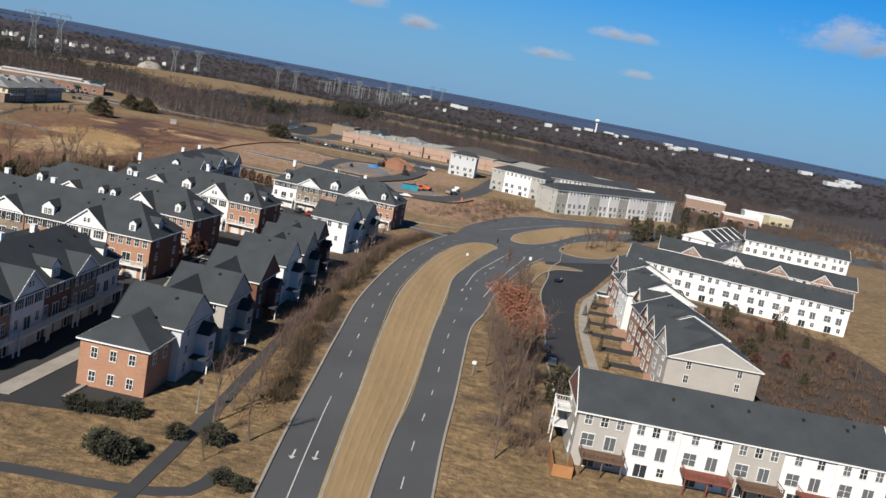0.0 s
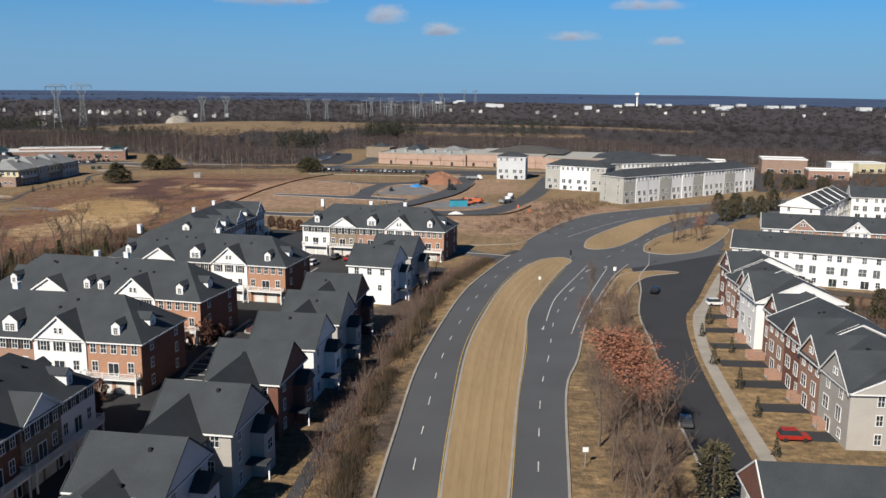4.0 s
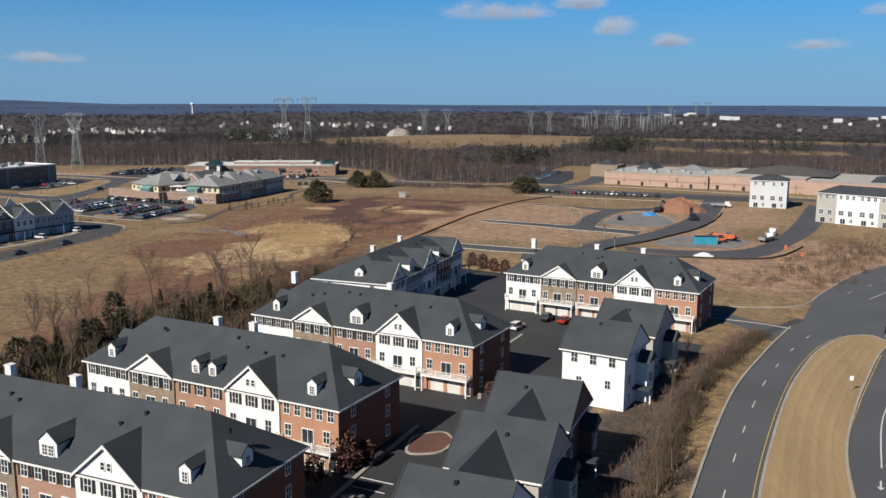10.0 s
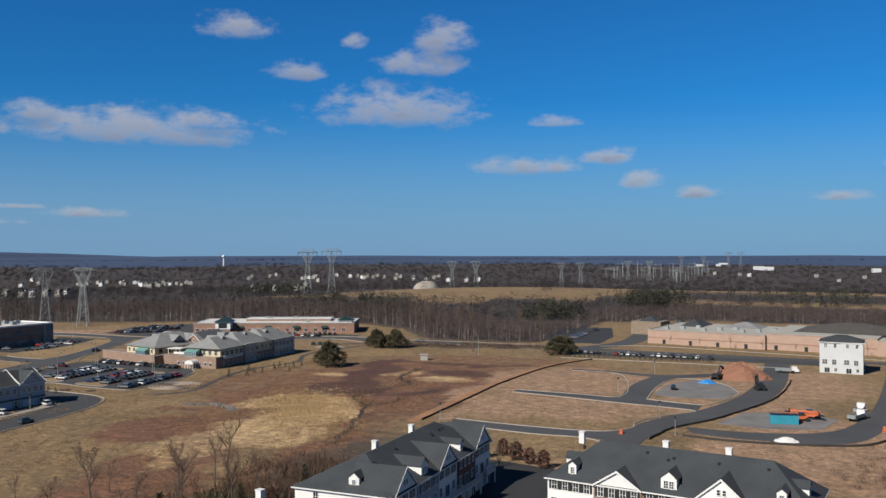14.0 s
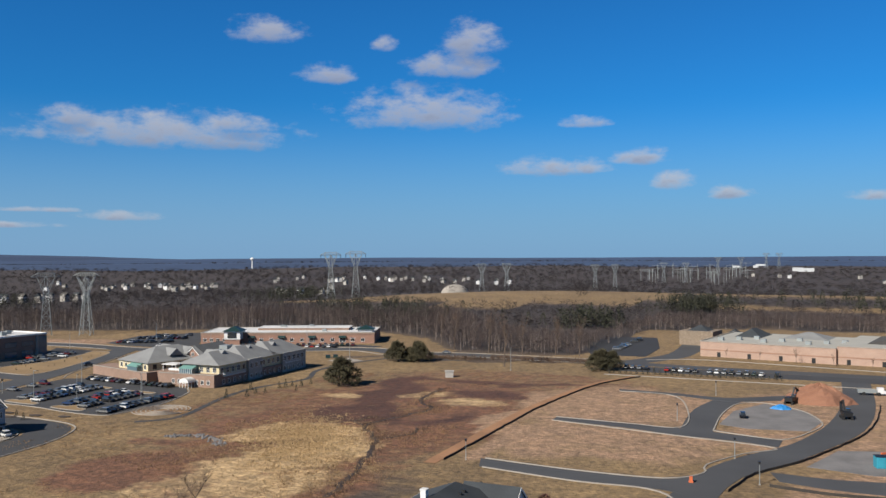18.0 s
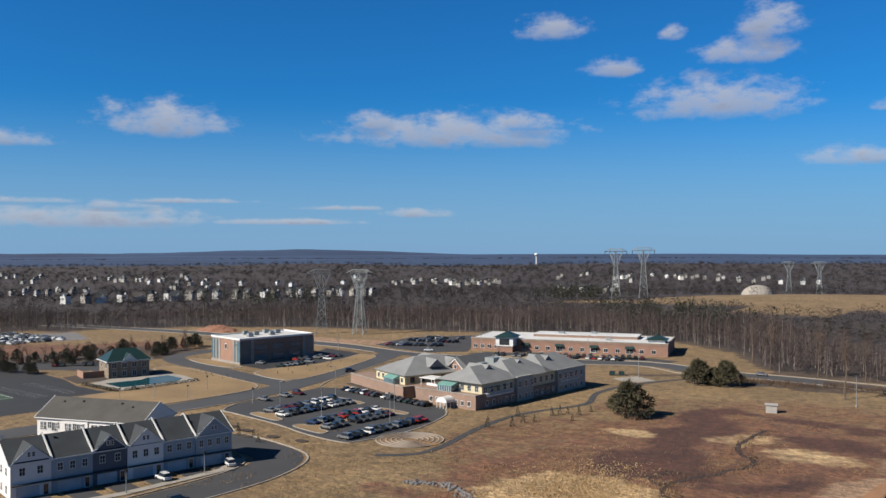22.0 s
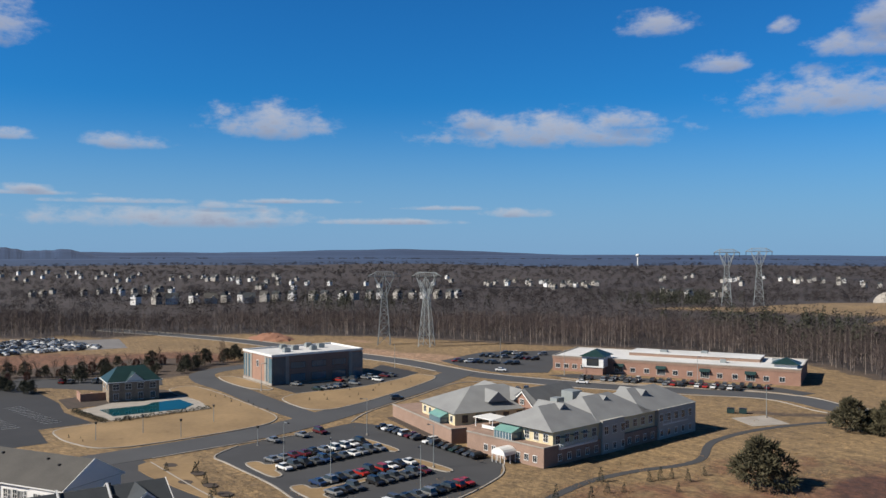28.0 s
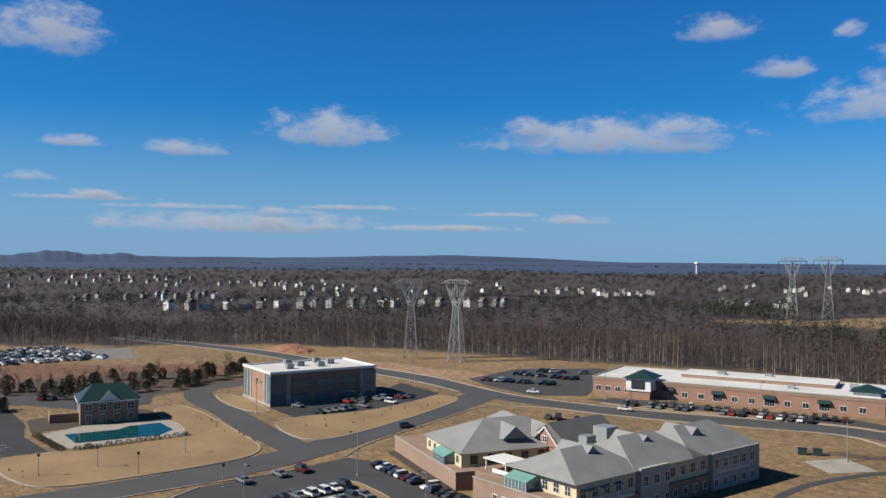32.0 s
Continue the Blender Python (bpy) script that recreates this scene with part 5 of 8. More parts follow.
for line in ([(-282, 417), (-266, 415), (-266, 418), (-273.5, 419.5), (-273.5, 451), (-275.5, 451), (-275.5, 420), (-281.5, 421)], [(-257.5, 413), (-242.5, 411), (-242.5, 414.5), (-249.5, 415.5), (-249.5, 446), (-251.5, 446), (-251.5, 416), (-257, 417)], [(-283, 451.5), (-266, 450), (-266, 453), (-283, 455)], [(-257, 446.5), (-242.5, 446), (-243, 449), (-257, 450)]):
    island("parking_island", line, M["lawn"], "small grass island in the car park", 0.17, True, 1.5)
plate("car_park_clinic", [(-366, 574), (-340, 571), (-327, 586), (-336, 600), (-352, 640), (-372, 650), (-394, 618), (-384, 580)], 0.034, M["asphalt_lot"], "asphalt car park of the clinic")
plate("car_park_clinic_front", [(-322, 580), (-300, 583), (-243, 606), (-232, 606), (-230, 614), (-246, 617), (-300, 598), (-318, 590)], 0.034, M["asphalt_lot"], "parking strip along the clinic")
island("verge", [(-318, 577), (-298, 581), (-262, 596), (-244, 605), (-230, 604), (-237, 607), (-262, 600), (-300, 585)], M["lawn"], "narrow verge between street and clinic parking")
plate("car_park_pool", [(-425, 372), (-338, 360), (-336, 392), (-355, 396), (-354, 411), (-376, 411), (-394, 416), (-440, 420), (-445, 400)], 0.03, M["asphalt_new"], "asphalt car park beside the pool house")
plate("tennis_court", [(-398, 366), (-368, 362), (-366, 384), (-396, 388)], 0.05, M["court"], "green tennis court", "tennis court")
for x0, x1, y0, y1 in ((-396, -368.5, 365.6, 365.75), (-396, -368.5, 384.4, 384.55), (-396, -395.85, 365.75, 384.4), (-368.65, -368.5, 365.75, 384.4), (-382.3, -382.15, 365.75, 384.4)):
    tagged(part("court_line", boxes((x0, x1, y0, y1, 0.0, 0.115)), M["line_white"], None), "white court line on green paint", "court marking", kind="structure")
for k in range(13):
    for y0, y1 in ((388.5, 393.5), (400, 405)):
        tagged(part("bay_marking", boxes((-0.06, 0.06, y0, y1, 0.05, 0.1)), M["line_white"], None, "", pose(-362 - 2.8 * k, 0, 0)), "painted parking bay line", "road marking", kind="structure")
plate("car_park_far", [(-600, 458), (-545, 440), (-530, 500), (-575, 515)], 0.04, M["gravel"], "gravel storage yard full of cars")
plate("service_yard", [(-229, 552), (-219, 545), (-213, 556), (-224, 563)], 0.04, M["concrete"], "concrete apron by the refuse enclosure", "pavement")
road("footpath", [(-170, 570), (-200, 572), (-214, 548), (-217, 520), (-209, 497), (-214, 478), (-216, 464), (-214, 448), (-211.5, 437), (-207, 420), (-207, 410), (-214, 403)], 1.1, 1.1, 0.03, M["asphalt_lot"], "winding asphalt footpath through dry grass")


def hip_roof(bm, x0, x1, y0, y1, z, h, inset=None, o=0.6):
    """A hipped roof over a rectangle; the ridge follows the longer side."""
    x0, x1, y0, y1 = x0 - o, x1 + o, y0 - o, y1 + o
    if x1 - x0 >= y1 - y0:
        i = inset if inset is not None else (y1 - y0) / 2
        r = [(x0 + i, (y0 + y1) / 2, z + h), (x1 - i, (y0 + y1) / 2, z + h)]
        f = [(0, 1, 5, 4), (2, 3, 4, 5), (3, 0, 4), (1, 2, 5)]
    else:
        i = inset if inset is not None else (x1 - x0) / 2
        r = [((x0 + x1) / 2, y0 + i, z + h), ((x0 + x1) / 2, y1 - i, z + h)]
        f = [(0, 1, 4), (1, 2, 5, 4), (2, 3, 5), (3, 0, 4, 5)]
    solid(bm, [(x0, y0, z), (x1, y0, z), (x1, y1, z), (x0, y1, z), *r], f + [(3, 2, 1, 0)])


# care home: cream upper floor on a brick podium, a second wing set at an angle
def care_home():
    th = thing("care_home", pose(-229.5, 466, 0, 0, 0, 88), "cream two-storey care home with pale grey hipped roofs", "building")
    # local x runs north along the east front, y runs west
    P = lambda name, dims, m, at=None: part(name, boxes(*dims), M[m], th, "", at)
    verdigris = mat("verdigris glazing", (0.25, 0.47, 0.42), (0.2, 0.4, 0.36), 0.5, 0.3)
    slate = mat("slate shingles", (0.16, 0.165, 0.17), None, 0.3, 0.85)
    P("podium", [(-1.2, 3.99, 0.3, 26, -0.2, 4.6)], "brick_tan")
    P("podium_coping", [(-1.35, -0.9, 0.15, 26.1, 4.6, 4.85), (-0.9, 4, 0.15, 0.6, 4.6, 4.85)], "concrete")
    P("wall_base", [(4, 62, 0.3, 18, -0.2, 3.7)], "brick_tan")
    P("wall_upper", [(2.8, 61, 1.0, 18.6, 3.7, 8.0)], "stucco")
    P("wall_bay", [(20, 29, -0.2, 2, 0, 8.3)], "stucco_grey")
    P("wall_bay", [(44, 61.8, -0.2, 2, 0, 8.1)], "stucco_grey")
    for x0, x1, h in ((2, 22, 4.2), (19, 41, 4.6), (38, 62, 4.6)):
        bm = bmesh.new()
        hip_roof(bm, x0, x1, 0.6, 19.0, 8.0, h, 6)
        part("roof", bm, M["shingle_pale"], th)
    for x, y in ((14, 13), (31, 13), (47, 12)):
        bm = bmesh.new()
        extrude(bm, [(-3.6, 0), (3.6, 0), (0, 3.0)], -2.6, 6)
        part("roof_gable", bm, M["shingle_pale"], th, "", pose(x, y, 9.4, 0, 0, 180))
        bm = bmesh.new()
        extrude(bm, [(-2.9, 0.1), (2.9, 0.1), (0, 2.3)], -2.68, -2.6)
        part("roof_glazing", bm, M["dark_metal"], th, "", pose(x, y, 9.5, 0, 0, 180))
        P("roof_well", [(x + 2.4, x + 5.0, y - 3.4, y + 0.6, 8.6, 11.0)], "trim")
    for k in range(17):
        x = 4.5 + k * 3.4
        proud = 20 < x < 29 or x > 44
        window(th, pose(x, -0.2 if proud else 0.3, 0.9), 1.2, 1.5, None, 2, 1)
        window(th, pose(x, -0.2 if proud else 1.0, 4.8), 1.5, 1.9, None, 2, 2)
    for x, w in ((4, 14), (46, 12)):
        balcony(th, pose(x, 0.9, 0), w, 1.1, 3.9, "trim", False)
    for x in (6, 10, 14, 48, 52):
        P("awning", [(x - 1.0, x + 1.0, -0.3, 0.95 if x < 40 else -0.21, 6.3, 6.45)], "curtain")
    # south front: podium windows, conservatory, white arched porch
    for k in range(7):
        if k != 3:
            window(th, pose(-1.2, 3 + k * 2.7, 1.1, 0, 0, -90), 1.2, 1.4, None, 2, 1)
    for k in range(4):
        window(th, pose(2.8, 3.2 + k * 3.0, 5.2, 0, 0, -90), 1.4, 1.7, None, 2, 2)
    P("conservatory", [(-0.6, 3.2, 11, 17, 4.62, 6.6)], "curtain")
    bm = bmesh.new()
    solid(bm, [(-0.8, 10.8, 6.6), (3.4, 10.8, 7.9), (3.4, 17.2, 7.9), (-0.8, 17.2, 6.6), (-0.8, 10.8, 6.45), (3.4, 10.8, 6.45), (3.4, 17.2, 6.45), (-0.8, 17.2, 6.45)], [(0, 1, 2, 3), (0, 3, 7, 4), (0, 4, 5, 1), (3, 2, 6, 7)])
    part("conservatory_roof", bm, verdigris, th)
    for k in range(7):
        P("mullion", [(-0.68, -0.6, 11 + k * 0.98, 11.1 + k * 0.98, 4.62, 6.5)], "trim")
    bm = bmesh.new()
    arc = [(2.2 * math.cos(math.pi * k / 8), 2.2 + 1.5 * math.sin(math.pi * k / 8)) for k in range(9)]
    extrude(bm, arc + [(-2.2, 2.0), (2.2, 2.0)], -4.2, -0.1)
    porch = part("porch", bm, M["trim"], th, "white arched porch canopy", pose(-1.2, 11, 0, 0, 0, -90))
    for x in (-2.1, -0.75, 0.6, 1.95):
        for y in (-4.1, -2.2, -0.4):
            if y == -4.1 or abs(x) > 1:
                part("porch_post", boxes((x, x + 0.15, y, y + 0.15, 0, 2.2)), M["trim"], porch)
    # terrace between the wings, pergola, recessed court with the brick gable
    P("terrace", [(4.01, 24, 18.01, 33, -0.2, 4.2)], "brick_tan")
    P("pergola", [(6.2, 6.4, 24.2, 24.4, 4.2, 6.6), (6.2, 6.4, 30.4, 30.6, 4.2, 6.6), (11.4, 11.6, 24.2, 24.4, 4.2, 6.6), (11.4, 11.6, 30.4, 30.6, 4.2, 6.6), (5.8, 12.0, 23.8, 31.0, 6.6, 6.85)], "trim")
    P("terrace_rail", [(4.1, 4.2, 18.2, 26, 4.85, 5.7)], "trim")
    P("court_wall", [(24.01, 42, 22, 37, -0.2, 7.2)], "brick_salmon")
    bm = bmesh.new()
    extrude(bm, [(-8.0, 0), (8.0, 0), (0, 5.2)], -9.2, 9)
    part("court_roof", bm, slate, th, "", pose(33, 29.5, 7.2, 0, 0, -90))
    gable(th, -4.6, 4.6, 7.2, 11.4, 0, 2.0, "brick_salmon", "shingle_pale", "gable_front").matrix_basis = pose(23.6, 30, 0, 0, 0, -90)
    window(th, pose(23.5, 30, 8.0, 0, 0, -90), 1.3, 1.3, None, 2, 2)
    # west wing
    W = pose(-0.2, 32.9, 0, 0, 0, -16.3)
    P("wing_podium", [(0, 9, 0, 40, -0.2, 3.8)], "brick_tan", W)
    P("wing_coping", [(-0.15, 0.35, -0.1, 40.1, 3.8, 4.05), (0.35, 9.1, -0.1, 0.3, 3.8, 4.05)], "concrete", W)
    P("wing_wall", [(3, 33, 4, 25, 3.79, 7.0), (9, 33, 4, 25, -0.2, 3.79)], "stucco", W)
    bm = bmesh.new()
    hip_roof(bm, 3, 34, 4, 25, 7.0, 5.2, 11, 0.8)
    hip_roof(bm, 16, 30, 8, 30, 7.2, 4.6, 6, 0.5)
    part("wing_roof", bm, M["shingle_pale"], th, "", W)
    for x in (17, 25):
        bm = bmesh.new()
        extrude(bm, [(-3.2, 0), (3.2, 0), (0, 2.7)], -2.6, 6)
        part("roof_gable", bm, M["shingle_pale"], th, "", W @ pose(x, 11.5, 8.9, 0, 0, 180))
    for k in range(6):
        window(th, W @ pose(3, 6 + k * 3.4, 4.5, 0, 0, -90), 1.4, 1.6, None, 2, 1)
        window(th, W @ pose(6 + k * 4.2, 4, 4.5), 1.6, 1.7, None, 2, 1, "dark_metal")
    P("conservatory", [(0.6, 3.0, 8, 15, 3.82, 5.6)], "curtain", W)
    bm = bmesh.new()
    solid(bm, [(0.4, 7.8, 5.6), (3.4, 7.8, 6.9), (3.4, 15.2, 6.9), (0.4, 15.2, 5.6), (0.4, 7.8, 5.45), (3.4, 7.8, 5.45), (3.4, 15.2, 5.45), (0.4, 15.2, 5.45)], [(0, 1, 2, 3), (0, 3, 7, 4), (0, 4, 5, 1), (3, 2, 6, 7)])
    part("conservatory_roof", bm, verdigris, th, "", W)
    P("hedge_strip", [(-2.2, -0.2, 0.5, 39, 0, 0.35)], "mulch", W)
    P("roof_plant", [(33, 37, 20, 24, 8, 11.6)], "steel")
    P("roof_plant", [(26, 29, 19.6, 22, 8.0, 10.6)], "steel")
    return th


care_home()


def clinic():
    th = thing("clinic", pose(-331, 594, 0, 0, 0, 19.5), "long single-storey orange brick clinic with a white flat roof", "building")
    P = lambda name, dims, m: part(name, boxes(*dims), M[m], th)
    P("wall", [(0, 96, 0, 34, -0.2, 5.0)], "brick_salmon")
    P("wall_band", [(-0.15, 96.15, -0.15, 34.15, 5.0, 5.9)], "brick_tan")
    P("parapet", [(-0.25, 96.25, -0.25, 0.25, 5.9, 6.25), (-0.25, 96.25, 33.75, 34.25, 5.9, 6.25), (-0.25, 0.25, 0.25, 33.75, 5.9, 6.25), (95.75, 96.25, 0.25, 33.75, 5.9, 6.25)], "concrete")
    P("roof", [(0.25, 95.75, 0.25, 33.75, 5.8, 5.95)], "membrane")
    P("roof_step", [(28, 80, 16, 30, 5.95, 7.2)], "brick_tan")
    P("roof_upper", [(27.8, 80.2, 15.8, 30.2, 7.2, 7.45)], "membrane")
    for x, y, s in ((12, 14, 2.5), (40, 20, 3), (56, 24, 2.4), (66, 8, 2.2), (84, 20, 2.6)):
        P("roof_unit", [(x, x + s, y, y + s * 0.8, 5.9, 8.4 if 28 < x < 80 and y > 15 else 7.3)], "steel")
    # entrance tower with the green pyramid
    P("tower", [(15, 23, -6, 4, 0, 3.0)], "brick_salmon")
    P("tower_top", [(14.6, 23.4, -6.4, 4.4, 3.0, 7.4)], "trim")
    P("tower_glazing", [(16.5, 21.5, -6.46, -6.4, 3.6, 6.6)], "pane")
    for x0, x1, y0, y1, z, h in ((14.2, 23.8, -6.8, 4.8, 7.4, 2.6), (86, 95, 3, 12, 7.4, 2.2)):
        bm = bmesh.new()
        hip_roof(bm, x0, x1, y0, y1, z, h)
        part("green_roof", bm, M["green_metal"], th, "dark green metal pyramid roof")
    P("lantern", [(86.5, 94.5, 3.5, 11.5, 5.9, 7.4)], "trim")
    for k in range(12):
        x = 28 + k * 5.6
        if k % 3 == 0:
            window(th, pose(x, 0, 0.9), 3.2, 2.2, None, 4, 1)
            bm = bmesh.new()
            solid(bm, [(x - 2, 0, 4.4), (x + 2, 0, 4.4), (x + 2, -1.3, 3.3), (x - 2, -1.3, 3.3), (x - 2, 0, 3.2), (x + 2, 0, 3.2)], [(3, 2, 1, 0), (0, 4, 3), (1, 2, 5), (4, 5, 2, 3)])
            part("awning", bm, M["green_metal"], th, "green fabric awning")
        else:
            window(th, pose(x, 0, 1.2), 1.9, 1.7, None, 2, 1)
    for k in range(4):
        window(th, pose(2.2 + k * 3.6, 0, 1.2), 1.9, 1.7, None, 2, 1)
    return th


clinic()


def office():
    th = thing("office_building", pose(-376, 486, 0, 0, 0, 82.5), "two-storey brick and glass office with a white flat roof", "building")
    P = lambda name, dims, m: part(name, boxes(*dims), M[m], th)
    dark = courses(mat("brown brick", (0.42, 0.28, 0.22), (0.33, 0.215, 0.17), 0.4, 0.85), 0.24, 0.08, 0.012, (0.85, 0.8, 0.75))
    part("wall", boxes((0, 38.5, 0, 25, -0.2, 10.6)), dark, th)
    P("wall_south", [(-0.12, 0, 4.2, 25, -0.2, 10.6)], "brick_pale")
    P("glazed_corner", [(-0.25, 5.4, -0.25, 2.4, 0.3, 10.0)], "curtain")
    for y0, y1 in ((2.4, 3.1), (4.6, 5.9), (17.2, 18.6), (20.4, 21.4), (23.0, 23.5)):
        P("pier", [(-0.3, 0.1, y0, y1, 0, 10.55)], "concrete")
    for y0, y1 in ((3.1, 4.6), (18.6, 20.4), (21.4, 23.0), (23.5, 24.9)):
        P("glazed_strip", [(-0.2, 0.05, y0, y1, 1.2, 10.0)], "curtain")
        P("transom", [(-0.26, 0, y0, y1, z, z + 0.12) for z in (3.4, 5.6, 7.8)], "dark_metal")
    P("plinth", [(-0.35, 0.1, -0.3, 25.2, -0.2, 0.9)], "concrete")
    P("glazed_corner", [(34, 38.75, -0.25, 4, 0.3, 10.0)], "curtain")
    for pier in ((5.4, 6.8, -0.3, 0.1, 0, 10.6), (32.6, 34, -0.3, 0.1, 0, 10.6)):
        P("pier", [pier], "concrete")
    P("parapet", [(-0.4, 38.9, -0.4, 0.1, 10.6, 11.4), (-0.4, 38.9, 24.9, 25.4, 10.6, 11.4), (-0.4, 0.1, 0.1, 24.9, 10.6, 11.4), (38.4, 38.9, 0.1, 24.9, 10.6, 11.4)], "trim")
    P("roof", [(0.1, 38.4, 0.1, 24.9, 10.5, 10.85)], "membrane")
    for x, y in ((9, 8), (15, 13), (21, 9), (27, 14), (13, 19), (24, 19)):
        P("roof_unit", [(x, x + 2.6, y, y + 2, 10.8, 12.3), (x + 0.3, x + 2.3, y + 0.3, y + 1.7, 12.3, 12.6)], "steel")
    for z, h in ((1.0, 2.6), (5.8, 2.2)):
        for x in (10.6, 19.4, 28.2):
            window(th, pose(x, 0, z), 6.0, h, None, 6, 1, "dark_metal", "curtain")
    window(th, pose(-0.12, 12.2, 6.0, 0, 0, -90), 1.7, 2.2, None, 2, 1)
    for k in range(9):
        P("mullion", [(0.3 + k * 0.6, 0.38 + k * 0.6, -0.33, -0.25, 0.3, 10.0)], "dark_metal")
    return th


office()


def pool_house():
    th = thing("pool_house", pose(-383, 428, 0, 0, 0, 76), "grey stone pool house with a dark green hipped roof", "building")
    P = lambda name, dims, m: part(name, boxes(*dims), M[m], th)
    P("wall", [(0, 16, 0, 13, -0.2, 6.6)], "stone")
    bm = bmesh.new()
    hip_roof(bm, 0, 16, 0, 13, 6.6, 4.4, 4.5, 0.8)
    part("roof", bm, M["green_metal"], th, "dark green metal roof")
    P("fascia", [(-0.85, 16.85, -0.9, -0.8, 6.4, 6.7), (-0.85, 16.85, 13.8, 13.9, 6.4, 6.7), (-0.9, -0.8, -0.8, 13.8, 6.4, 6.7), (16.8, 16.9, -0.8, 13.8, 6.4, 6.7)], "trim")
    gable(th, 5.2, 10.8, 6.6, 9.2, -0.5, 4, "trim", "green_metal", "gable_front")
    for k in range(4):
        window(th, pose(2.2 + k * 3.9, 0, 4.0), 1.9, 1.8, None, 2, 2)
        window(th, pose(2.2 + k * 3.9, 0, 0.6), 1.5, 2.1, None, 2, 1)
    for k in range(2):
        window(th, pose(0, 3.5 + k * 6, 3.9, 0, 0, -90), 1.6, 1.7, None, 2, 2)
    P("garden_wall", [(-8, 0, 6, 6.4, -0.2, 2.6), (-8, -7.6, 6.4, 15, -0.2, 2.6), (-4, -3.6, 6.4, 12, -0.2, 2.2)], "brick_pale")
    return th


pool_house()
plate("pool_deck", [(-375, 415), (-353, 416), (-350, 447), (-378, 452), (-377, 437), (-381, 428)], 0.2, M["concrete"], "pale concrete deck round the pool", "terrace")
bm = bmesh.new()
slab(bm, [(-371, 420), (-358.5, 419), (-355, 440), (-360, 446), (-371.5, 447), (-372, 438), (-369, 434)], 0.1, 0.33)
M["water"].node_tree.nodes["Principled BSDF"].inputs["IOR"].default_value = 1.12
tagged(part("pool_water", bm, M["water"], None), "still turquoise swimming pool water", "pool", kind="structure")

plate("car_park_staff", [(-458, 424), (-444, 440), (-424, 466), (-406, 458), (-402, 440), (-428, 424), (-444, 412)], 0.03, M["asphalt_lot"], "asphalt car park behind the pool house")
plate("mulch_bed", [(-400, 418), (-381, 414), (-379, 428), (-377, 450), (-384, 456), (-398, 452), (-403, 434)], 0.02, M["mulch"], "dark mulch round the pool house", "bed")
# stone rings of a walking labyrinth
th = thing("labyrinth", pose(-218.5, 421, 0.05), "walking labyrinth of low stone rings on a brown bed", "labyrinth")
bm = bmesh.new()
slab(bm, [(9.2 * math.cos(k * 0.2618), 9.2 * math.sin(k * 0.2618)) for k in range(24)], -0.1, 0.06)
part("bed", bm, M["tuft"], th)
for r in (2.2, 3.6, 5.0, 6.4, 7.8, 9.0):
    bm = bmesh.new()
    line = [(r * math.cos(k * 0.1745), r * math.sin(k * 0.1745)) for k in range(1, 36)]
    ribbon(bm, *sides(line, 0.14, 0.14), 0, 0.22)
    part("ring", bm, M["concrete"], th)

# ---- building site, shops ----
SITE = "new grey asphalt of an unfinished street"
surface("road_site_spine", [(-46, 318), (-52, 345), (-56, 372), (-52, 390), (-49, 404), (-41, 420), (-32, 434), (-25, 452), (-19, 475), (-14, 510), (-11, 560)], [(-36, 316), (-42, 345), (-46, 375), (-42, 396), (-38, 404), (-30, 417), (-22, 434), (-14, 453), (-8, 477), (-4, 510), (-1, 560)], 0.03, M["asphalt_street"], SITE)
surface("road_site_alley", [(-102, 394.5), (-78, 390.5), (-58, 390), (-49, 398)], [(-100, 387), (-76, 382), (-58, 381), (-50, 377)], 0.034, M["asphalt_street"], SITE)
surface("road_site_alley_b", [(-97, 452), (-75, 449), (-57, 447), (-44, 443), (-33, 440)], [(-97, 447.5), (-75, 443), (-60, 438), (-44, 435), (-34, 431)], 0.034, M["asphalt_street"], SITE)
surface("road_site_alley_c", [(-88, 512), (-68, 509), (-50, 505), (-30, 517)], [(-87, 507.5), (-68, 504.5), (-48, 498), (-28, 508)], 0.034, M["asphalt_street"], SITE)
surface("road_site_loop", [(-60, 447), (-59, 478), (-54, 500)], [(-51, 444), (-50, 475), (-45, 500)], 0.03, M["asphalt_street"], SITE)
surface("road_site_east", [(-36, 404), (-20, 402), (0, 408), (12, 430), (22, 470), (36, 548)], [(-34, 396), (-18, 392), (6, 396), (20, 428), (32, 470), (46, 546)], 0.032, M["asphalt_street"], SITE)
plate("gravel_pad", [(-50, 457), (-42, 453), (-26, 455), (-22, 470), (-26, 486), (-38, 497), (-47, 480)], 0.05, M["gravel"], "grey gravel pad on bare soil", "gravel")
plate("gravel_pad", [(-28, 412), (-14, 408), (0, 412), (6, 428), (-4, 436), (-20, 432)], 0.05, M["gravel"], "grey gravel storage pad", "gravel")
for line in ([(-101, 395), (-78, 391), (-58, 390.6), (-50, 398), (-50, 406), (-42, 421), (-35, 430), (-60, 437), (-97, 447)], [(-97, 452.5), (-75, 449.5), (-60, 449), (-60.5, 476), (-68, 503.5), (-87, 507)], [(-99, 386.5), (-76, 381.5), (-60, 380.5), (-53, 371), (-48, 345)],
             [(-51, 447), (-44, 444), (-33, 441), (-26, 453), (-22, 468), (-27, 487), (-38, 498), (-46, 494), (-50, 474), (-51, 447)]):
    kerb_line(line, 3.0)


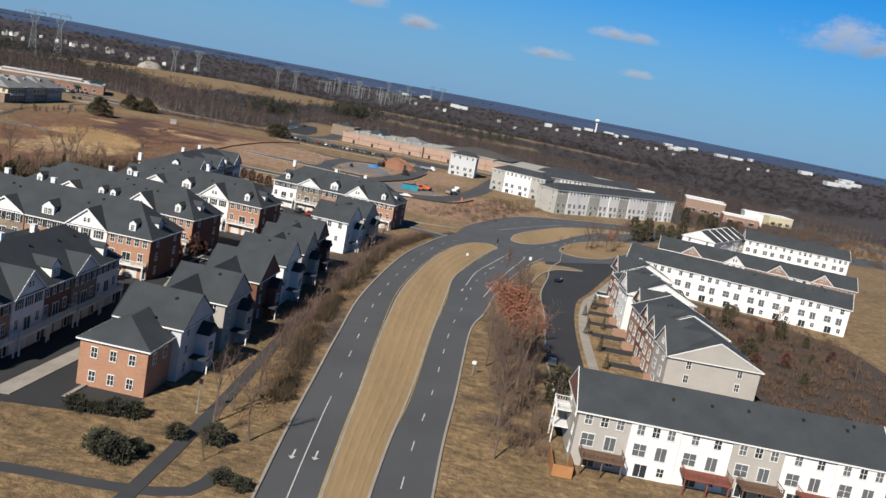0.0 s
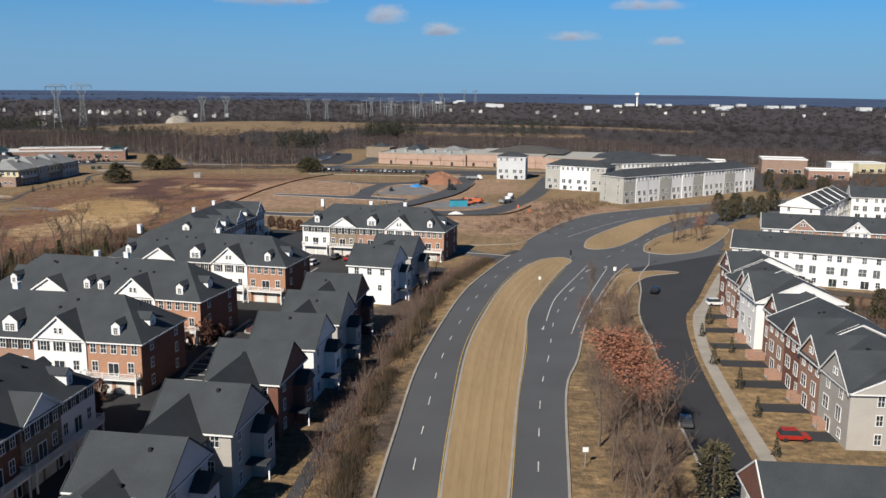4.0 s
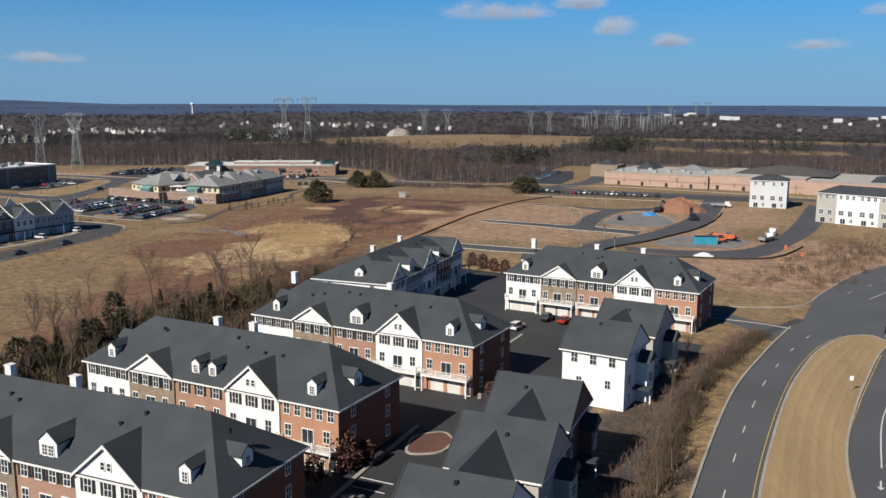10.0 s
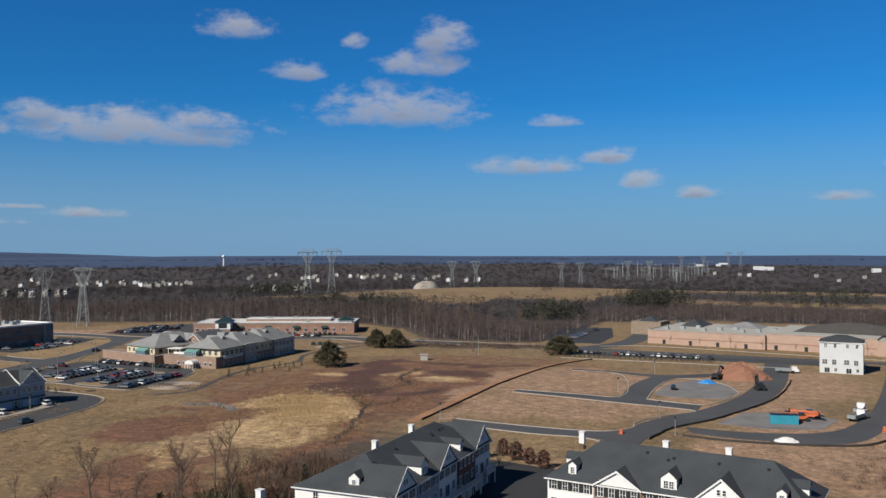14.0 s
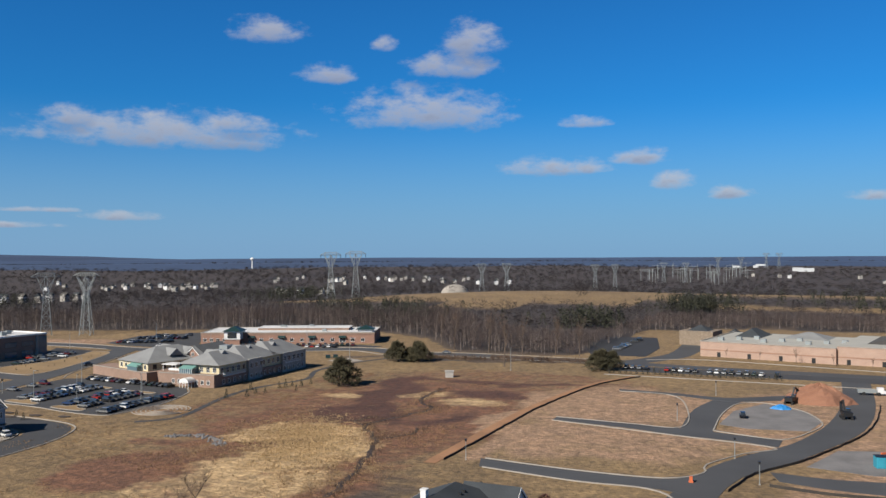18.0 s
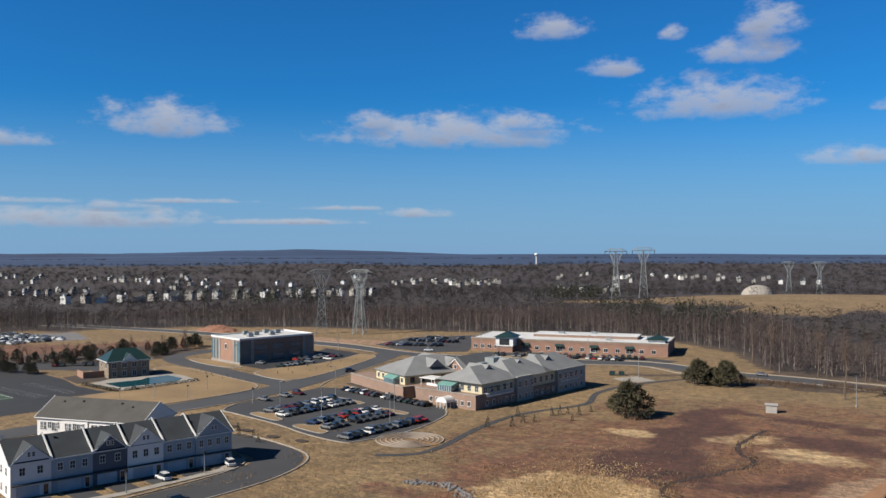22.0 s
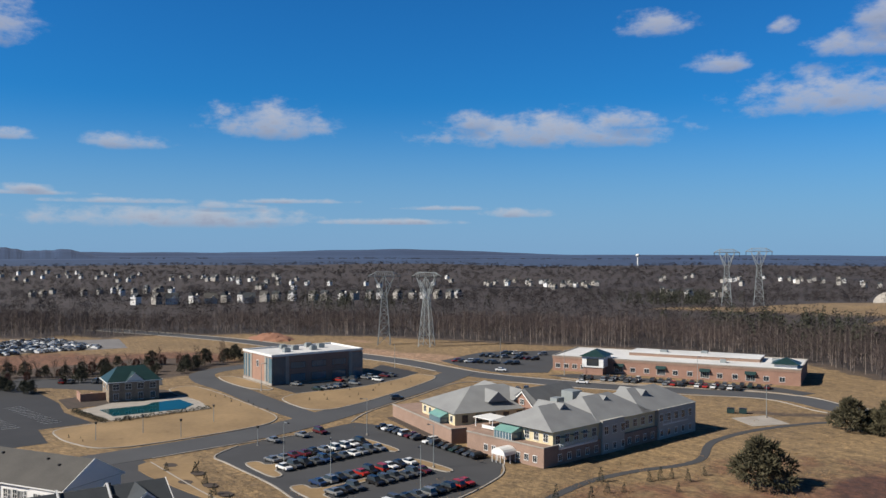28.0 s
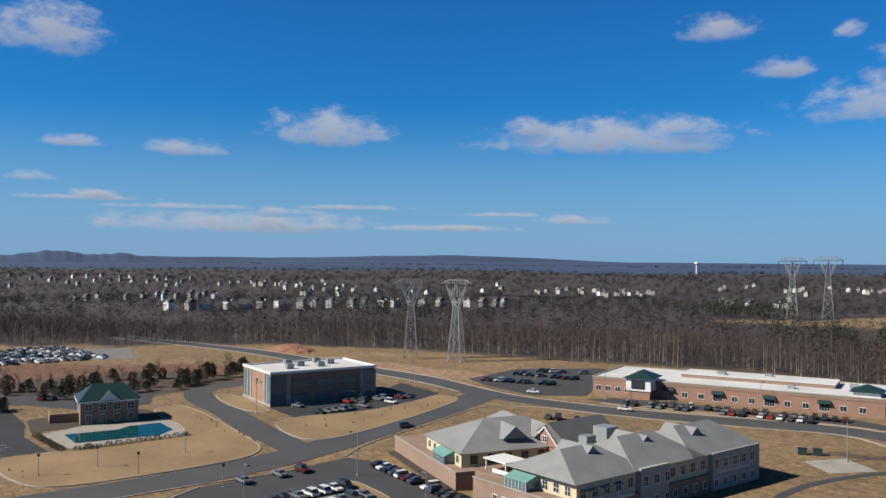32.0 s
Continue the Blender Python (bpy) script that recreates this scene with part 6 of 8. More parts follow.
def fence_line(line, high, material, label, thick=0.05):
    bm = bmesh.new()
    pts = curve(line, 3.0)
    pts = [(x + 0.4 * noise.noise((x, y, 1)), y + 0.4 * noise.noise((x, y, 7))) for x, y in pts]
    ribbon(bm, *sides(pts, thick, thick), -0.1, high)
    return tagged(part("silt_fence", bm, M[material], None), label, "fence")


fence_line([(-44, 384), (-40, 398), (-37.5, 403), (-29, 416), (-21, 433), (-13, 452), (-7, 476), (-3.2, 505)], 0.65, "silt", "low black silt fence along the unfinished street")
fence_line([(-36, 391), (-20, 388), (4, 391), (14, 400), (22, 420)], 0.65, "silt", "low black silt fence round bare soil")
fence_line([(-85, 545), (-97.6, 517), (-105.4, 470), (-107.4, 440), (-108.6, 415), (-110, 390)], 0.55, "silt", "low black silt fence above a soil bank", 0.035)
road("soil_bank", [(-86, 545), (-98.6, 517), (-106.6, 470), (-109, 440), (-110.2, 415), (-111.4, 386)], 0.8, 2.4, 0.04, M["orange_soil"], "bare orange soil along the silt fence", False, 2.5)


def heap(name, at, r, h, material, label, seed):
    bm = bmesh.new()
    rnd = random.Random(seed)
    n, rings = 22, 7
    grid = []
    for k in range(rings):
        t = k / (rings - 1)
        grid.append([bm.verts.new((at[0] + r * (1 - t) * 1.5 * math.cos(6.283 * i / n) * (1 + rnd.uniform(-0.12, 0.12)), at[1] + r * (1 - t) * math.sin(6.283 * i / n) * (1 + rnd.uniform(-0.12, 0.12)), h * (1 - (1 - t) ** 1.7) * rnd.uniform(0.85, 1.1) - (0.3 if k == 0 else 0))) for i in range(n)])
    for a, b in zip(grid, grid[1:]):
        for i in range(n):
            bm.faces.new((a[i], a[(i + 1) % n], b[(i + 1) % n], b[i]))
    bm.faces.new(grid[-1])
    return tagged(part(name, bm, M[material], None), label, "heap")


heap("soil_mound", (-21, 507), 8, 6.0, "red_soil", "tall heap of orange-red soil on the site", 1)
heap("soil_berm", (-516, 576), 11, 3.5, "red_soil", "long russet berm before the wood", 2)
heap("sheeting", (-10, 393), 2.2, 1.2, "plastic_white", "pile covered with white sheeting", 3)
heap("tarpaulin", (-33, 489), 2.4, 1.4, "tarp_blue", "crumpled bright blue tarpaulin on gravel", 4)


def container():
    th = thing("shipping_container", pose(-13, 415.5, 0, 0, 0, 12), "turquoise steel storage container on gravel", "container")
    bm = boxes((0, 7.5, 0, 2.5, 0.1, 2.7))
    part("body", bm, M["container"], th)
    bm = bmesh.new()
    for k in range(24):
        box(bm, 0.2 + k * 0.3, 0.35 + k * 0.3, -0.06, 0.0, 0.25, 2.55)
    part("corrugation", bm, M["container"], th)
    part("rail", boxes((-0.05, 7.55, -0.08, 2.58, 2.7, 2.8)), M["dark_metal"], th)
    return th


container()


def machine(name, at, turn, kind, label):
    """Site vehicles: digger, telehandler, lorry."""
    th = thing(name, pose(at[0], at[1], 0, 0, 0, turn), label, "vehicle", "site machines")
    P = lambda n, dims, m, l="": part(n, boxes(*dims), M[m], th, l)
    if kind == "digger":
        P("track", [(-2.2, 2.2, -1.5, -0.9, 0, 0.9)], "tyre")
        P("track", [(-2.2, 2.2, 0.9, 1.5, 0, 0.9)], "tyre")
        P("house", [(-2.2, 1.0, -1.3, 1.3, 1.0, 2.3)], "dark_metal")
        P("cab", [(0.1, 1.6, -1.3, -0.1, 1.1, 3.0)], "pane")
        bm = bmesh.new()
        extrude(bm, [(0.8, 1.6), (3.4, 5.2), (6.2, 4.2), (6.0, 3.8), (3.5, 4.6), (1.2, 1.3)], -0.25, 0.25)
        part("boom", bm, M["dark_metal"], th)
        bm = bmesh.new()
        extrude(bm, [(5.9, 4.3), (6.4, 4.1), (6.0, 1.6), (5.2, 0.9), (5.0, 1.6), (5.5, 1.9)], -0.4, 0.4)
        part("bucket", bm, M["dark_metal"], th)
    elif kind == "lorry":
        P("cab", [(2.2, 4.2, -1.15, 1.15, 0.7, 2.7), (4.2, 4.9, -1.1, 1.1, 0.7, 1.7)], "plastic_white")
        P("windscreen", [(4.2, 4.24, -1.0, 1.0, 1.8, 2.6)], "pane")
        P("bed", [(-4, 2.0, -1.2, 1.2, 0.9, 1.2), (-4, -3.8, -1.2, 1.2, 1.2, 2.0), (-3.8, 2.0, -1.2, -1.1, 1.2, 1.9), (-3.8, 2.0, 1.1, 1.2, 1.2, 1.9)], "steel")
    else:
        P("body", [(-2.6, 2.0, -1.0, 1.0, 0.8, 1.7)], "orange")
        P("cab", [(-0.6, 0.9, -1.0, 0.1, 1.7, 2.7)], "pane")
        P("boom", [(-3.2, 5.6, 0.3, 0.75, 1.9, 2.4)], "orange")
        P("fork", [(5.6, 6.9, -0.4, 1.3, 1.5, 1.7), (5.5, 5.65, -0.4, 1.3, 1.5, 2.6)], "dark_metal")
    if kind != "digger":
        for x in (-2.2, 2.6 if kind == "lorry" else 1.7):
            for y in (-1.25, 0.95):
                bm = bmesh.new()
                bmesh.ops.create_cone(bm, cap_ends=True, segments=12, radius1=0.62, radius2=0.62, depth=0.34, matrix=pose(x, y + 0.15, 0.62, 90, 0, 0))
                part("wheel", bm, M["tyre"], th)
    return th


machine("excavator", (-30, 500), 70, "digger", "dark tracked excavator beside the soil heap")
machine("telehandler", (-5, 423), 15, "handler", "orange telescopic handler on the gravel pad")
machine("telehandler", (-2, 428), 165, "handler", "orange telescopic handler on the gravel pad")
machine("flatbed_lorry", (11, 430), 60, "lorry", "white flatbed lorry on the site road")
machine("flatbed_lorry", (-4, 527), 5, "lorry", "white flatbed lorry by the soil heap")
machine("flatbed_lorry", (13, 442), 75, "lorry", "white work truck on the site road")
machine("excavator", (-15, 478), 100, "digger", "dark tracked loader on the site road")
for k in range(6):
    bm = boxes((0, 4.0, 0, 0.5, 0, 0.5))
    tagged(part("pipe_stack", bm, M["orange"], None, "", pose(-12 + k * 1.7, 428 + (k % 2) * 3, 0.04, 0, 0, 15 + 20 * (k % 3))), "bundle of orange pipes on gravel", "pipes", "pipe bundles")
for k, (x, y) in enumerate(((-52, 389), (16, 415), (20, 402))):
    part_ob = part("traffic_barrel", boxes((-0.5, 0.5, -0.5, 0.5, 0, 0.35), (-0.35, 0.35, -0.35, 0.35, 0.35, 1.3)), M["orange"], None, "", pose(x, y, 0.05))
    tagged(part_ob, "orange traffic barrel beside the kerb", "barrel", "traffic barrels")


def shops():
    th = thing("shopping_centre", pose(-68, 624, 0, 0, 0, -14), "long pale brick shopping centre seen from behind", "building")
    P = lambda name, dims, m: part(name, boxes(*dims), M[m], th)
    P("wall", [(0, 60, 0, 55, -0.2, 7.0), (60, 110, 2, 60, -0.2, 7.8), (110, 190, 0, 60, -0.2, 7.0)], "brick_shop")
    P("wall_band", [(-0.1, 60, -0.12, 0, 3.0, 3.5), (60, 110.1, 1.88, 2, 3.0, 3.5)], "brick_pale")
    P("coping", [(-0.2, 60.0, -0.2, 0.5, 7.0, 7.4), (60.0, 110.2, 1.8, 2.5, 7.8, 8.2), (-0.2, 0.5, 0.5, 55, 7.0, 7.4), (110.2, 190, -0.2, 0.5, 7.0, 7.4)], "concrete")
    P("roof", [(0.5, 60, 0.5, 55, 6.9, 7.1), (60, 110, 2.5, 60, 7.7, 7.9), (110.2, 190, 0.5, 60, 6.9, 7.1)], "stucco_grey")
    for x0, x1, y0, y1, z, h, m in ((70, 120, 20, 58, 8, 4, "shingle_brown"), (8, 20, 30, 50, 7, 4, "shingle"), (30, 50, 34, 52, 7, 3, "shingle_pale"), (140, 180, 10, 50, 7, 4, "shingle")):
        bm = bmesh.new()
        hip_roof(bm, x0, x1, y0, y1, z, h)
        part("pitched_roof", bm, M[m], th)
    for k in range(9):
        P("roof_unit", [(6 + k * 6.5, 8.4 + k * 6.5, 8 + (k * 7) % 20, 10 + (k * 7) % 20, 7, 8.6)], "steel")
    for k in range(7):
        P("service_door", [(8 + k * 14, 9.6 + k * 14, -0.05 if k < 4 else 1.95, 0.1 if k < 4 else 2.1, 0, 2.3)], "dark_metal")
    for x, y, w, d, h in ((-26, 44, 18, 16, 7.5), (-8, 52, 14, 14, 5.5)):
        P("annexe", [(x, x + w, y, y + d, -0.2, h)], "stone")
        bm = bmesh.new()
        hip_roof(bm, x + 4, x + w - 4, y + 3, y + d - 3, h, 3)
        part("annexe_roof", bm, M["shingle"], th)
    return th


shops()
plate("car_park_shops", [(-118, 612), (-92, 612), (-90, 650), (-98, 705), (-126, 702), (-130, 650)], 0.04, M["asphalt_new"], "fresh black car park beside the wood")
plate("car_park_shops", [(-96, 560), (-30, 557), (30, 552), (30, 566), (-90, 576)], 0.04, M["asphalt_lot"], "long parking strip behind a young hedge")
kerb_line([(-100, 548), (-60, 545), (-30, 543), (0, 541)])
kerb_line([(-90, 600), (-64, 608), (0, 592), (60, 576)])

# ---- trees ----


def tri_mesh(name, tris, material):
    """A mesh of loose triangles from an array of n x 3 x 3."""
    tris = np.asarray(tris, dtype=np.float32).reshape(-1, 3, 3)
    n = len(tris)
    me = bpy.data.meshes.new(name)
    me.vertices.add(n * 3)
    me.vertices.foreach_set("co", tris.ravel())
    me.loops.add(n * 3)
    me.loops.foreach_set("vertex_index", np.arange(n * 3, dtype=np.int32))
    me.polygons.add(n)
    me.polygons.foreach_set("loop_start", np.arange(0, n * 3, 3, dtype=np.int32))
    me.update(calc_edges=True)
    me.materials.append(material)
    return me


def slivers(rng, base, way, width):
    """Thin triangles from base points along way, with a random flat side."""
    side = np.cross(way, rng.normal(size=way.shape))
    side /= np.linalg.norm(side, axis=1, keepdims=True) + 1e-9
    side *= width[:, None] / 2
    return np.stack([base - side, base + side, base + way], axis=1)


def tube(bm, a, b, ra, rb, n=5):
    a, b = Vector(a), Vector(b)
    d = (b - a).normalized()
    u = d.orthogonal().normalized()
    v = d.cross(u)
    ring = [[bm.verts.new(p + (u * math.cos(6.283 * i / n) + v * math.sin(6.283 * i / n)) * r) for i in range(n)] for p, r in ((a, ra), (b, rb))]
    for i in range(n):
        bm.faces.new((ring[0][i], ring[0][(i + 1) % n], ring[1][(i + 1) % n], ring[1][i]))


def bare_tree(name, h, seed, label, leaves=0, leaf="leaf_oak", spread=0.42, twigs=560):
    """A leafless tree: tapered trunk, limbs in three orders, fine twigs; some keep dry leaves."""
    rnd, rng = random.Random(seed), np.random.default_rng(seed)
    th = thing(name, pose(0, 0, 0), label, "tree", "bare trees")
    bm = bmesh.new()
    tips = []

    def grow(p, d, length, r, order):
        q = p
        for k in range(3):
            d2 = (d + Vector((rnd.uniform(-1, 1), rnd.uniform(-1, 1), rnd.uniform(0, 0.5))) * 0.14).normalized()
            e = q + d2 * length / 3
            tube(bm, q, e, r * (1 - k * 0.22), r * (1 - (k + 1) * 0.22), 5 if order < 2 else 3)
            if order < 3:
                for _ in range((3, 2, 1)[order] if k or order else 0):
                    a = rnd.uniform(0, 6.283)
                    out = Vector((math.cos(a), math.sin(a), rnd.uniform(0.5, 1.3))).normalized()
                    grow(e, (d2 * 0.5 + out * (0.4 + spread)).normalized(), length * rnd.uniform(0.36, 0.56), r * 0.38, order + 1)
            if order > 0:
                tips.append((e, d2, length))
            q, d = e, d2

    grow(Vector((0, 0, -0.2)), Vector((0, 0, 1)), h * 0.72, h * 0.018 + 0.05, 0)
    part("trunk", bm, M["bark"], th)
    pts = np.array([t[0] for t in tips])
    pick = rng.integers(0, len(pts), twigs)
    base = pts[pick] + rng.normal(size=(twigs, 3)) * h * 0.012
    way = rng.normal(size=(twigs, 3)) * h * 0.05
    way[:, 2] = np.abs(way[:, 2]) + h * 0.03
    shared("twig_crown", tri_mesh("twig_crown", slivers(rng, base, way, np.full(twigs, 0.0036 * h)), M["twig"]), None, th)
    if leaves:
        pick = rng.integers(0, len(pts), leaves)
        base = pts[pick] + rng.normal(size=(leaves, 3)) * h * 0.045
        way = rng.normal(size=(leaves, 3))
        way *= 0.24 / np.linalg.norm(way, axis=1, keepdims=True)
        shared("crown", tri_mesh("crown", slivers(rng, base, way, np.full(leaves, 0.22)), M[leaf]), None, th, "dry russet leaves")
    return th


def evergreen(name, h, w, seed, label, material="needle", count=900, round_top=False):
    rng = np.random.default_rng(seed)
    th = thing(name, pose(0, 0, 0), label, "tree", "evergreens")
    bm = bmesh.new()
    tube(bm, (0, 0, -0.2), (0, 0, h * 0.8), 0.03 * h, 0.008 * h)
    part("trunk", bm, M["bark"], th)
    z = rng.random(count) ** (0.9 if round_top else 1.3)
    prof = np.sqrt(np.clip(1 - (2 * z - 0.85) ** 2 / 1.33, 0.02, 1)) if round_top else (1 - z) * 0.95 + 0.06
    a = rng.random(count) * 6.283
    lump = 1 + 0.22 * np.sin(a * 3 + z * 9 + seed) + 0.15 * np.sin(a * 5 - z * 14)
    r = w / 2 * prof * lump * np.sqrt(rng.random(count) * 0.75 + 0.25)
    base = np.stack([r * np.cos(a) * 0.75, r * np.sin(a) * 0.75, (0.06 + 0.9 * z) * h], axis=1)
    way = np.stack([np.cos(a), np.sin(a), rng.normal(size=count) * 0.6 + 0.15], axis=1) * ((0.06 * w + 0.035 * h) * (0.6 + 0.7 * rng.random(count)))[:, None]
    shared("crown", tri_mesh("crown", slivers(rng, base, way, np.full(count, (0.05 * w + 0.02 * h) * (30 / count ** 0.5 if count > 900 else 1))), M[material]), None, th)
    return th


def shaggy_tree(name, h, w, seed, label, lobes=9, per=420, material="needle_mid"):
    """An old evergreen of several uneven lobes with gaps between them."""
    rnd, rng = random.Random(seed), np.random.default_rng(seed)
    th = thing(name, pose(0, 0, 0), label, "tree", "evergreens")
    bm = bmesh.new()
    tube(bm, (0, 0, -0.2), (0, 0, h * 0.7), 0.03 * h, 0.012 * h)
    tris = []
    for k in range(lobes):
        t = k / (lobes - 1)
        a, out = k * 2.4 + rnd.uniform(-0.4, 0.4), w * 0.33 * (1 - 0.75 * t) * rnd.uniform(0.7, 1.2)
        c = np.array([out * math.cos(a), out * math.sin(a), h * (0.22 + 0.6 * t)])
        r = np.array([w * 0.24 * (1.15 - 0.6 * t), w * 0.24 * (1.15 - 0.6 * t), h * 0.19]) * rnd.uniform(0.75, 1.2)
        tube(bm, (0, 0, c[2] * 0.7), tuple(c), 0.012 * h, 0.004 * h, 4)
        d = rng.normal(size=(per, 3))
        d /= np.linalg.norm(d, axis=1, keepdims=True)
        base = c + d * r * (0.55 + 0.45 * rng.random((per, 1)))
        way = d * (0.05 * w) * (0.4 + 1.3 * rng.random((per, 1))) + rng.normal(size=(per, 3)) * 0.02 * w
        way[:, 2] += 0.03 * h * rng.random(per)
        tris.append(slivers(rng, base, way, np.full(per, 0.026 * w)))
    part("trunk", bm, M["bark"], th)
    shared("crown", tri_mesh("crown", np.concatenate(tris), M[material]), None, th)
    return th


def planted(protos, places, seed, size=(0.8, 1.15)):
    rnd = random.Random(seed)
    for i, (x, y) in enumerate(places):
        k = rnd.uniform(*size)
        ob = copy_thing(protos[i % len(protos)], pose(0, 0, 0))
        ob.matrix_basis = pose(x, y, 0, 0, 0, rnd.uniform(0, 360)) @ Matrix.Diagonal((k, k, k * rnd.uniform(0.92, 1.08), 1))


def away(ob, x, y, turn=0):
    ob.matrix_basis = pose(x, y, 0, 0, 0, turn)
    return ob


BARE = "leafless tree with fine grey-brown twigs in dry grass"
bares = [away(bare_tree("bare_tree", h, s, BARE), x, y, s * 40) for h, s, x, y in ((13, 11, 18, 134), (15, 12, 22, 150), (11, 13, 17, 164), (14, 14, 24, 190))]
rnd = random.Random(5)
belt = [(15 + 0.065 * (y - 118) + rnd.uniform(0, 8.5), y) for y in [120 + 6.2 * k + rnd.uniform(-2, 2) for k in range(21)]]
planted(bares, belt, 6, (0.45, 0.8))
away(bare_tree("oak_tree", 13, 21, "oak that keeps its russet dead leaves", 9000, spread=0.95, twigs=260), 24, 168).matrix_basis = pose(24, 168, 0, 0, 0, 40) @ Matrix.Diagonal((1.55, 1.55, 1.0, 1))
away(bare_tree("oak_tree", 8.5, 22, "smaller oak that keeps its russet dead leaves", 1500, spread=0.6, twigs=200), 25, 184)
# young trees on the verge by the footpath
slim = [away(bare_tree("bare_tree", h, s, "slender leafless tree on the verge", twigs=260, spread=0.2), x, y) for h, s, x, y in ((9, 31, -18, 112), (8, 32, -20, 128), (10, 33, -24, 116))]
verge = [(-22 + 0.09 * (y - 110) * (0.4 if y < 200 else 0.75) + rnd.uniform(-1.5, 3.0), y) for y in [104 + 8.5 * k for k in range(21)]]
planted(slim, verge, 8, (0.4, 0.75))
# field edge west of the rows
edge = [(-128 + rnd.uniform(-12, 14) + 0.02 * (y - 200), y) for y in [190 + 4.4 * k for k in range(30)]]
planted(bares, edge, 9, (0.5, 0.85))
planted(slim, [(-148 + rnd.uniform(-8, 8), 250 + 16 * k) for k in range(4)], 10, (0.5, 0.8))
planted(slim, [(-74 + rnd.uniform(-6, 3), 322 + 3.5 * k) for k in range(9)] + [(52 + 4 * k + rnd.uniform(-3, 3), 322 + 4 * k) for k in range(8)] + [(-62, 226), (-58, 232), (-57, 205), (-60, 196)], 12, (0.45, 0.7))
planted(slim, [(70 + 8 * k + rnd.uniform(-3, 3), 352 + 10 * k + rnd.uniform(-4, 4)) for k in range(9)], 13, (0.6, 0.9))
planted(slim, [(18 + 3.2 * k, 362 + 7.5 * k) for k in range(10)] + [(30 + 3.4 * k, 394 + 5 * k) for k in range(7)], 14, (0.35, 0.6))

dark = away(shaggy_tree("evergreen_tree", 10.5, 15.5, 41, "broad dark evergreen in the brown meadow", 11, 480), -188, 487)
planted([dark], [(-197, 559), (-192, 563), (-187, 561), (-104, 559), (-100, 562)], 15, (0.6, 0.85))
cone = away(evergreen("evergreen_shrub", 4.2, 2.0, 43, "slim dark evergreen shrub", count=320), 43.5, 203)
planted([cone], [(49, 211), (43.5, 177), (41.5, 162), (46, 222), (44.5, 190), (50, 232)], 16, (0.7, 1.0))
olive = away(evergreen("evergreen_tree", 8, 5.5, 44, "olive-green evergreen beside the homes", "needle_mid", 1100, True), 29, 148)
planted([olive], [(90, 240), (104, 236), (84, 205), (-128, 236), (-124, 247), (-131, 262), (-118, 268), (-120, 222), (-125, 228), (-122, 254)], 17, (0.6, 1.0))
cedar = away(evergreen("cedar_tree", 8, 3.6, 49, "narrow dark cedar at the field edge", "needle_mid", 1300), -121, 252)
planted([cedar], [(-127, 240), (-130, 250), (-121, 232), (-126, 214), (-119, 205), (-123, 243), (-126, 239), (-120, 248), (-129, 224), (-116, 276), (-110, 292), (-104, 306), (-96, 318), (-132, 280), (-129, 222)], 18, (0.55, 1.05))
rust = away(evergreen("brown_shrub", 5.5, 5.0, 48, "tall red-brown winter shrub at the row end", "leaf_brown", 900, True), -55, 210)
planted([rust], [(-57, 205), (-53, 213), (-43, 244), (-41, 248), (-59, 229), (-62, 177), (-60, 170), (-76, 355), (-72, 352), (-80, 352), (-68, 349), (-64, 346), (-128, 228), (-133, 218), (-126, 246), (-130, 236), (-120, 260), (-116, 284), (-108, 300), (-104, 312), (-100, 322)], 25, (0.5, 0.95))
# conifers in the row past the pool and by the office
pine = away(shaggy_tree("pine_tree", 6.6, 7.6, 45, "dark round-topped pine in a row behind the car park", 9, 260, "needle"), -449, 454)
planted([pine], [(-463, 422), (-459, 427), (-455, 433), (-450, 439), (-447, 444), (-452, 446), (-466, 467), (-461, 480), (-456, 476), (-441, 490), (-444, 496), (-450, 514), (-446, 508), (-453, 518), (-438, 484), (-470, 415), (-478, 408), (-488, 402)], 19, (0.65, 1.15))
planted([pine], [(-418 - 3.2 * k + rnd.uniform(-3, 3), 416 - 1.2 * k + rnd.uniform(-2, 2)) for k in range(8)] + [(-436 + rnd.uniform(-8, 8), 432 + 5 * k) for k in range(12)], 26, (0.45, 0.8))
planted(bares, [(-452 + rnd.uniform(-6, 6), 420 + 5 * k) for k in range(20)], 20, (0.4, 0.6))
planted([rust], [(-457 + rnd.uniform(-7, 7), 412 + 6.5 * k) for k in range(18)], 27, (0.5, 0.9))
low = away(evergreen("evergreen_shrub", 2.6, 1.7, 46, "small dark shrub planted in dry grass", count=240), -208, 459)
planted([low], [(-206, 462), (-207, 473), (-206, 476), (-205, 479), (-201, 479), (-201, 486), (-212, 447), (-282, 405), (-272, 402), (-263, 399), (-255, 398), (-259, 396), (-248, 394), (-288, 401), (-214, 465), (-207, 452), (-198, 470)], 21, (0.8, 1.3))
planted([low], [(-340 + rnd.uniform(-9, 9), 478 + k * 4.5) for k in range(14)] + [(-372 + 4 * k, 459 + rnd.uniform(-3, 3)) for k in range(11)] + [(-335, 400), (-338, 398), (-331, 399)], 22, (0.3, 0.5))
planted([low], [(-99 + 2.3 * k, 552.5 + rnd.uniform(-0.8, 0.8)) for k in range(30)], 23, (0.7, 1.2))
hedge = [away(evergreen("hedge", 1.4, 3.2, 47, "clipped dark hedge round the pool", count=260, round_top=True), -351, 420)]
planted(hedge, [(-350.5 + 0.0 * k, 417 + 2.6 * k) for k in range(12)] + [(-374 + 2.4 * k, 413.5) for k in range(10)], 24, (0.8, 0.95))

# ---- scrub and woodland, past counting ----


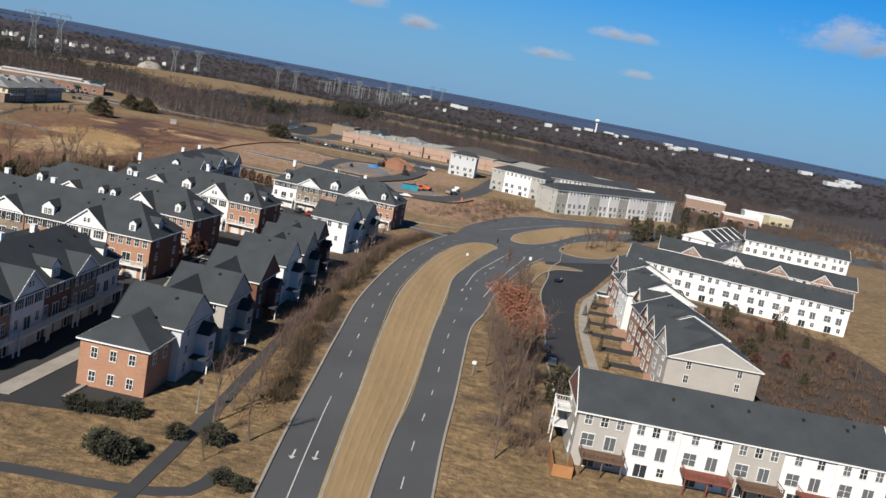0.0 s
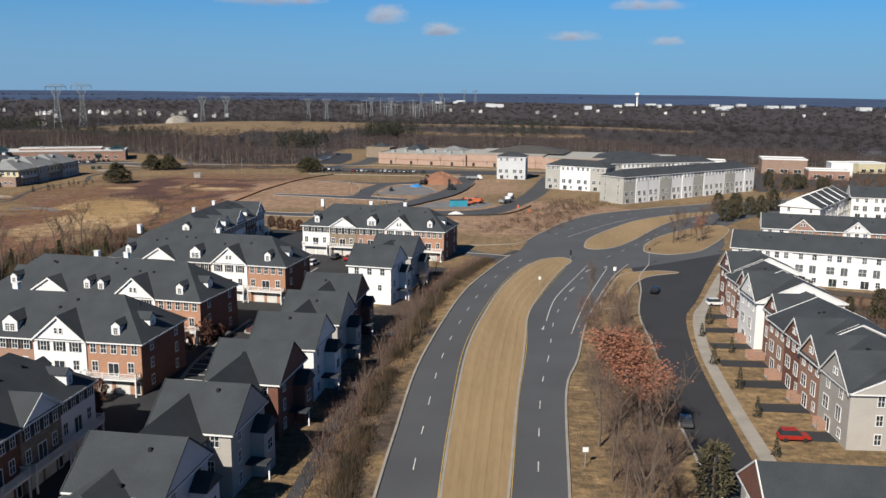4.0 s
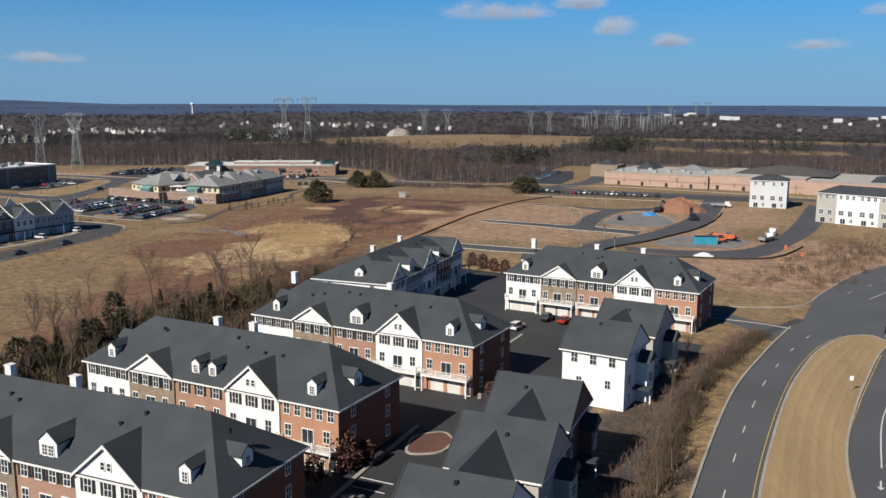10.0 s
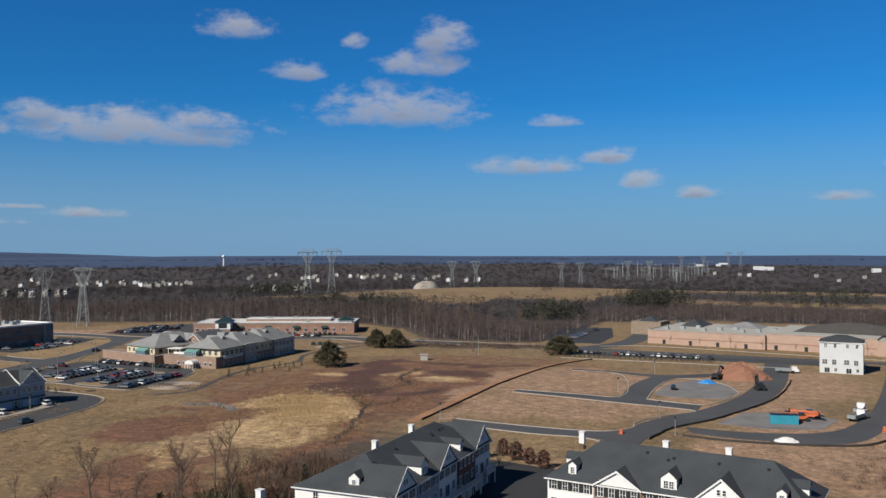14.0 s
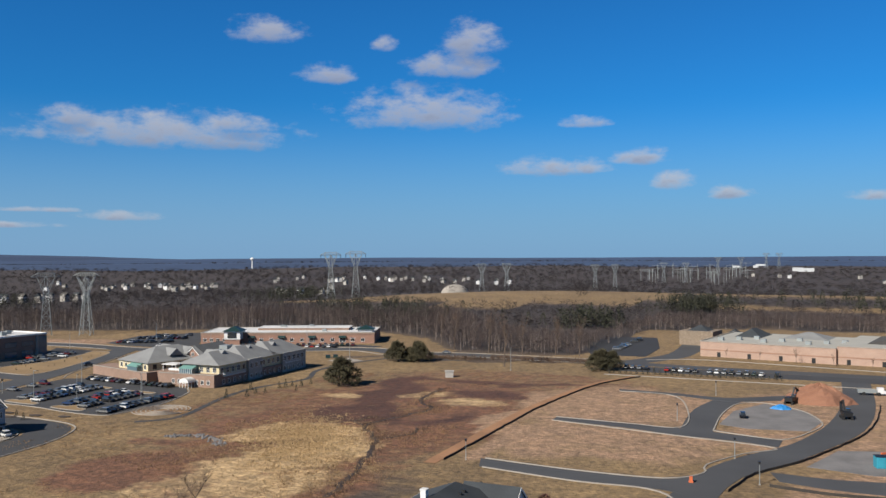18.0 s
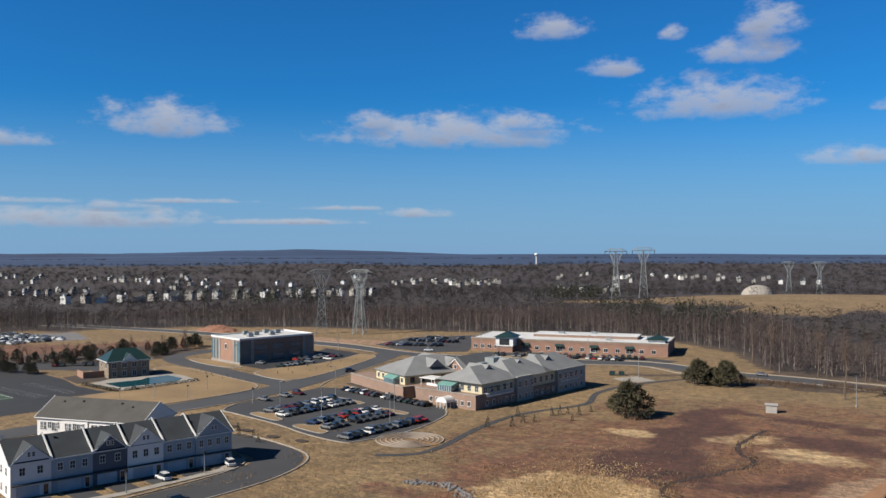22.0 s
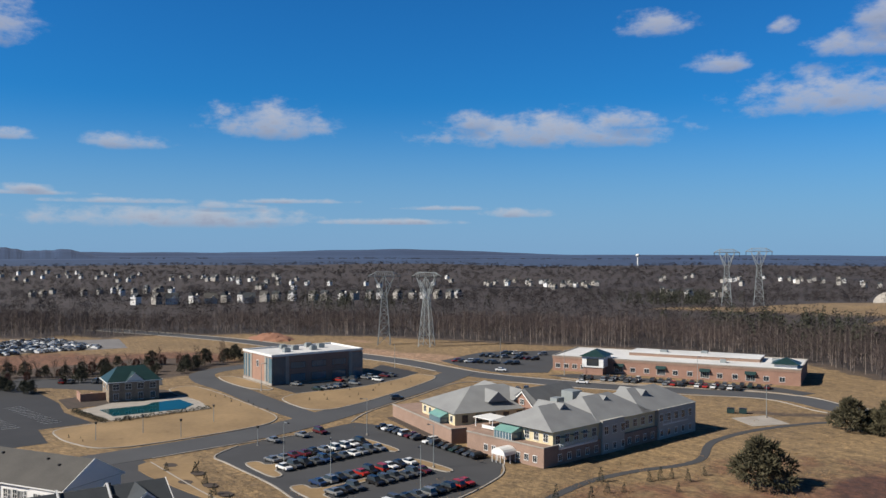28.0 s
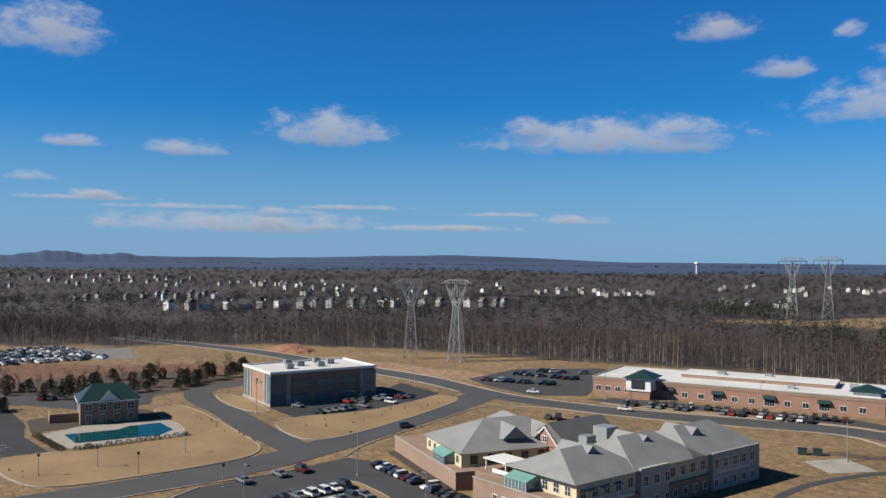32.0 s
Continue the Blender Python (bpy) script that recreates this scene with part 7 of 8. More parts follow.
def stuff(name, tris, material, label):
    return tagged(new(name, tri_mesh(name, tris, M[material])), label, "vegetation", kind="stuff")


def scrub(places, high, seed, per=26, wide=0.09):
    rng = np.random.default_rng(seed)
    p = np.repeat(np.array([(x, y, 0.0) for x, y in places]), per, axis=0)
    n = len(p)
    base = p + np.stack([rng.normal(size=n) * 0.7, rng.normal(size=n) * 0.7, rng.random(n) * high * 0.45], axis=1)
    way = np.stack([rng.normal(size=n) * 0.35, rng.normal(size=n) * 0.35, 0.4 + rng.random(n)], axis=1) * high * 0.75
    return slivers(rng, base, way, np.full(n, wide) * (0.6 + rng.random(n)))


rnd = random.Random(77)
hedge_line = curve([(-14.5, 128), (-14.8, 150), (-14.6, 172), (-13.2, 205), (-7.2, 256), (0, 284), (5, 298)], 0.8)
stuff("verge_hedge", scrub([(x - 2.6 + rnd.gauss(0, 0.55), y) for x, y in hedge_line for _ in range(6) if noise.noise((x * 0.1, y * 0.17, 3)) > -0.3], 1.3, 1, 26), "hedge_brown", "dense clipped hedge with dull brown leaves along the avenue")
stuff("verge_scrub", scrub([(x - 5.0 + min(rnd.gauss(0, 1.6), 1.8), y + rnd.gauss(0, 1)) for x, y in hedge_line for _ in range(2)], 0.9, 2, 9, 0.05), "twig", "bare saplings on the bank beside the avenue")
bank_line = curve([(-20.5, 120), (-20.2, 150), (-19.6, 172), (-17.6, 205), (-11.6, 256), (-4, 284), (1, 298)], 0.8)
stuff("bank_thicket", scrub([(x - 1.2 + min(rnd.gauss(0, 1.7), 1.6), y + rnd.gauss(0, 1)) for x, y in bank_line for _ in range(3) if y > 146 + rnd.uniform(0, 14) and noise.noise((x * 0.06, y * 0.09, 6)) > -0.32], 2.0, 21, 13, 0.05), "thicket", "mauve-brown leafless thicket on the bank")
stuff("bank_grass", scrub([(x + min(1.0 + rnd.gauss(0, 2.6), 3.4), y + rnd.gauss(0, 1)) for x, y in bank_line for _ in range(5)], 0.45, 22, 6, 0.12), "tuft", "rank tan grass under the thicket")
stuff("belt_scrub", scrub([(16 + 0.065 * (y - 118) + rnd.uniform(-1, 9), y) for y in np.arange(122, 252, 0.28)], 2.2, 3, 18, 0.05), "thicket", "bare undergrowth between the trees")
stuff("field_edge_scrub", scrub([(-116 + rnd.gauss(0, 9) + 0.03 * (y - 200), y) for y in np.arange(190, 338, 0.13)], 2.4, 4, 18, 0.1), "brush", "tangled brown scrub at the field edge")
stuff("edge_evergreens", scrub([(-124 + rnd.gauss(0, 6) + 0.06 * (y - 200), y) for y in np.arange(192, 300, 0.6) if noise.noise((y * 0.12, 0, 4)) > -0.1], 3.2, 44, 60, 0.2), "needle_mid", "dark evergreen thicket at the field edge")
stuff("bank_scrub", scrub([(-3 + rnd.uniform(0, 26) + (y - 350) * 0.42, y + rnd.gauss(0, 5)) for y in np.arange(352, 440, 0.3)], 1.6, 5, 18, 0.09), "brush", "russet scrub on the bank above the bend")
reeds = [(-153 + 0.42 * u + 0.9 * v, 396 - 0.9 * u + 0.42 * v) for u, v in [(rnd.gauss(0, 17), rnd.gauss(0, 8)) for _ in range(3600)]]
stuff("meadow_reeds", scrub(reeds, 0.3, 6, 6, 0.2), "straw", "matted pale reeds in the wet meadow")
tufts = [(-150 + rnd.gauss(0, 48), 400 + rnd.gauss(0, 75)) for _ in range(12000)]
tufts = [p for p in tufts if noise.noise((p[0] * 0.05, p[1] * 0.05, 9.0)) > 0.0 and p[0] < -116]
stuff("meadow_tufts", scrub([p for p in tufts if inside(SOIL, *p) < 0.4], 0.42, 7, 7, 0.13), "tuft", "brown tufts scattered over the meadow")
stuff("roadside_scrub", scrub([(x, 576 + rnd.gauss(0, 3) + (6 if x > -160 else 0)) for x in np.arange(-205, -108, 0.25)], 1.8, 8, 12, 0.12), "brush", "brown scrub beside the street")

def woods():
    rng = np.random.default_rng(9)
    spots = []
    # close stand along the edge, then ever wider spacing
    for x in np.arange(-900, 420, 5.2):
        y0 = wood_edge(x)
        for k in range(17):
            px, py = x + rng.normal() * 2.2, y0 + 2 + (k * 4.6) + rng.normal() * 2
            spots.append((px, py, 1.0))
    for _ in range(17000):
        d, a = 500 + 3900 * rng.random() ** 1.45, radians(rng.uniform(-40, 98))
        px, py = -90 - d * math.sin(a), 250 + d * math.cos(a)
        if py > wood_edge(px) + 60:
            spots.append((px, py, 1.0 + d / 1500))
    spots = np.array([s for s in spots if not open_land(s[0], s[1]) or noise.noise((s[0] * 0.012, s[1] * 0.012, 2.0)) > 0.34])
    n = len(spots)
    z0 = np.array([rise(px, py) for px, py, k in spots])
    near = spots[:, 2] < 1.01
    # the stand by the shops is younger; height wanders from grove to grove
    grove = np.array([noise.noise((px * 0.02, py * 0.02, 4.4)) for px, py, k in spots])
    young = np.clip((spots[:, 0] + 235) / 60, 0, 1)
    h = 14.0 * (0.78 + 0.4 * rng.random(n)) * (1 - 0.34 * young) * (1 + 0.22 * grove) * np.where(near, 1.0, 0.82)
    foot = np.column_stack([spots[:, 0], spots[:, 1], z0 - 0.5])
    stems = slivers(rng, foot, np.stack([rng.normal(size=n) * 0.5, rng.normal(size=n) * 0.5, h], axis=1), 0.3 * spots[:, 2])
    tagged(new("woodland_trunks", tri_mesh("woodland_trunks", stems[near], M["trunk_pale"])), "pale trunks of a leafless wood", "woodland", kind="stuff")

    def crowns(pick, per, wide, name, material, label):
        q, hh, k = np.repeat(foot[pick], per, axis=0), np.repeat(h[pick], per), np.repeat(spots[pick][:, 2], per)
        m = len(q)
        up = rng.random(m) ** 0.8
        out = (0.5 + 2.2 * up * (1.25 - up)) * (0.7 + 0.5 * k)
        base = q + np.stack([rng.normal(size=m) * out, rng.normal(size=m) * out, hh * (0.16 + 0.62 * up)], axis=1)
        way = np.stack([rng.normal(size=m) * 1.2 * k, rng.normal(size=m) * 1.2 * k, hh * (0.05 + 0.13 * rng.random(m))], axis=1)
        tagged(new(name, tri_mesh(name, slivers(rng, base, way, wide * k), M[material])), label, "woodland", kind="stuff")

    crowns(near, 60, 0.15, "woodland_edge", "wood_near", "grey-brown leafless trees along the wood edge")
    crowns(~near, 34, 0.24, "woodland", "wood_far_shaded", "leafless woodland reaching to the horizon, crown shade in its dark colour")
    # pines among them
    ev = []
    for cx, cy, r, count in ((-330, 800, 40, 90), (-90, 905, 26, 120), (-150, 760, 22, 60), (-520, 1010, 45, 90), (-260, 740, 30, 40), (-700, 760, 60, 60), (40, 990, 60, 60)):
        for _ in range(count):
            px, py = cx + rng.normal() * r * 0.6, cy + rng.normal() * r * 0.5
            ev.append((px, py, rise(px, py), 10 + 6 * rng.random()))
    e = np.repeat(np.array(ev), 60, axis=0)
    n = len(e)
    zz, aa = rng.random(n), rng.random(n) * 6.283
    rr = 3.2 * (1 - zz) + 0.3
    base = np.stack([e[:, 0] + rr * np.cos(aa) * 0.7, e[:, 1] + rr * np.sin(aa) * 0.7, e[:, 2] + e[:, 3] * (0.1 + 0.88 * zz)], axis=1)
    way = np.stack([np.cos(aa) * 1.2, np.sin(aa) * 1.2, rng.normal(size=n) * 0.4], axis=1)
    tagged(new("pine_groves", tri_mesh("pine_groves", slivers(rng, base, way, np.full(n, 0.9)), M["needle"])), "dark pine groves among bare woods", "woodland", kind="stuff")


woods()

# ---- pylons ----


def strut(bm, a, b, r=0.16):
    tube(bm, a, b, r, r, 4)


def pylon():
    th = thing("power_pylon", pose(-451, 604, 0), "grey lattice steel power pylon at the wood edge", "pylon", "power pylons")
    H, W, N = 26.0, 3.3, 1.3
    at = lambda s, z: (s[0] * (W + (N - W) * z / H), s[1] * (W + (N - W) * z / H), z)
    corners = [(1, 1), (-1, 1), (-1, -1), (1, -1)]
    for s in corners:
        bm = bmesh.new()
        strut(bm, at(s, -1), at(s, H), 0.2)
        part("leg", bm, M["steel"], th)
    bm = bmesh.new()
    lv = [0, 6, 11.5, 16.2, 20, 23.3, 26]
    for z0, z1 in zip(lv, lv[1:]):
        for i in range(4):
            a, b = corners[i], corners[(i + 1) % 4]
            strut(bm, at(a, z0), at(b, z1), 0.09)
            strut(bm, at(b, z0), at(a, z1), 0.09)
            strut(bm, at(a, z1), at(b, z1), 0.09)
    part("bracing", bm, M["steel"], th)
    bm = bmesh.new()
    for y in (-1.2, 1.2):
        for sx in (-1, 1):
            strut(bm, (sx * 1.5, y, 26), (sx * 5.2, y, 36), 0.17)
            strut(bm, (sx * 0.3, y, 27), (sx * 5.2, y, 36), 0.15)
            strut(bm, (sx * 1.5, y, 26), (sx * 0.4, y, 36), 0.15)
            strut(bm, (sx * 3.3, y, 31), (0, y, 36), 0.15)
            strut(bm, (sx * 5.2, y, 36), (sx * 4.2, y, 38.5), 0.18)
    part("head_frame", bm, M["steel"], th)
    bm = bmesh.new()
    for y in (-1.2, 1.2):
        strut(bm, (-8.6, 0, 36), (8.6, 0, 36), 0.3)
        strut(bm, (-8.2, 0, 36.2), (-4.2, y, 38.3), 0.26)
        strut(bm, (8.2, 0, 36.2), (4.2, y, 38.3), 0.26)
        strut(bm, (-4.2, y, 38.3), (4.2, y, 38.3), 0.18)
        for k in range(-4, 5):
            strut(bm, (k * 1.05, y, 36), (k * 1.05 + 0.52, y, 38.3), 0.12)
    part("crossarm", bm, M["steel"], th)
    for x in (-8.2, 0, 8.2):
        part("insulator", boxes((x - 0.18, x + 0.18, -0.18, 0.18, 33.2, 35.9)), M["dark_metal"], th)
    return th


tower = pylon()
tower.matrix_basis = pose(-452, 604, 0, 0, 0, 47)
for x, y, s in ((-430, 614, 1.0), (-476, 1015, 1.28), (-450, 1022, 1.28), (-416, 1345, 1.1), (-378, 1338, 1.1), (-330, 1720, 1.15), (-296, 1725, 1.15), (-262, 2150, 1.2), (-216, 2160, 1.2), (-180, 2700, 1.3), (-120, 2700, 1.3), (-60, 3300, 1.4), (-20, 3300, 1.4)):
    copy_thing(tower, pose(x, y, rise(x, y), 0, 0, 24)).scale = (s, s, s)
for (x0, y0), (x1, y1) in (((-452, 604), (-476, 1015)), ((-430, 614), (-450, 1022)), ((-476, 1015), (-416, 1345)), ((-450, 1022), (-378, 1338))):
    for off in (-8.2, 0, 8.2):
        bm, prev = bmesh.new(), None
        for k in range(13):
            t = k / 12
            x, y = x0 + (x1 - x0) * t + off * 0.85, y0 + (y1 - y0) * t + off * 0.5
            z = 33 + rise(x0, y0) * (1 - t) + rise(x1, y1) * t - 36 * t * (1 - t)
            ring = [bm.verts.new((x + 0.05 * a, y, z + 0.05 * b)) for a, b in ((-1, -0.6), (1, -0.6), (0, 1))]
            for n in range(3 if prev else 0):
                bm.faces.new((prev[n], prev[(n + 1) % 3], ring[(n + 1) % 3], ring[n]))
            prev = ring
        tagged(part("power_cable", bm, M["dark_metal"], None), "thin dark power cable between two pylons", "cable", "power cables")

# ---- far homes, dome, water towers, ridge ----


def far_house(wall, roof, w, d, h, label):
    th = thing("far_house", pose(0, 0, 0), label, "house", "far suburb homes")
    bm = bmesh.new()
    extrude(bm, [(w * 0.2 - 2.6, h - 0.3), (w * 0.2 + 2.6, h - 0.3), (w * 0.2, h + 2.4)], -d / 2 - 0.6, 0)
    box(bm, -w / 2, w / 2, -d / 2, d / 2, -6, h)
    part("wall", bm, M[wall], th)
    bm = bmesh.new()
    extrude(bm, [(-d / 2 - 0.5, h - 0.2), (d / 2 + 0.5, h - 0.2), (0, h + d * 0.45)], -w / 2 - 0.3, w / 2 + 0.3)
    part("roof", bm, M[roof], th, "", pose(0, 0, 0, 0, 0, 90))
    return th


fars = [far_house(*a) for a in (("siding", "shingle", 11, 10, 6.0, "white suburban house with a dark roof"), ("siding_grey", "shingle_brown", 12, 10.5, 5.6, "beige suburban house with a brown roof"), ("siding_grey", "shingle", 11, 10, 5.8, "grey suburban house with a dark roof"))]
for k, f in enumerate(fars):
    f.matrix_basis = pose(-860 + k * 18, 690 + k * 30, rise(-860, 700), 0, 0, 60)
rnd = random.Random(3)
rows_far = [(-868 + 3 * k + rnd.uniform(-6, 6), 660 + 17 * k) for k in range(22)]
for cx, cy, rx, ry, cnt in ((-1300, 860, 160, 120, 14), (-1650, 1250, 380, 160, 34), (-1150, 1600, 300, 120, 36), (-850, 2000, 300, 220, 34), (-2200, 1000, 400, 400, 40), (-700, 1350, 60, 50, 6), (500, 2500, 700, 200, 14)):
    rows_far += [(cx + rnd.gauss(0, rx * 0.5), cy + rnd.gauss(0, ry * 0.5)) for _ in range(cnt)]
for k, (x, y) in enumerate(rows_far):
    copy_thing(fars[k % 3], pose(x, y, rise(x, y) + (2.5 if k > 21 else 3), 0, 0, rnd.choice((0, 0, 90)) + 12 + rnd.uniform(-20, 20)) @ Matrix.Diagonal((0.66, 0.66, 0.75, 1)))

bm = bmesh.new()
bmesh.ops.create_uvsphere(bm, u_segments=24, v_segments=12, radius=1)
bmesh.ops.delete(bm, geom=[v for v in bm.verts if v.co.z < -0.05], context="VERTS")
dome = tagged(part("storage_dome", bm, M["concrete"], None, "", pose(-392, 1170, rise(-392, 1170) - 0.5) @ Matrix.Diagonal((17, 17, 12, 1))), "pale grey storage dome beyond the wood", "dome")


def water_tower(x, y, s):
    th = thing("water_tower", pose(x, y, rise(x, y)) @ Matrix.Diagonal((s, s, s, 1)), "white water tower on the horizon", "tower")
    bm = bmesh.new()
    tube(bm, (0, 0, 0), (0, 0, 34), 3.0, 2.2, 14)
    part("shaft", bm, M["trim"], th)
    bm = bmesh.new()
    bmesh.ops.create_uvsphere(bm, u_segments=18, v_segments=10, radius=8, matrix=Matrix.Translation((0, 0, 39)) @ Matrix.Diagonal((1, 1, 0.7, 1)))
    part("tank", bm, M["trim"], th)


water_tower(-1940, 3100, 1.0)
water_tower(590, 3400, 1.2)


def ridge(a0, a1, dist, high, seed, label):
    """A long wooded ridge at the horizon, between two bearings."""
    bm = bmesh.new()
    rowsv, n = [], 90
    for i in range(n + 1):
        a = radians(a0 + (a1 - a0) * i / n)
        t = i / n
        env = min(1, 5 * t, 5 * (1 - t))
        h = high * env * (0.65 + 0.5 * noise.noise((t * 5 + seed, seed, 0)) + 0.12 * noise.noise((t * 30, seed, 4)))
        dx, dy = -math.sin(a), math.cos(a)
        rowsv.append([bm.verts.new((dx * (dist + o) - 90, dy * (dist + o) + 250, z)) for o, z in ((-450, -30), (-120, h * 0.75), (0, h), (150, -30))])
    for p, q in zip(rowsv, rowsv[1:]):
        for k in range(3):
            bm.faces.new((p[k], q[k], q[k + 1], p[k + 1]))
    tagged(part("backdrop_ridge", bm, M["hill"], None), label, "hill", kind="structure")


# haze-blue backdrops; the nearest is added to paint a hazy band
ridge(-45, 100, 3700, 6, 7.7, "added low ridge, a painted haze-blue band before the horizon")
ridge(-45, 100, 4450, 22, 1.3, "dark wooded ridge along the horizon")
ridge(28, 100, 4600, 44, 4.1, "far hills along the horizon in painted haze blue")
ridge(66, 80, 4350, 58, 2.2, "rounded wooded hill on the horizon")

# ---- cars ----
PAINTS = [mat("car paint " + n, c, tuple(v * 0.9 for v in c), 0.5, 0.25, m) for n, c, m in (("white", (0.75, 0.75, 0.74), 0.0), ("silver", (0.42, 0.43, 0.44), 0.5), ("black", (0.016, 0.016, 0.018), 0.0), ("grey", (0.12, 0.125, 0.13), 0.3), ("red", (0.42, 0.03, 0.02), 0.0), ("blue", (0.035, 0.07, 0.17), 0.1), ("dark green", (0.025, 0.05, 0.04), 0.1), ("maroon", (0.13, 0.02, 0.025), 0.1))]
TONES = ["white", "silver", "black", "grey", "red", "blue", "dark green", "maroon"]


def car_body(bm, shape):
    lo = [(-2.25, 0.35), (2.2, 0.35), (2.32, 0.62), (2.2, 0.86), (1.1, 0.98), (-1.5 if shape == "saloon" else -2.2, 1.0), (-2.28, 0.92), (-2.33, 0.6)]
    extrude(bm, lo, -0.9, 0.9)
    bmesh.ops.bevel(bm, geom=bm.edges[:], offset=0.06, segments=1, affect="EDGES")


def cabin(bm, shape, grow=0.0):
    z0, z1 = 0.95, (1.45 if shape == "saloon" else 1.72)
    b0, b1 = (-1.55, -0.95) if shape == "saloon" else (-2.15, -1.85)
    v = []
    for x, y, z in ((b0, 0.84, z0), (1.15, 0.84, z0), (0.35, 0.66, z1), (b1, 0.66, z1)):
        v += [(x, -y, z), (x, y, z)]
    solid(bm, v, [(0, 2, 4, 6), (1, 7, 5, 3), (2, 3, 5, 4), (0, 6, 7, 1), (6, 4, 5, 7)])


def car(tone, shape):
    name = "car" if shape == "saloon" else "suv"
    th = thing(name, pose(0, 0, 0), "%s parked %s on asphalt" % (TONES[tone], "saloon car" if shape == "saloon" else "sport utility car"), "car", "parked cars")
    bm = bmesh.new()
    car_body(bm, shape)
    part("body", bm, PAINTS[tone], th)
    bm = bmesh.new()
    cabin(bm, shape)
    part("glazing", bm, M["pane"], th)
    z1, b1 = (1.45, -0.95) if shape == "saloon" else (1.72, -1.85)
    part("roof", boxes((b1 - 0.03, 0.38, -0.67, 0.67, z1 - 0.01, z1 + 0.05)), PAINTS[tone], th)
    for x in (-1.42, 1.42):
        for y in (-0.82, 0.82):
            def wheel():
                b = bmesh.new()
                bmesh.ops.create_cone(b, cap_ends=True, segments=12, radius1=0.34, radius2=0.34, depth=0.24, matrix=pose(0, 0, 0, 90, 0, 0))
                return b
            shared("wheel", mesh_of(("wheel", 0), wheel, M["tyre"]), None, th, "", pose(x, y, 0.34))
    return th


PARK = {}
rnd_c = random.Random(11)


def park(x, y, turn, tone=None, shape=None):
    tone = rnd_c.choice([0, 0, 0, 1, 1, 1, 2, 2, 2, 2, 3, 3, 3, 3, 5, 6, 2, 3, 1, 4, 7]) if tone is None else tone
    shape = shape or rnd_c.choice(["saloon", "suv"])
    m = pose(x, y, 0.1, 0, 0, turn)
    if (tone, shape) not in PARK:
        PARK[tone, shape] = car(tone, shape)
        PARK[tone, shape].matrix_basis = m
    else:
        copy_thing(PARK[tone, shape], m)


def park_row(a, b, turn, fill=0.9, gap=2.8):
    n = int((Vector(b) - Vector(a)).length / gap)
    for k in range(n + 1):
        if rnd_c.random() < fill:
            t = k / max(n, 1)
            park(a[0] + (b[0] - a[0]) * t, a[1] + (b[1] - a[1]) * t, turn + rnd_c.choice((0, 180)) + rnd_c.uniform(-2, 2))


# care home car park
for x, y0, y1, k in ((-278.6, 423, 450, 0.85), (-270.4, 421, 449, 1.0), (-254.6, 419, 445, 1.0), (-246.4, 417, 445, 0.95), (-232.8, 411, 442, 0.95), (-296.5, 432, 450, 0.3)):
    park_row((x, y0), (x, y1), 0, k, 2.75)
park_row((-292, 467), (-247, 461), 82, 0.85)
park_row((-436, 430), (-416, 455), 140, 0.3)
# office, clinic, pool, shops
park_row((-371, 490), (-362, 538), 10, 0.55)
park_row((-356, 492), (-358, 530), 10, 0.4)
park_row((-300, 589), (-246, 611), 110, 0.95)
park_row((-306, 581), (-252, 601), 110, 0.6)
park_row((-376, 582), (-352, 594), 60, 0.9)
park_row((-384, 604), (-356, 612), 70, 0.9)
park_row((-380, 618), (-360, 632), 60, 0.85)
park_row((-306, 543), (-292, 549), 120, 0.9)
park_row((-436, 404), (-404, 402), 85, 0.35)
park_row((-94, 567), (-34, 562), 85, 0.8)
park_row((-110, 630), (-106, 690), 5, 0.3)
# homes
for x, y, t, tone, sh in ((-235.5, 330, 170, 2, "saloon"), (-234.5, 357, 175, 0, "suv"), (-233.5, 374, 160, 0, "suv"), (-217, 349, 86, 3, "suv"), (-218, 329, 84, 3, "saloon"), (-220, 314, 84, 1, "saloon"), (-221, 306, 84, 2, "saloon"), (31.5, 173, 82, 3, "saloon"), (44, 261, 68, 2, "saloon"), (56, 249, 5, 0, "suv"), (-43, 297.5, 75, 2, "suv"), (-39, 296.5, 75, 4, "saloon"), (-48, 288, 75, 0, "suv"), (-67, 131, 80, 2, "saloon"), (31, 182, 82, 2, "saloon"), (46, 168, 0, 4, "suv"), (-343, 575, 30, 0, "saloon"), (-322, 500, 72, 3, "suv"), (-300, 573, 24, 0, "saloon"), (-186, 594, 2, 1, "saloon"), (-44, 470, 95, 2, "suv"), (-52, 214, 80, 2, "saloon"), (-50, 200, 80, 1, "saloon")):
    park(x, y, t, tone, sh)

# storage yard: more cars than one could count
rng = np.random.default_rng(4)
for tone in (0, 1, 3, 2):
    bm = bmesh.new()
    for _ in range(75):
        u, v = rng.random(), rng.random()
        x, y = -596 + 58 * u + 2 * v, 458 - 18 * u + 56 * v * (0.5 + 0.4 * u)
        c, s = math.cos(0.4), math.sin(0.4)
        for (a0, a1, b0, b1, z0, z1) in ((-2.2, 2.2, -0.9, 0.9, 0.25, 1.0), (-1.2, 0.7, -0.75, 0.75, 1.0, 1.55)):
            before = len(bm.verts)
            box(bm, a0, a1, b0, b1, z0, z1)
            bm.verts.ensure_lookup_table()
            for vert in bm.verts[before:]:
                px, py = vert.co.x, vert.co.y
                vert.co.x, vert.co.y = x + px * c - py * s, y + px * s + py * c
    tagged(part("stored_cars", bm, PAINTS[tone], None), "tightly packed stored cars in a gravel yard", "cars", kind="stuff")

# ---- lamps, signs, small things ----


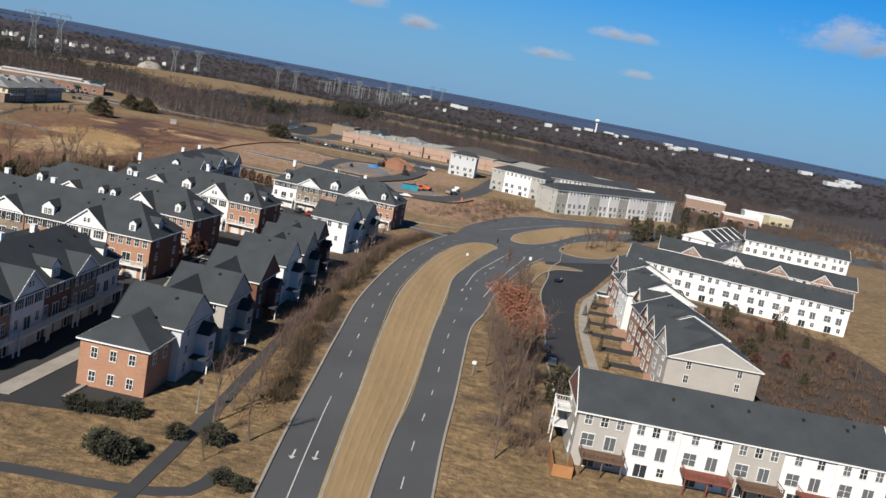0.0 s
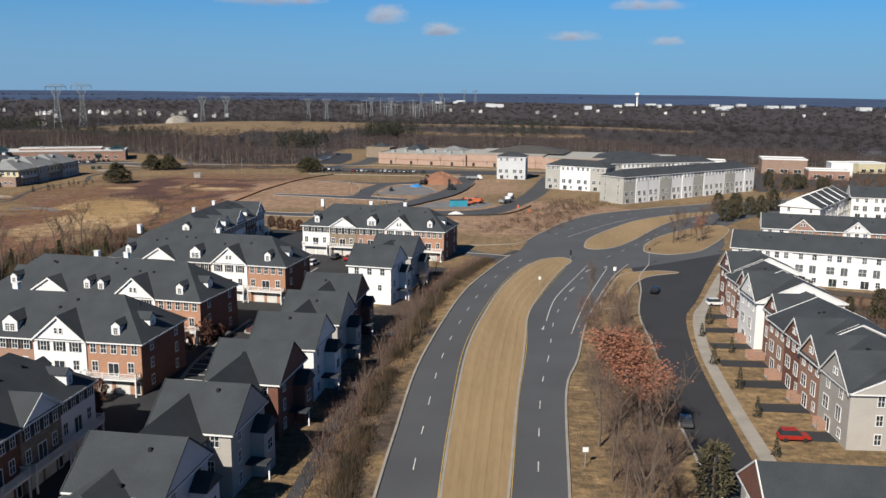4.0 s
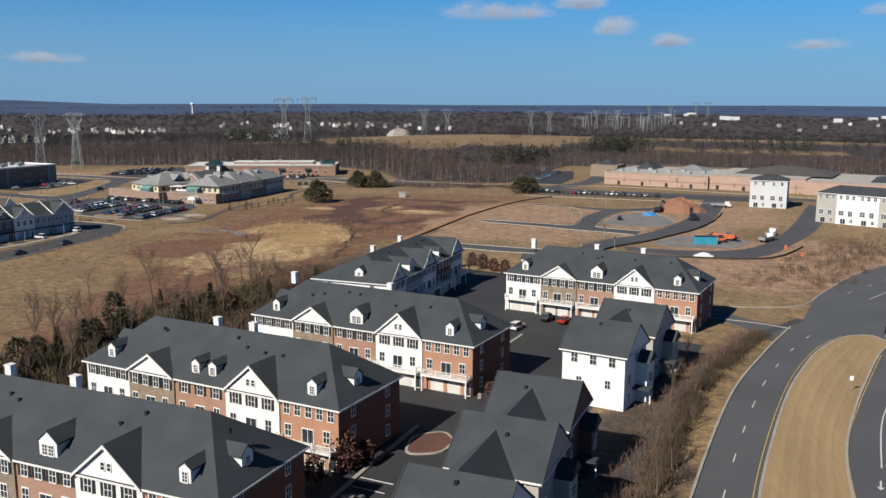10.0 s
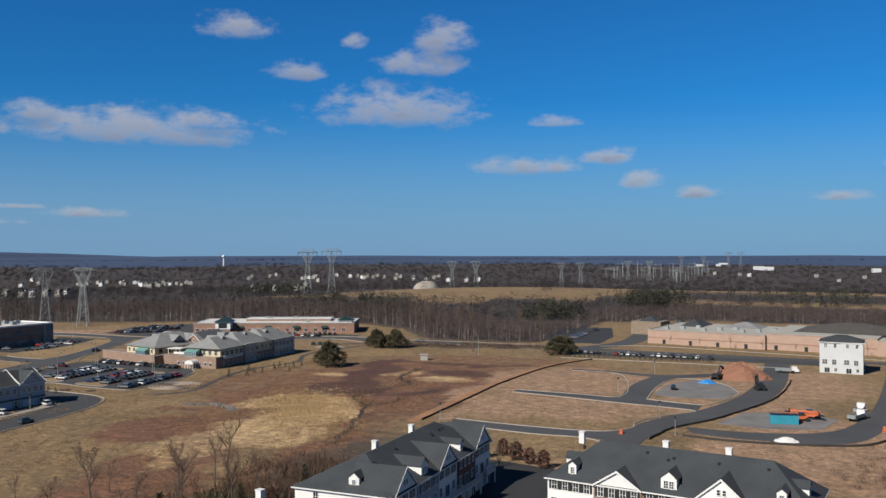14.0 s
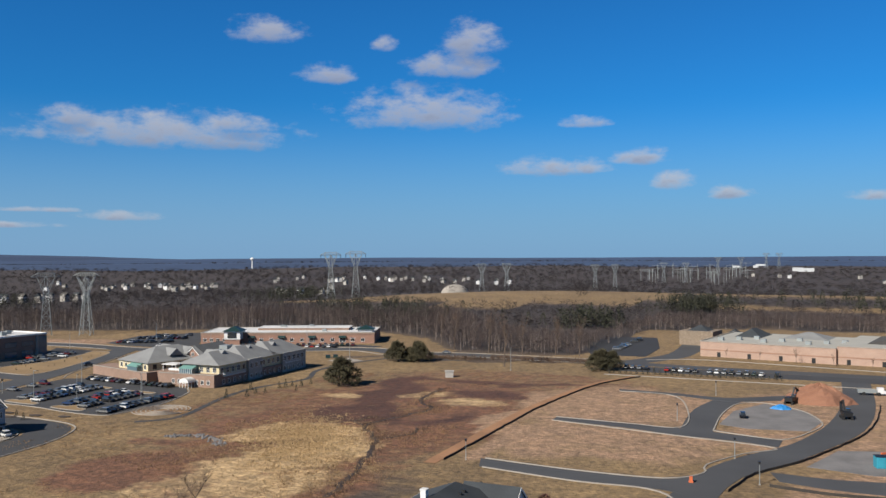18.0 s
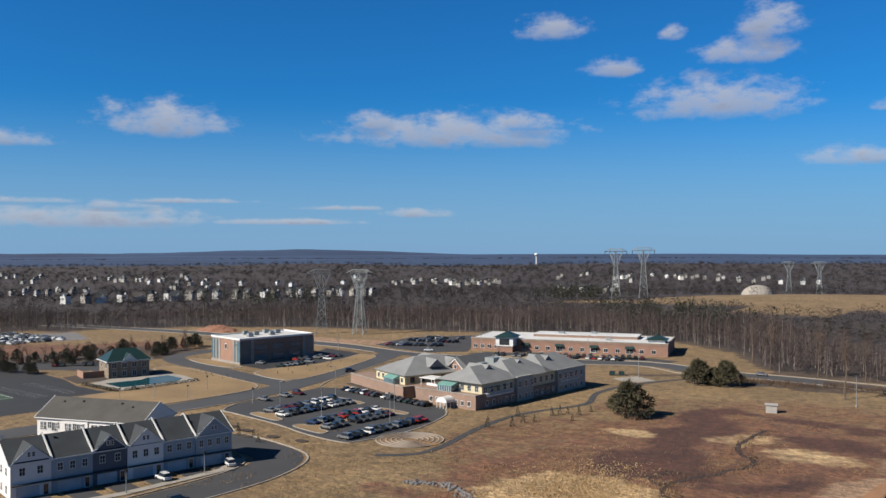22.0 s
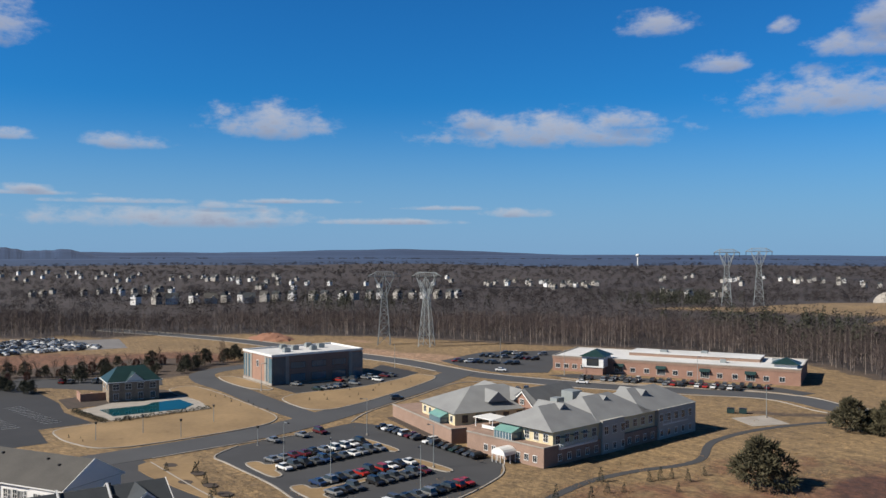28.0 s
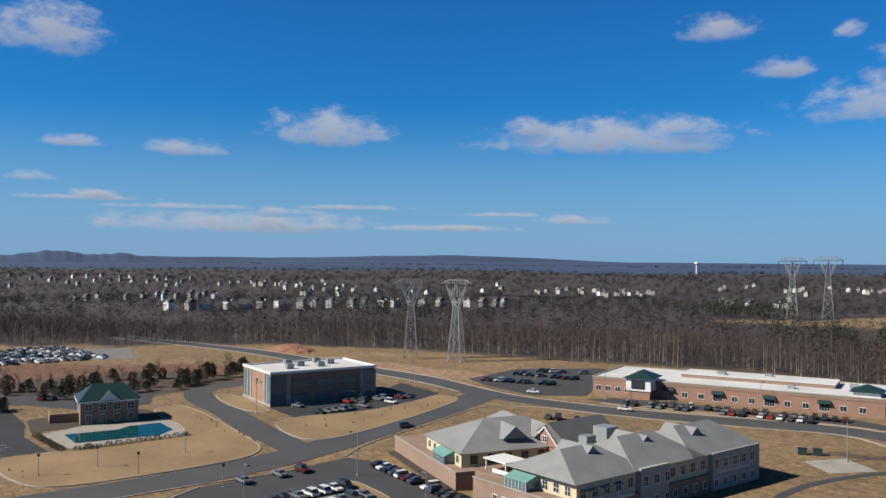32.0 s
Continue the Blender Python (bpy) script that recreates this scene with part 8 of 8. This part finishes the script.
def lamp(h, name, label, arm=1.6):
    th = thing(name, pose(0, 0, 0), label, "lamp", "street lamps")
    bm = bmesh.new()
    tube(bm, (0, 0, 0), (0, 0, h), 0.12, 0.07, 8)
    part("pole", bm, M["steel"], th)
    part("base", boxes((-0.22, 0.22, -0.22, 0.22, -0.1, 0.5 if arm else 0.12)), M["concrete"], th)
    if arm:
        part("arm", boxes((0, arm, -0.05, 0.05, h - 0.15, h - 0.03)), M["steel"], th)
        part("lamp_head", boxes((arm - 0.3, arm + 0.4, -0.18, 0.18, h - 0.2, h)), M["dark_metal"], th)
    else:
        part("lamp_head", boxes((-0.22, 0.22, -0.22, 0.22, h, h + 0.5), (-0.3, 0.3, -0.3, 0.3, h + 0.5, h + 0.58)), M["dark_metal"], th)
    return th


tall = lamp(10, "car_park_lamp", "tall grey car park lamp on a concrete foot")
tall.matrix_basis = pose(-275, 424, 0)
for x, y in ((-286, 458), (-254, 422), (-248, 447), (-235, 431), (-369, 477), (-381, 550), (-318, 585), (-270, 604), (-366, 600), (-222, 560), (-139, 546)):
    copy_thing(tall, pose(x, y, 0, 0, 0, (x * 37) % 360))
short = lamp(4.5, "street_lamp", "short black lantern on a dark post", 0)
short.matrix_basis = pose(-330, 402, 0)
for x, y in ((-330, 415), (-331, 437), (-105, 392), (-62, 459), (-54, 509), (-44, 415), (-38, 392), (-231, 346), (-232, 366), (-27, 118), (-63, 146), (-10, 310), (-318, 420), (-296, 430), (49, 296)):
    copy_thing(short, pose(x, y, 0))


def sign(x, y, turn, w, h, tone, label):
    th = thing("road_sign", pose(x, y, 0, 0, 0, turn), label, "sign", "road signs")
    part("post", boxes((-0.05, 0.05, -0.03, 0.03, 0, 2.9)), M["steel"], th)
    part("panel", boxes((-w / 2, w / 2, -0.07, -0.035, 2.9 - h, 2.9)), M[tone], th)


sign(15.2, 265, 8, 0.65, 0.8, "trim", "white regulatory sign on the median")
sign(14.2, 157, 5, 0.8, 0.7, "trim", "white sign panel beside the avenue")
sign(36.5, 279, 10, 0.9, 1.1, "trim", "white sign at the turn lane")
sign(27, 303, 15, 0.5, 1.6, "dark_metal", "dark marker post at the tip of the median")
part_ob = part("pump_hut", boxes((-1.6, 1.6, -1.4, 1.4, 0, 2.4), (-1.9, 1.9, -1.7, 1.7, 2.4, 2.6), (-0.9, 0.1, -1.46, -1.4, 0, 2.0)), M["siding_grey"], None, "", pose(-157, 520, 0, 0, 0, 20))
tagged(part_ob, "small pale pump hut in the meadow", "hut")
for x, y in ((-233, 559), (-230, 561)):
    th = thing("refuse_container", pose(x, y, 0.05, 0, 0, 25), "dark green refuse container by the service yard", "container", "refuse containers")
    part("body", boxes((-1.1, 1.1, -0.8, 0.8, 0.1, 1.5)), M["green_metal"], th)
    part("lid", boxes((-1.15, 1.15, -0.85, 0.85, 1.5, 1.62)), M["dark_metal"], th)
# turn arrows and stop bars
for x, y, t in ((13.4, 226, 170), (12, 252, 165), (23, 262, 160), (30, 286, 160), (22, 286, 160), (-11.6, 110, 178), (-8.6, 110.8, 178), (36, 292, 160)):
    bm = bmesh.new()
    box(bm, -0.12, 0.12, -1.6, 0.6, 0, 0.012)
    solid(bm, [(-0.5, 0.6, 0.012), (0.5, 0.6, 0.012), (0, 1.5, 0.012)], [(0, 1, 2)])
    tagged(part("arrow_marking", bm, M["line_white"], None, "", pose(x, y, 0.12, 0, 0, t)), "painted turn arrow on the asphalt", "road marking", kind="structure")

# decks behind the white row
for k, (x, w, m, hgt) in enumerate(((1.0, 6.4, "deck", 3.0), (16.4, 7.0, "deck_red", 3.0), (25, 6.0, "deck", 3.0), (34, 6.0, "deck_red", 3.0))):
    th = thing("deck", pose(28.2, 123.8, 0, 0, 0, -3) @ pose(x, -0.35, 0), "%s timber deck on posts behind a townhouse" % ("red-stained" if m == "deck_red" else "weathered brown"), "deck", "timber decks")
    part("platform", boxes((0, w, -3.4, 0, hgt - 0.3, hgt)), M[m], th)
    for px in (0.15, w / 2, w - 0.35):
        part("post", boxes((px, px + 0.2, -3.2, -3.0, 0, hgt - 0.3)), M[m], th)
    part("railing", rail_bm(w, 3.4), M[m], th, "", pose(0, 0, hgt))
th = thing("porch", pose(28.2, 123.8, 0, 0, 0, -3), "white two-level porch at the brick gable end", "porch")
for z in (2.8, 5.6):
    part("floor", boxes((-2.6, -0.05, 7, 11, z, z + 0.2)), M["trim"], th)
for y in (7.1, 10.7):
    part("post", boxes((-2.5, -2.3, y, y + 0.2, 0, 5.6)), M["trim"], th)
part("railing", rail_bm(4, 2.5), M["trim"], th, "", pose(-0.05, 7, 5.8, 0, 0, 0) @ pose(0, 4, 0, 0, 0, -90))
tagged(part("garden_fence", boxes((-3, 0, -5.6, -5.5, 0, 1.8), (-3, -2.9, -5.5, 2, 0, 1.8), (-0.1, 0, -5.5, -0.4, 0, 1.8)), mat("orange cedar", (0.55, 0.25, 0.09), (0.42, 0.19, 0.07), 0.6, 0.8), None, "", pose(28.2, 123.8, 0, 0, 0, -3)), "orange cedar board fence beside the gable end", "fence")
# yards and alleys between the brick rows
# near-black paving; its tone also stands in for shade between the rows
plate("yard", [(-112, 112), (-58, 110), (-36, 112), (-31, 170), (-26, 244), (-34, 290), (-46, 318), (-58, 345), (-76, 350), (-104, 346), (-112, 290), (-116, 220)], 0.005, M["asphalt_new"], "dark paving between the townhouse rows, its tone deepened for shade", "yard")
plate("alley", [(-57, 115), (-45, 114), (-38, 166), (-35, 232), (-31, 246), (-32, 280), (-36, 316), (-46, 318), (-50, 292), (-46, 284), (-49, 262), (-44, 240), (-50, 228), (-53, 200), (-51, 176)], 0.02, M["asphalt_new"], "dark asphalt alley between the townhouse rows", "alley")
for x0, y0, x1, y1, w in ((-98, 240, -46, 231, 7), (-100, 210, -52, 199, 6), (-104, 178, -56, 169, 6), (-54, 293, -10, 283, 9), (-66, 120, -60, 160, 3)):
    road("alley", [(x0, y0), ((x0 + x1) / 2, (y0 + y1) / 2), (x1, y1)], w / 2, w / 2, 0.024, M["asphalt_new"], "dark asphalt lane before the garages")
island("mulch_bed", [(-49, 217), (-44, 219), (-43.5, 224), (-46, 227), (-50, 224)], M["leaf_brown"], "mulch bed with a pale kerb at the alley end", 0.18, True, 1.0)
for k in range(9):
    bm = boxes((0, 5.0, -0.06, 0.06, 0.06, 0.125))
    tagged(part("bay_marking", bm, M["line_white"], None, "", pose(-53.4 + 0.18 * k, 186 + 2.8 * k, 0, 0, 0, -9)), "painted parking bay line", "road marking", kind="structure")
# front gardens and drives on the east side
for k in range(7):
    y = 168 + k * 11.5
    x = 43.5 + max(0, (y - 205) * 0.14)
    plate("driveway", [(x + 1.5, y), (x + 10, y - 0.4), (x + 10, y + 3.4), (x + 1.5, y + 3.6)], 0.05, M["asphalt_new"], "short dark driveway", "driveway")
    th = thing("entry_steps", pose(x + 7.5, y + 5.4, 0), "brick entry steps with white side walls", "steps", "entry steps")
    part("steps", boxes(*[(q * 0.45, 3.2, -0.9, 0.9, 0, 0.2 + 0.2 * q) for q in range(6)]), M["concrete"], th)
    for s in (-1.1, 0.9):
        part("side_wall", boxes((0, 3.2, s, s + 0.2, 0, 1.5)), M["brick_pale"], th)

# meadow: ditch, riprap dam, planting terraces
rnd = random.Random(52)
ditch = mat("wet ditch", (0.07, 0.045, 0.034), (0.04, 0.03, 0.026), 0.3, 0.75)
for line, w in (([(-121, 352), (-127, 380), (-136, 406), (-146, 421), (-142, 437), (-138, 453), (-147, 465), (-149.5, 492)], 1.3), ([(-136, 406), (-129, 415), (-131, 424)], 0.8), ([(-146, 421), (-152, 426), (-150, 433)], 0.9)):
    pts = [(x + 1.5 * noise.noise((x * 0.2, y * 0.2, 2)), y + 1.5 * noise.noise((x * 0.2, y * 0.2, 8))) for x, y in curve(line, 1.6)]
    bm = bmesh.new()
    z = 0.02 + layer()
    ribbon(bm, *sides(pts, w * 0.5, w * 0.55), z - 0.1, z)
    tagged(part("ditch", bm, ditch, None), "narrow muddy rill through the meadow", "ditch", kind="structure")
    stuff("ditch_brush", scrub([(x + rnd.gauss(0, 1.2) + 1.4, y + rnd.gauss(0, 0.8)) for x, y in pts for _ in range(2)], 0.9, 31, 9, 0.1), "brush", "dark brush along the rill")
bm = bmesh.new()
for _ in range(150):
    t = rnd.random()
    x, y, r = -191 + 20 * t + rnd.gauss(0, 0.9), 389 + 4 * math.sin(t * 4) + rnd.gauss(0, 0.9), rnd.uniform(0.25, 0.6)
    bmesh.ops.create_icosphere(bm, subdivisions=1, radius=r, matrix=pose(x, y, 0.1, rnd.uniform(0, 90), 0, rnd.uniform(0, 90)) @ Matrix.Diagonal((1, 0.8, 0.6, 1)))
tagged(part("riprap", bm, M["gravel"], None), "grey riprap stones across the swale", "stones", kind="stuff")
# masts of the distant substation
bm = bmesh.new()
for _ in range(46):
    x, y = rnd.uniform(-330, -90), rnd.uniform(2100, 2600)
    h = rnd.uniform(22, 40)
    tube(bm, (x, y, rise(x, y)), (x, y, rise(x, y) + h), 0.5, 0.4, 4)
    if rnd.random() < 0.5:
        tube(bm, (x - 14, y, rise(x, y) + h * 0.9), (x + 14, y, rise(x, y) + h * 0.9), 0.35, 0.35, 4)
tagged(part("substation", bm, M["steel"], None), "grey masts and gantries of a distant substation", "substation", kind="stuff")

# east beyond the bend: evergreens, shops and lots before the wood
planted([olive], [(99, 410), (104, 402), (110, 403), (117, 411), (124, 417), (112, 394), (95, 384), (101, 392), (163, 499), (168, 504), (157, 497), (174, 497), (150, 505), (181, 508)], 61, (0.75, 1.25))
planted(bares, [(67, 339), (70, 343), (72, 335), (78, 350), (80, 358), (84, 366), (76, 372), (88, 376), (64, 333)], 62, (0.45, 0.7))
away(bare_tree("oak_tree", 8, 23, "young oak with russet leaves on the island", 700, spread=0.5, twigs=160), 74, 337)
plate("car_park_east", [(140, 486), (180, 488), (250, 520), (292, 596), (214, 628), (150, 610), (138, 560)], 0.03, M["asphalt_lot"], "worn car parks among small shops")
road("road_highway", [(330, 460), (300, 520), (275, 600), (285, 690), (330, 800)], 9, 9, 0.05, M["asphalt"], "far highway curving past the shops")
stuff("lot_scrub", scrub([(rnd.uniform(138, 300), rnd.uniform(452, 620)) for _ in range(900)], 2.6, 63, 18, 0.2), "brush", "bare bushes among the far shops")


def small_shop(x, y, turn, w, d, h, wall, label):
    th = thing("small_shop", pose(x, y, 0, 0, 0, turn), label, "building", "far shops")
    part("wall", boxes((0, w, 0, d, -0.2, h)), M[wall], th)
    part("parapet", boxes((-0.2, w + 0.2, -0.2, 0.3, h, h + 0.7), (-0.2, w + 0.2, d - 0.3, d + 0.2, h, h + 0.7), (-0.2, 0.3, 0.3, d - 0.3, h, h + 0.7), (w - 0.3, w + 0.2, 0.3, d - 0.3, h, h + 0.7)), M["trim"], th)
    part("roof", boxes((0.3, w - 0.3, 0.3, d - 0.3, h, h + 0.2)), M["membrane"], th)
    for k in range(3):
        window(th, pose(w * (0.2 + 0.3 * k), 0, 0.8), w * 0.16, 2.0, None, 2, 1)


small_shop(172, 586, -12, 26, 20, 8.5, "brick_tan", "tan brick shop with a pale flat roof")
small_shop(188, 552, -10, 22, 14, 5.0, "brick_salmon", "low salmon brick shop with a white parapet")
small_shop(206, 566, -8, 12, 12, 8.0, "trim", "white filling station kiosk")
small_shop(120, 590, -14, 30, 20, 6.5, "brick_salmon", "low salmon brick shop with a white parapet")
small_shop(232, 590, 10, 18, 14, 6.0, "stucco", "cream shop by the highway")

# roadside sycamore and a scatter of shrubs on brown beds
syc = away(bare_tree("bare_tree", 19, 71, "tall pale leafless tree at the roadside", twigs=500, spread=0.2), -145.4, 558)
planted([syc], [(-122, 604), (-150, 603), (-168, 606), (-190, 616), (-204, 634), (-134, 606)], 72, (0.75, 1.0))
for k, (x, y) in enumerate(((-292, 404), (-281, 405), (-270, 402), (-262, 401), (-250, 400.5), (-240, 402), (-256, 396.5), (-276, 399.5))):
    plate("mulch_bed", [(x + 2.2 * math.cos(a * 0.785), y + 1.5 * math.sin(a * 0.785)) for a in range(8)], 0.19, M["mulch"], "small oval mulch bed in the lawn", "bed")

# gardens between the eastern rows
plate("yard", [(72, 150), (112, 146), (128, 190), (126, 240), (106, 262), (80, 272), (74, 240), (72, 200)], 0.012, M["mulch"], "brown winter gardens between the rows", "yard")
stuff("garden_shrubs", scrub([(rnd.uniform(74, 124), rnd.uniform(152, 258)) for _ in range(520)], 1.7, 64, 26, 0.14), "brush", "brown bushes in the gardens")
planted([olive], [(78, 236), (86, 246), (96, 228), (104, 214), (92, 190), (110, 232), (82, 262), (98, 256)], 65, (0.35, 0.6))
planted([rust], [(88, 222), (100, 240), (94, 206), (112, 220), (84, 200), (108, 250)], 66, (0.5, 0.8))
planted(bares, [(90, 236), (102, 224), (97, 198), (84, 214), (112, 206), (106, 244), (80, 226)], 67, (0.4, 0.6))
for k in range(4):
    bm = boxes((0, 9.0, -0.05, 0.05, 0, 1.7))
    tagged(part("garden_fence", bm, M["deck"], None, "", pose(73 + 9.2 * k, 258 - 3.2 * k, 0, 0, 0, -19)), "brown timber garden fence behind the row", "fence", "garden fences")

# bushes and hedge before the brick gable house
bush = away(evergreen("bush", 3.0, 5.2, 81, "broad dark evergreen bush in dry grass", "needle", 1100, True), -34.2, 101.4)
planted([bush], [(-30.5, 103), (-32, 100), (-22.2, 109.3), (-27.2, 108.9), (-18.5, 98.9), (-15.9, 98), (-42, 112.3), (-39.5, 112.5), (-37, 112.7), (-34.5, 113)], 82, (0.55, 1.0))
# pale sheds and depots along the far horizon
rng = np.random.default_rng(21)
bm = bmesh.new()
for _ in range(34):
    d, a = rng.uniform(2500, 3600), radians(rng.uniform(-36, 2))
    x, y = -90 - d * math.sin(a), 250 + d * math.cos(a)
    w, h, z = rng.uniform(5, 24), rng.uniform(5, 8), rise(x, y)
    box(bm, x - w, x + w, y - 15, y + 15, z, z + h + 4)
tagged(part("far_depots", bm, M["siding_pale"], None), "white depots and sheds along the horizon", "buildings", kind="stuff")

plate("pavement", [(-54.5, 113), (-51.5, 113), (-48.6, 133), (-47, 150), (-49.4, 150), (-51.4, 133)], 0.12, M["concrete"], "pale concrete pavement before the garages", "pavement")
road("footpath", [(-60, 92), (-43, 93.7), (-30, 93.6), (-21.7, 95.4), (-19.5, 101)], 1.1, 1.1, 0.03, M["asphalt_lot"], "asphalt footpath through dry grass")

for line in ([(-46, 284), (-48.6, 262), (-44.5, 242)], [(-50.5, 228), (-53, 200), (-51, 176)], [(-38, 168), (-35.4, 200), (-34.8, 232)], [(-37, 314), (-33, 284), (-31.5, 256)], [(-45, 115), (-41.5, 140), (-38.5, 164)]):
    kerb_line(line, 3.0, wide=0.6)

# bare street trees along the shop wall
planted(slim, [(-56 + 15 * k, 615.5 - 3.75 * k) for k in range(9)], 91, (0.45, 0.6))
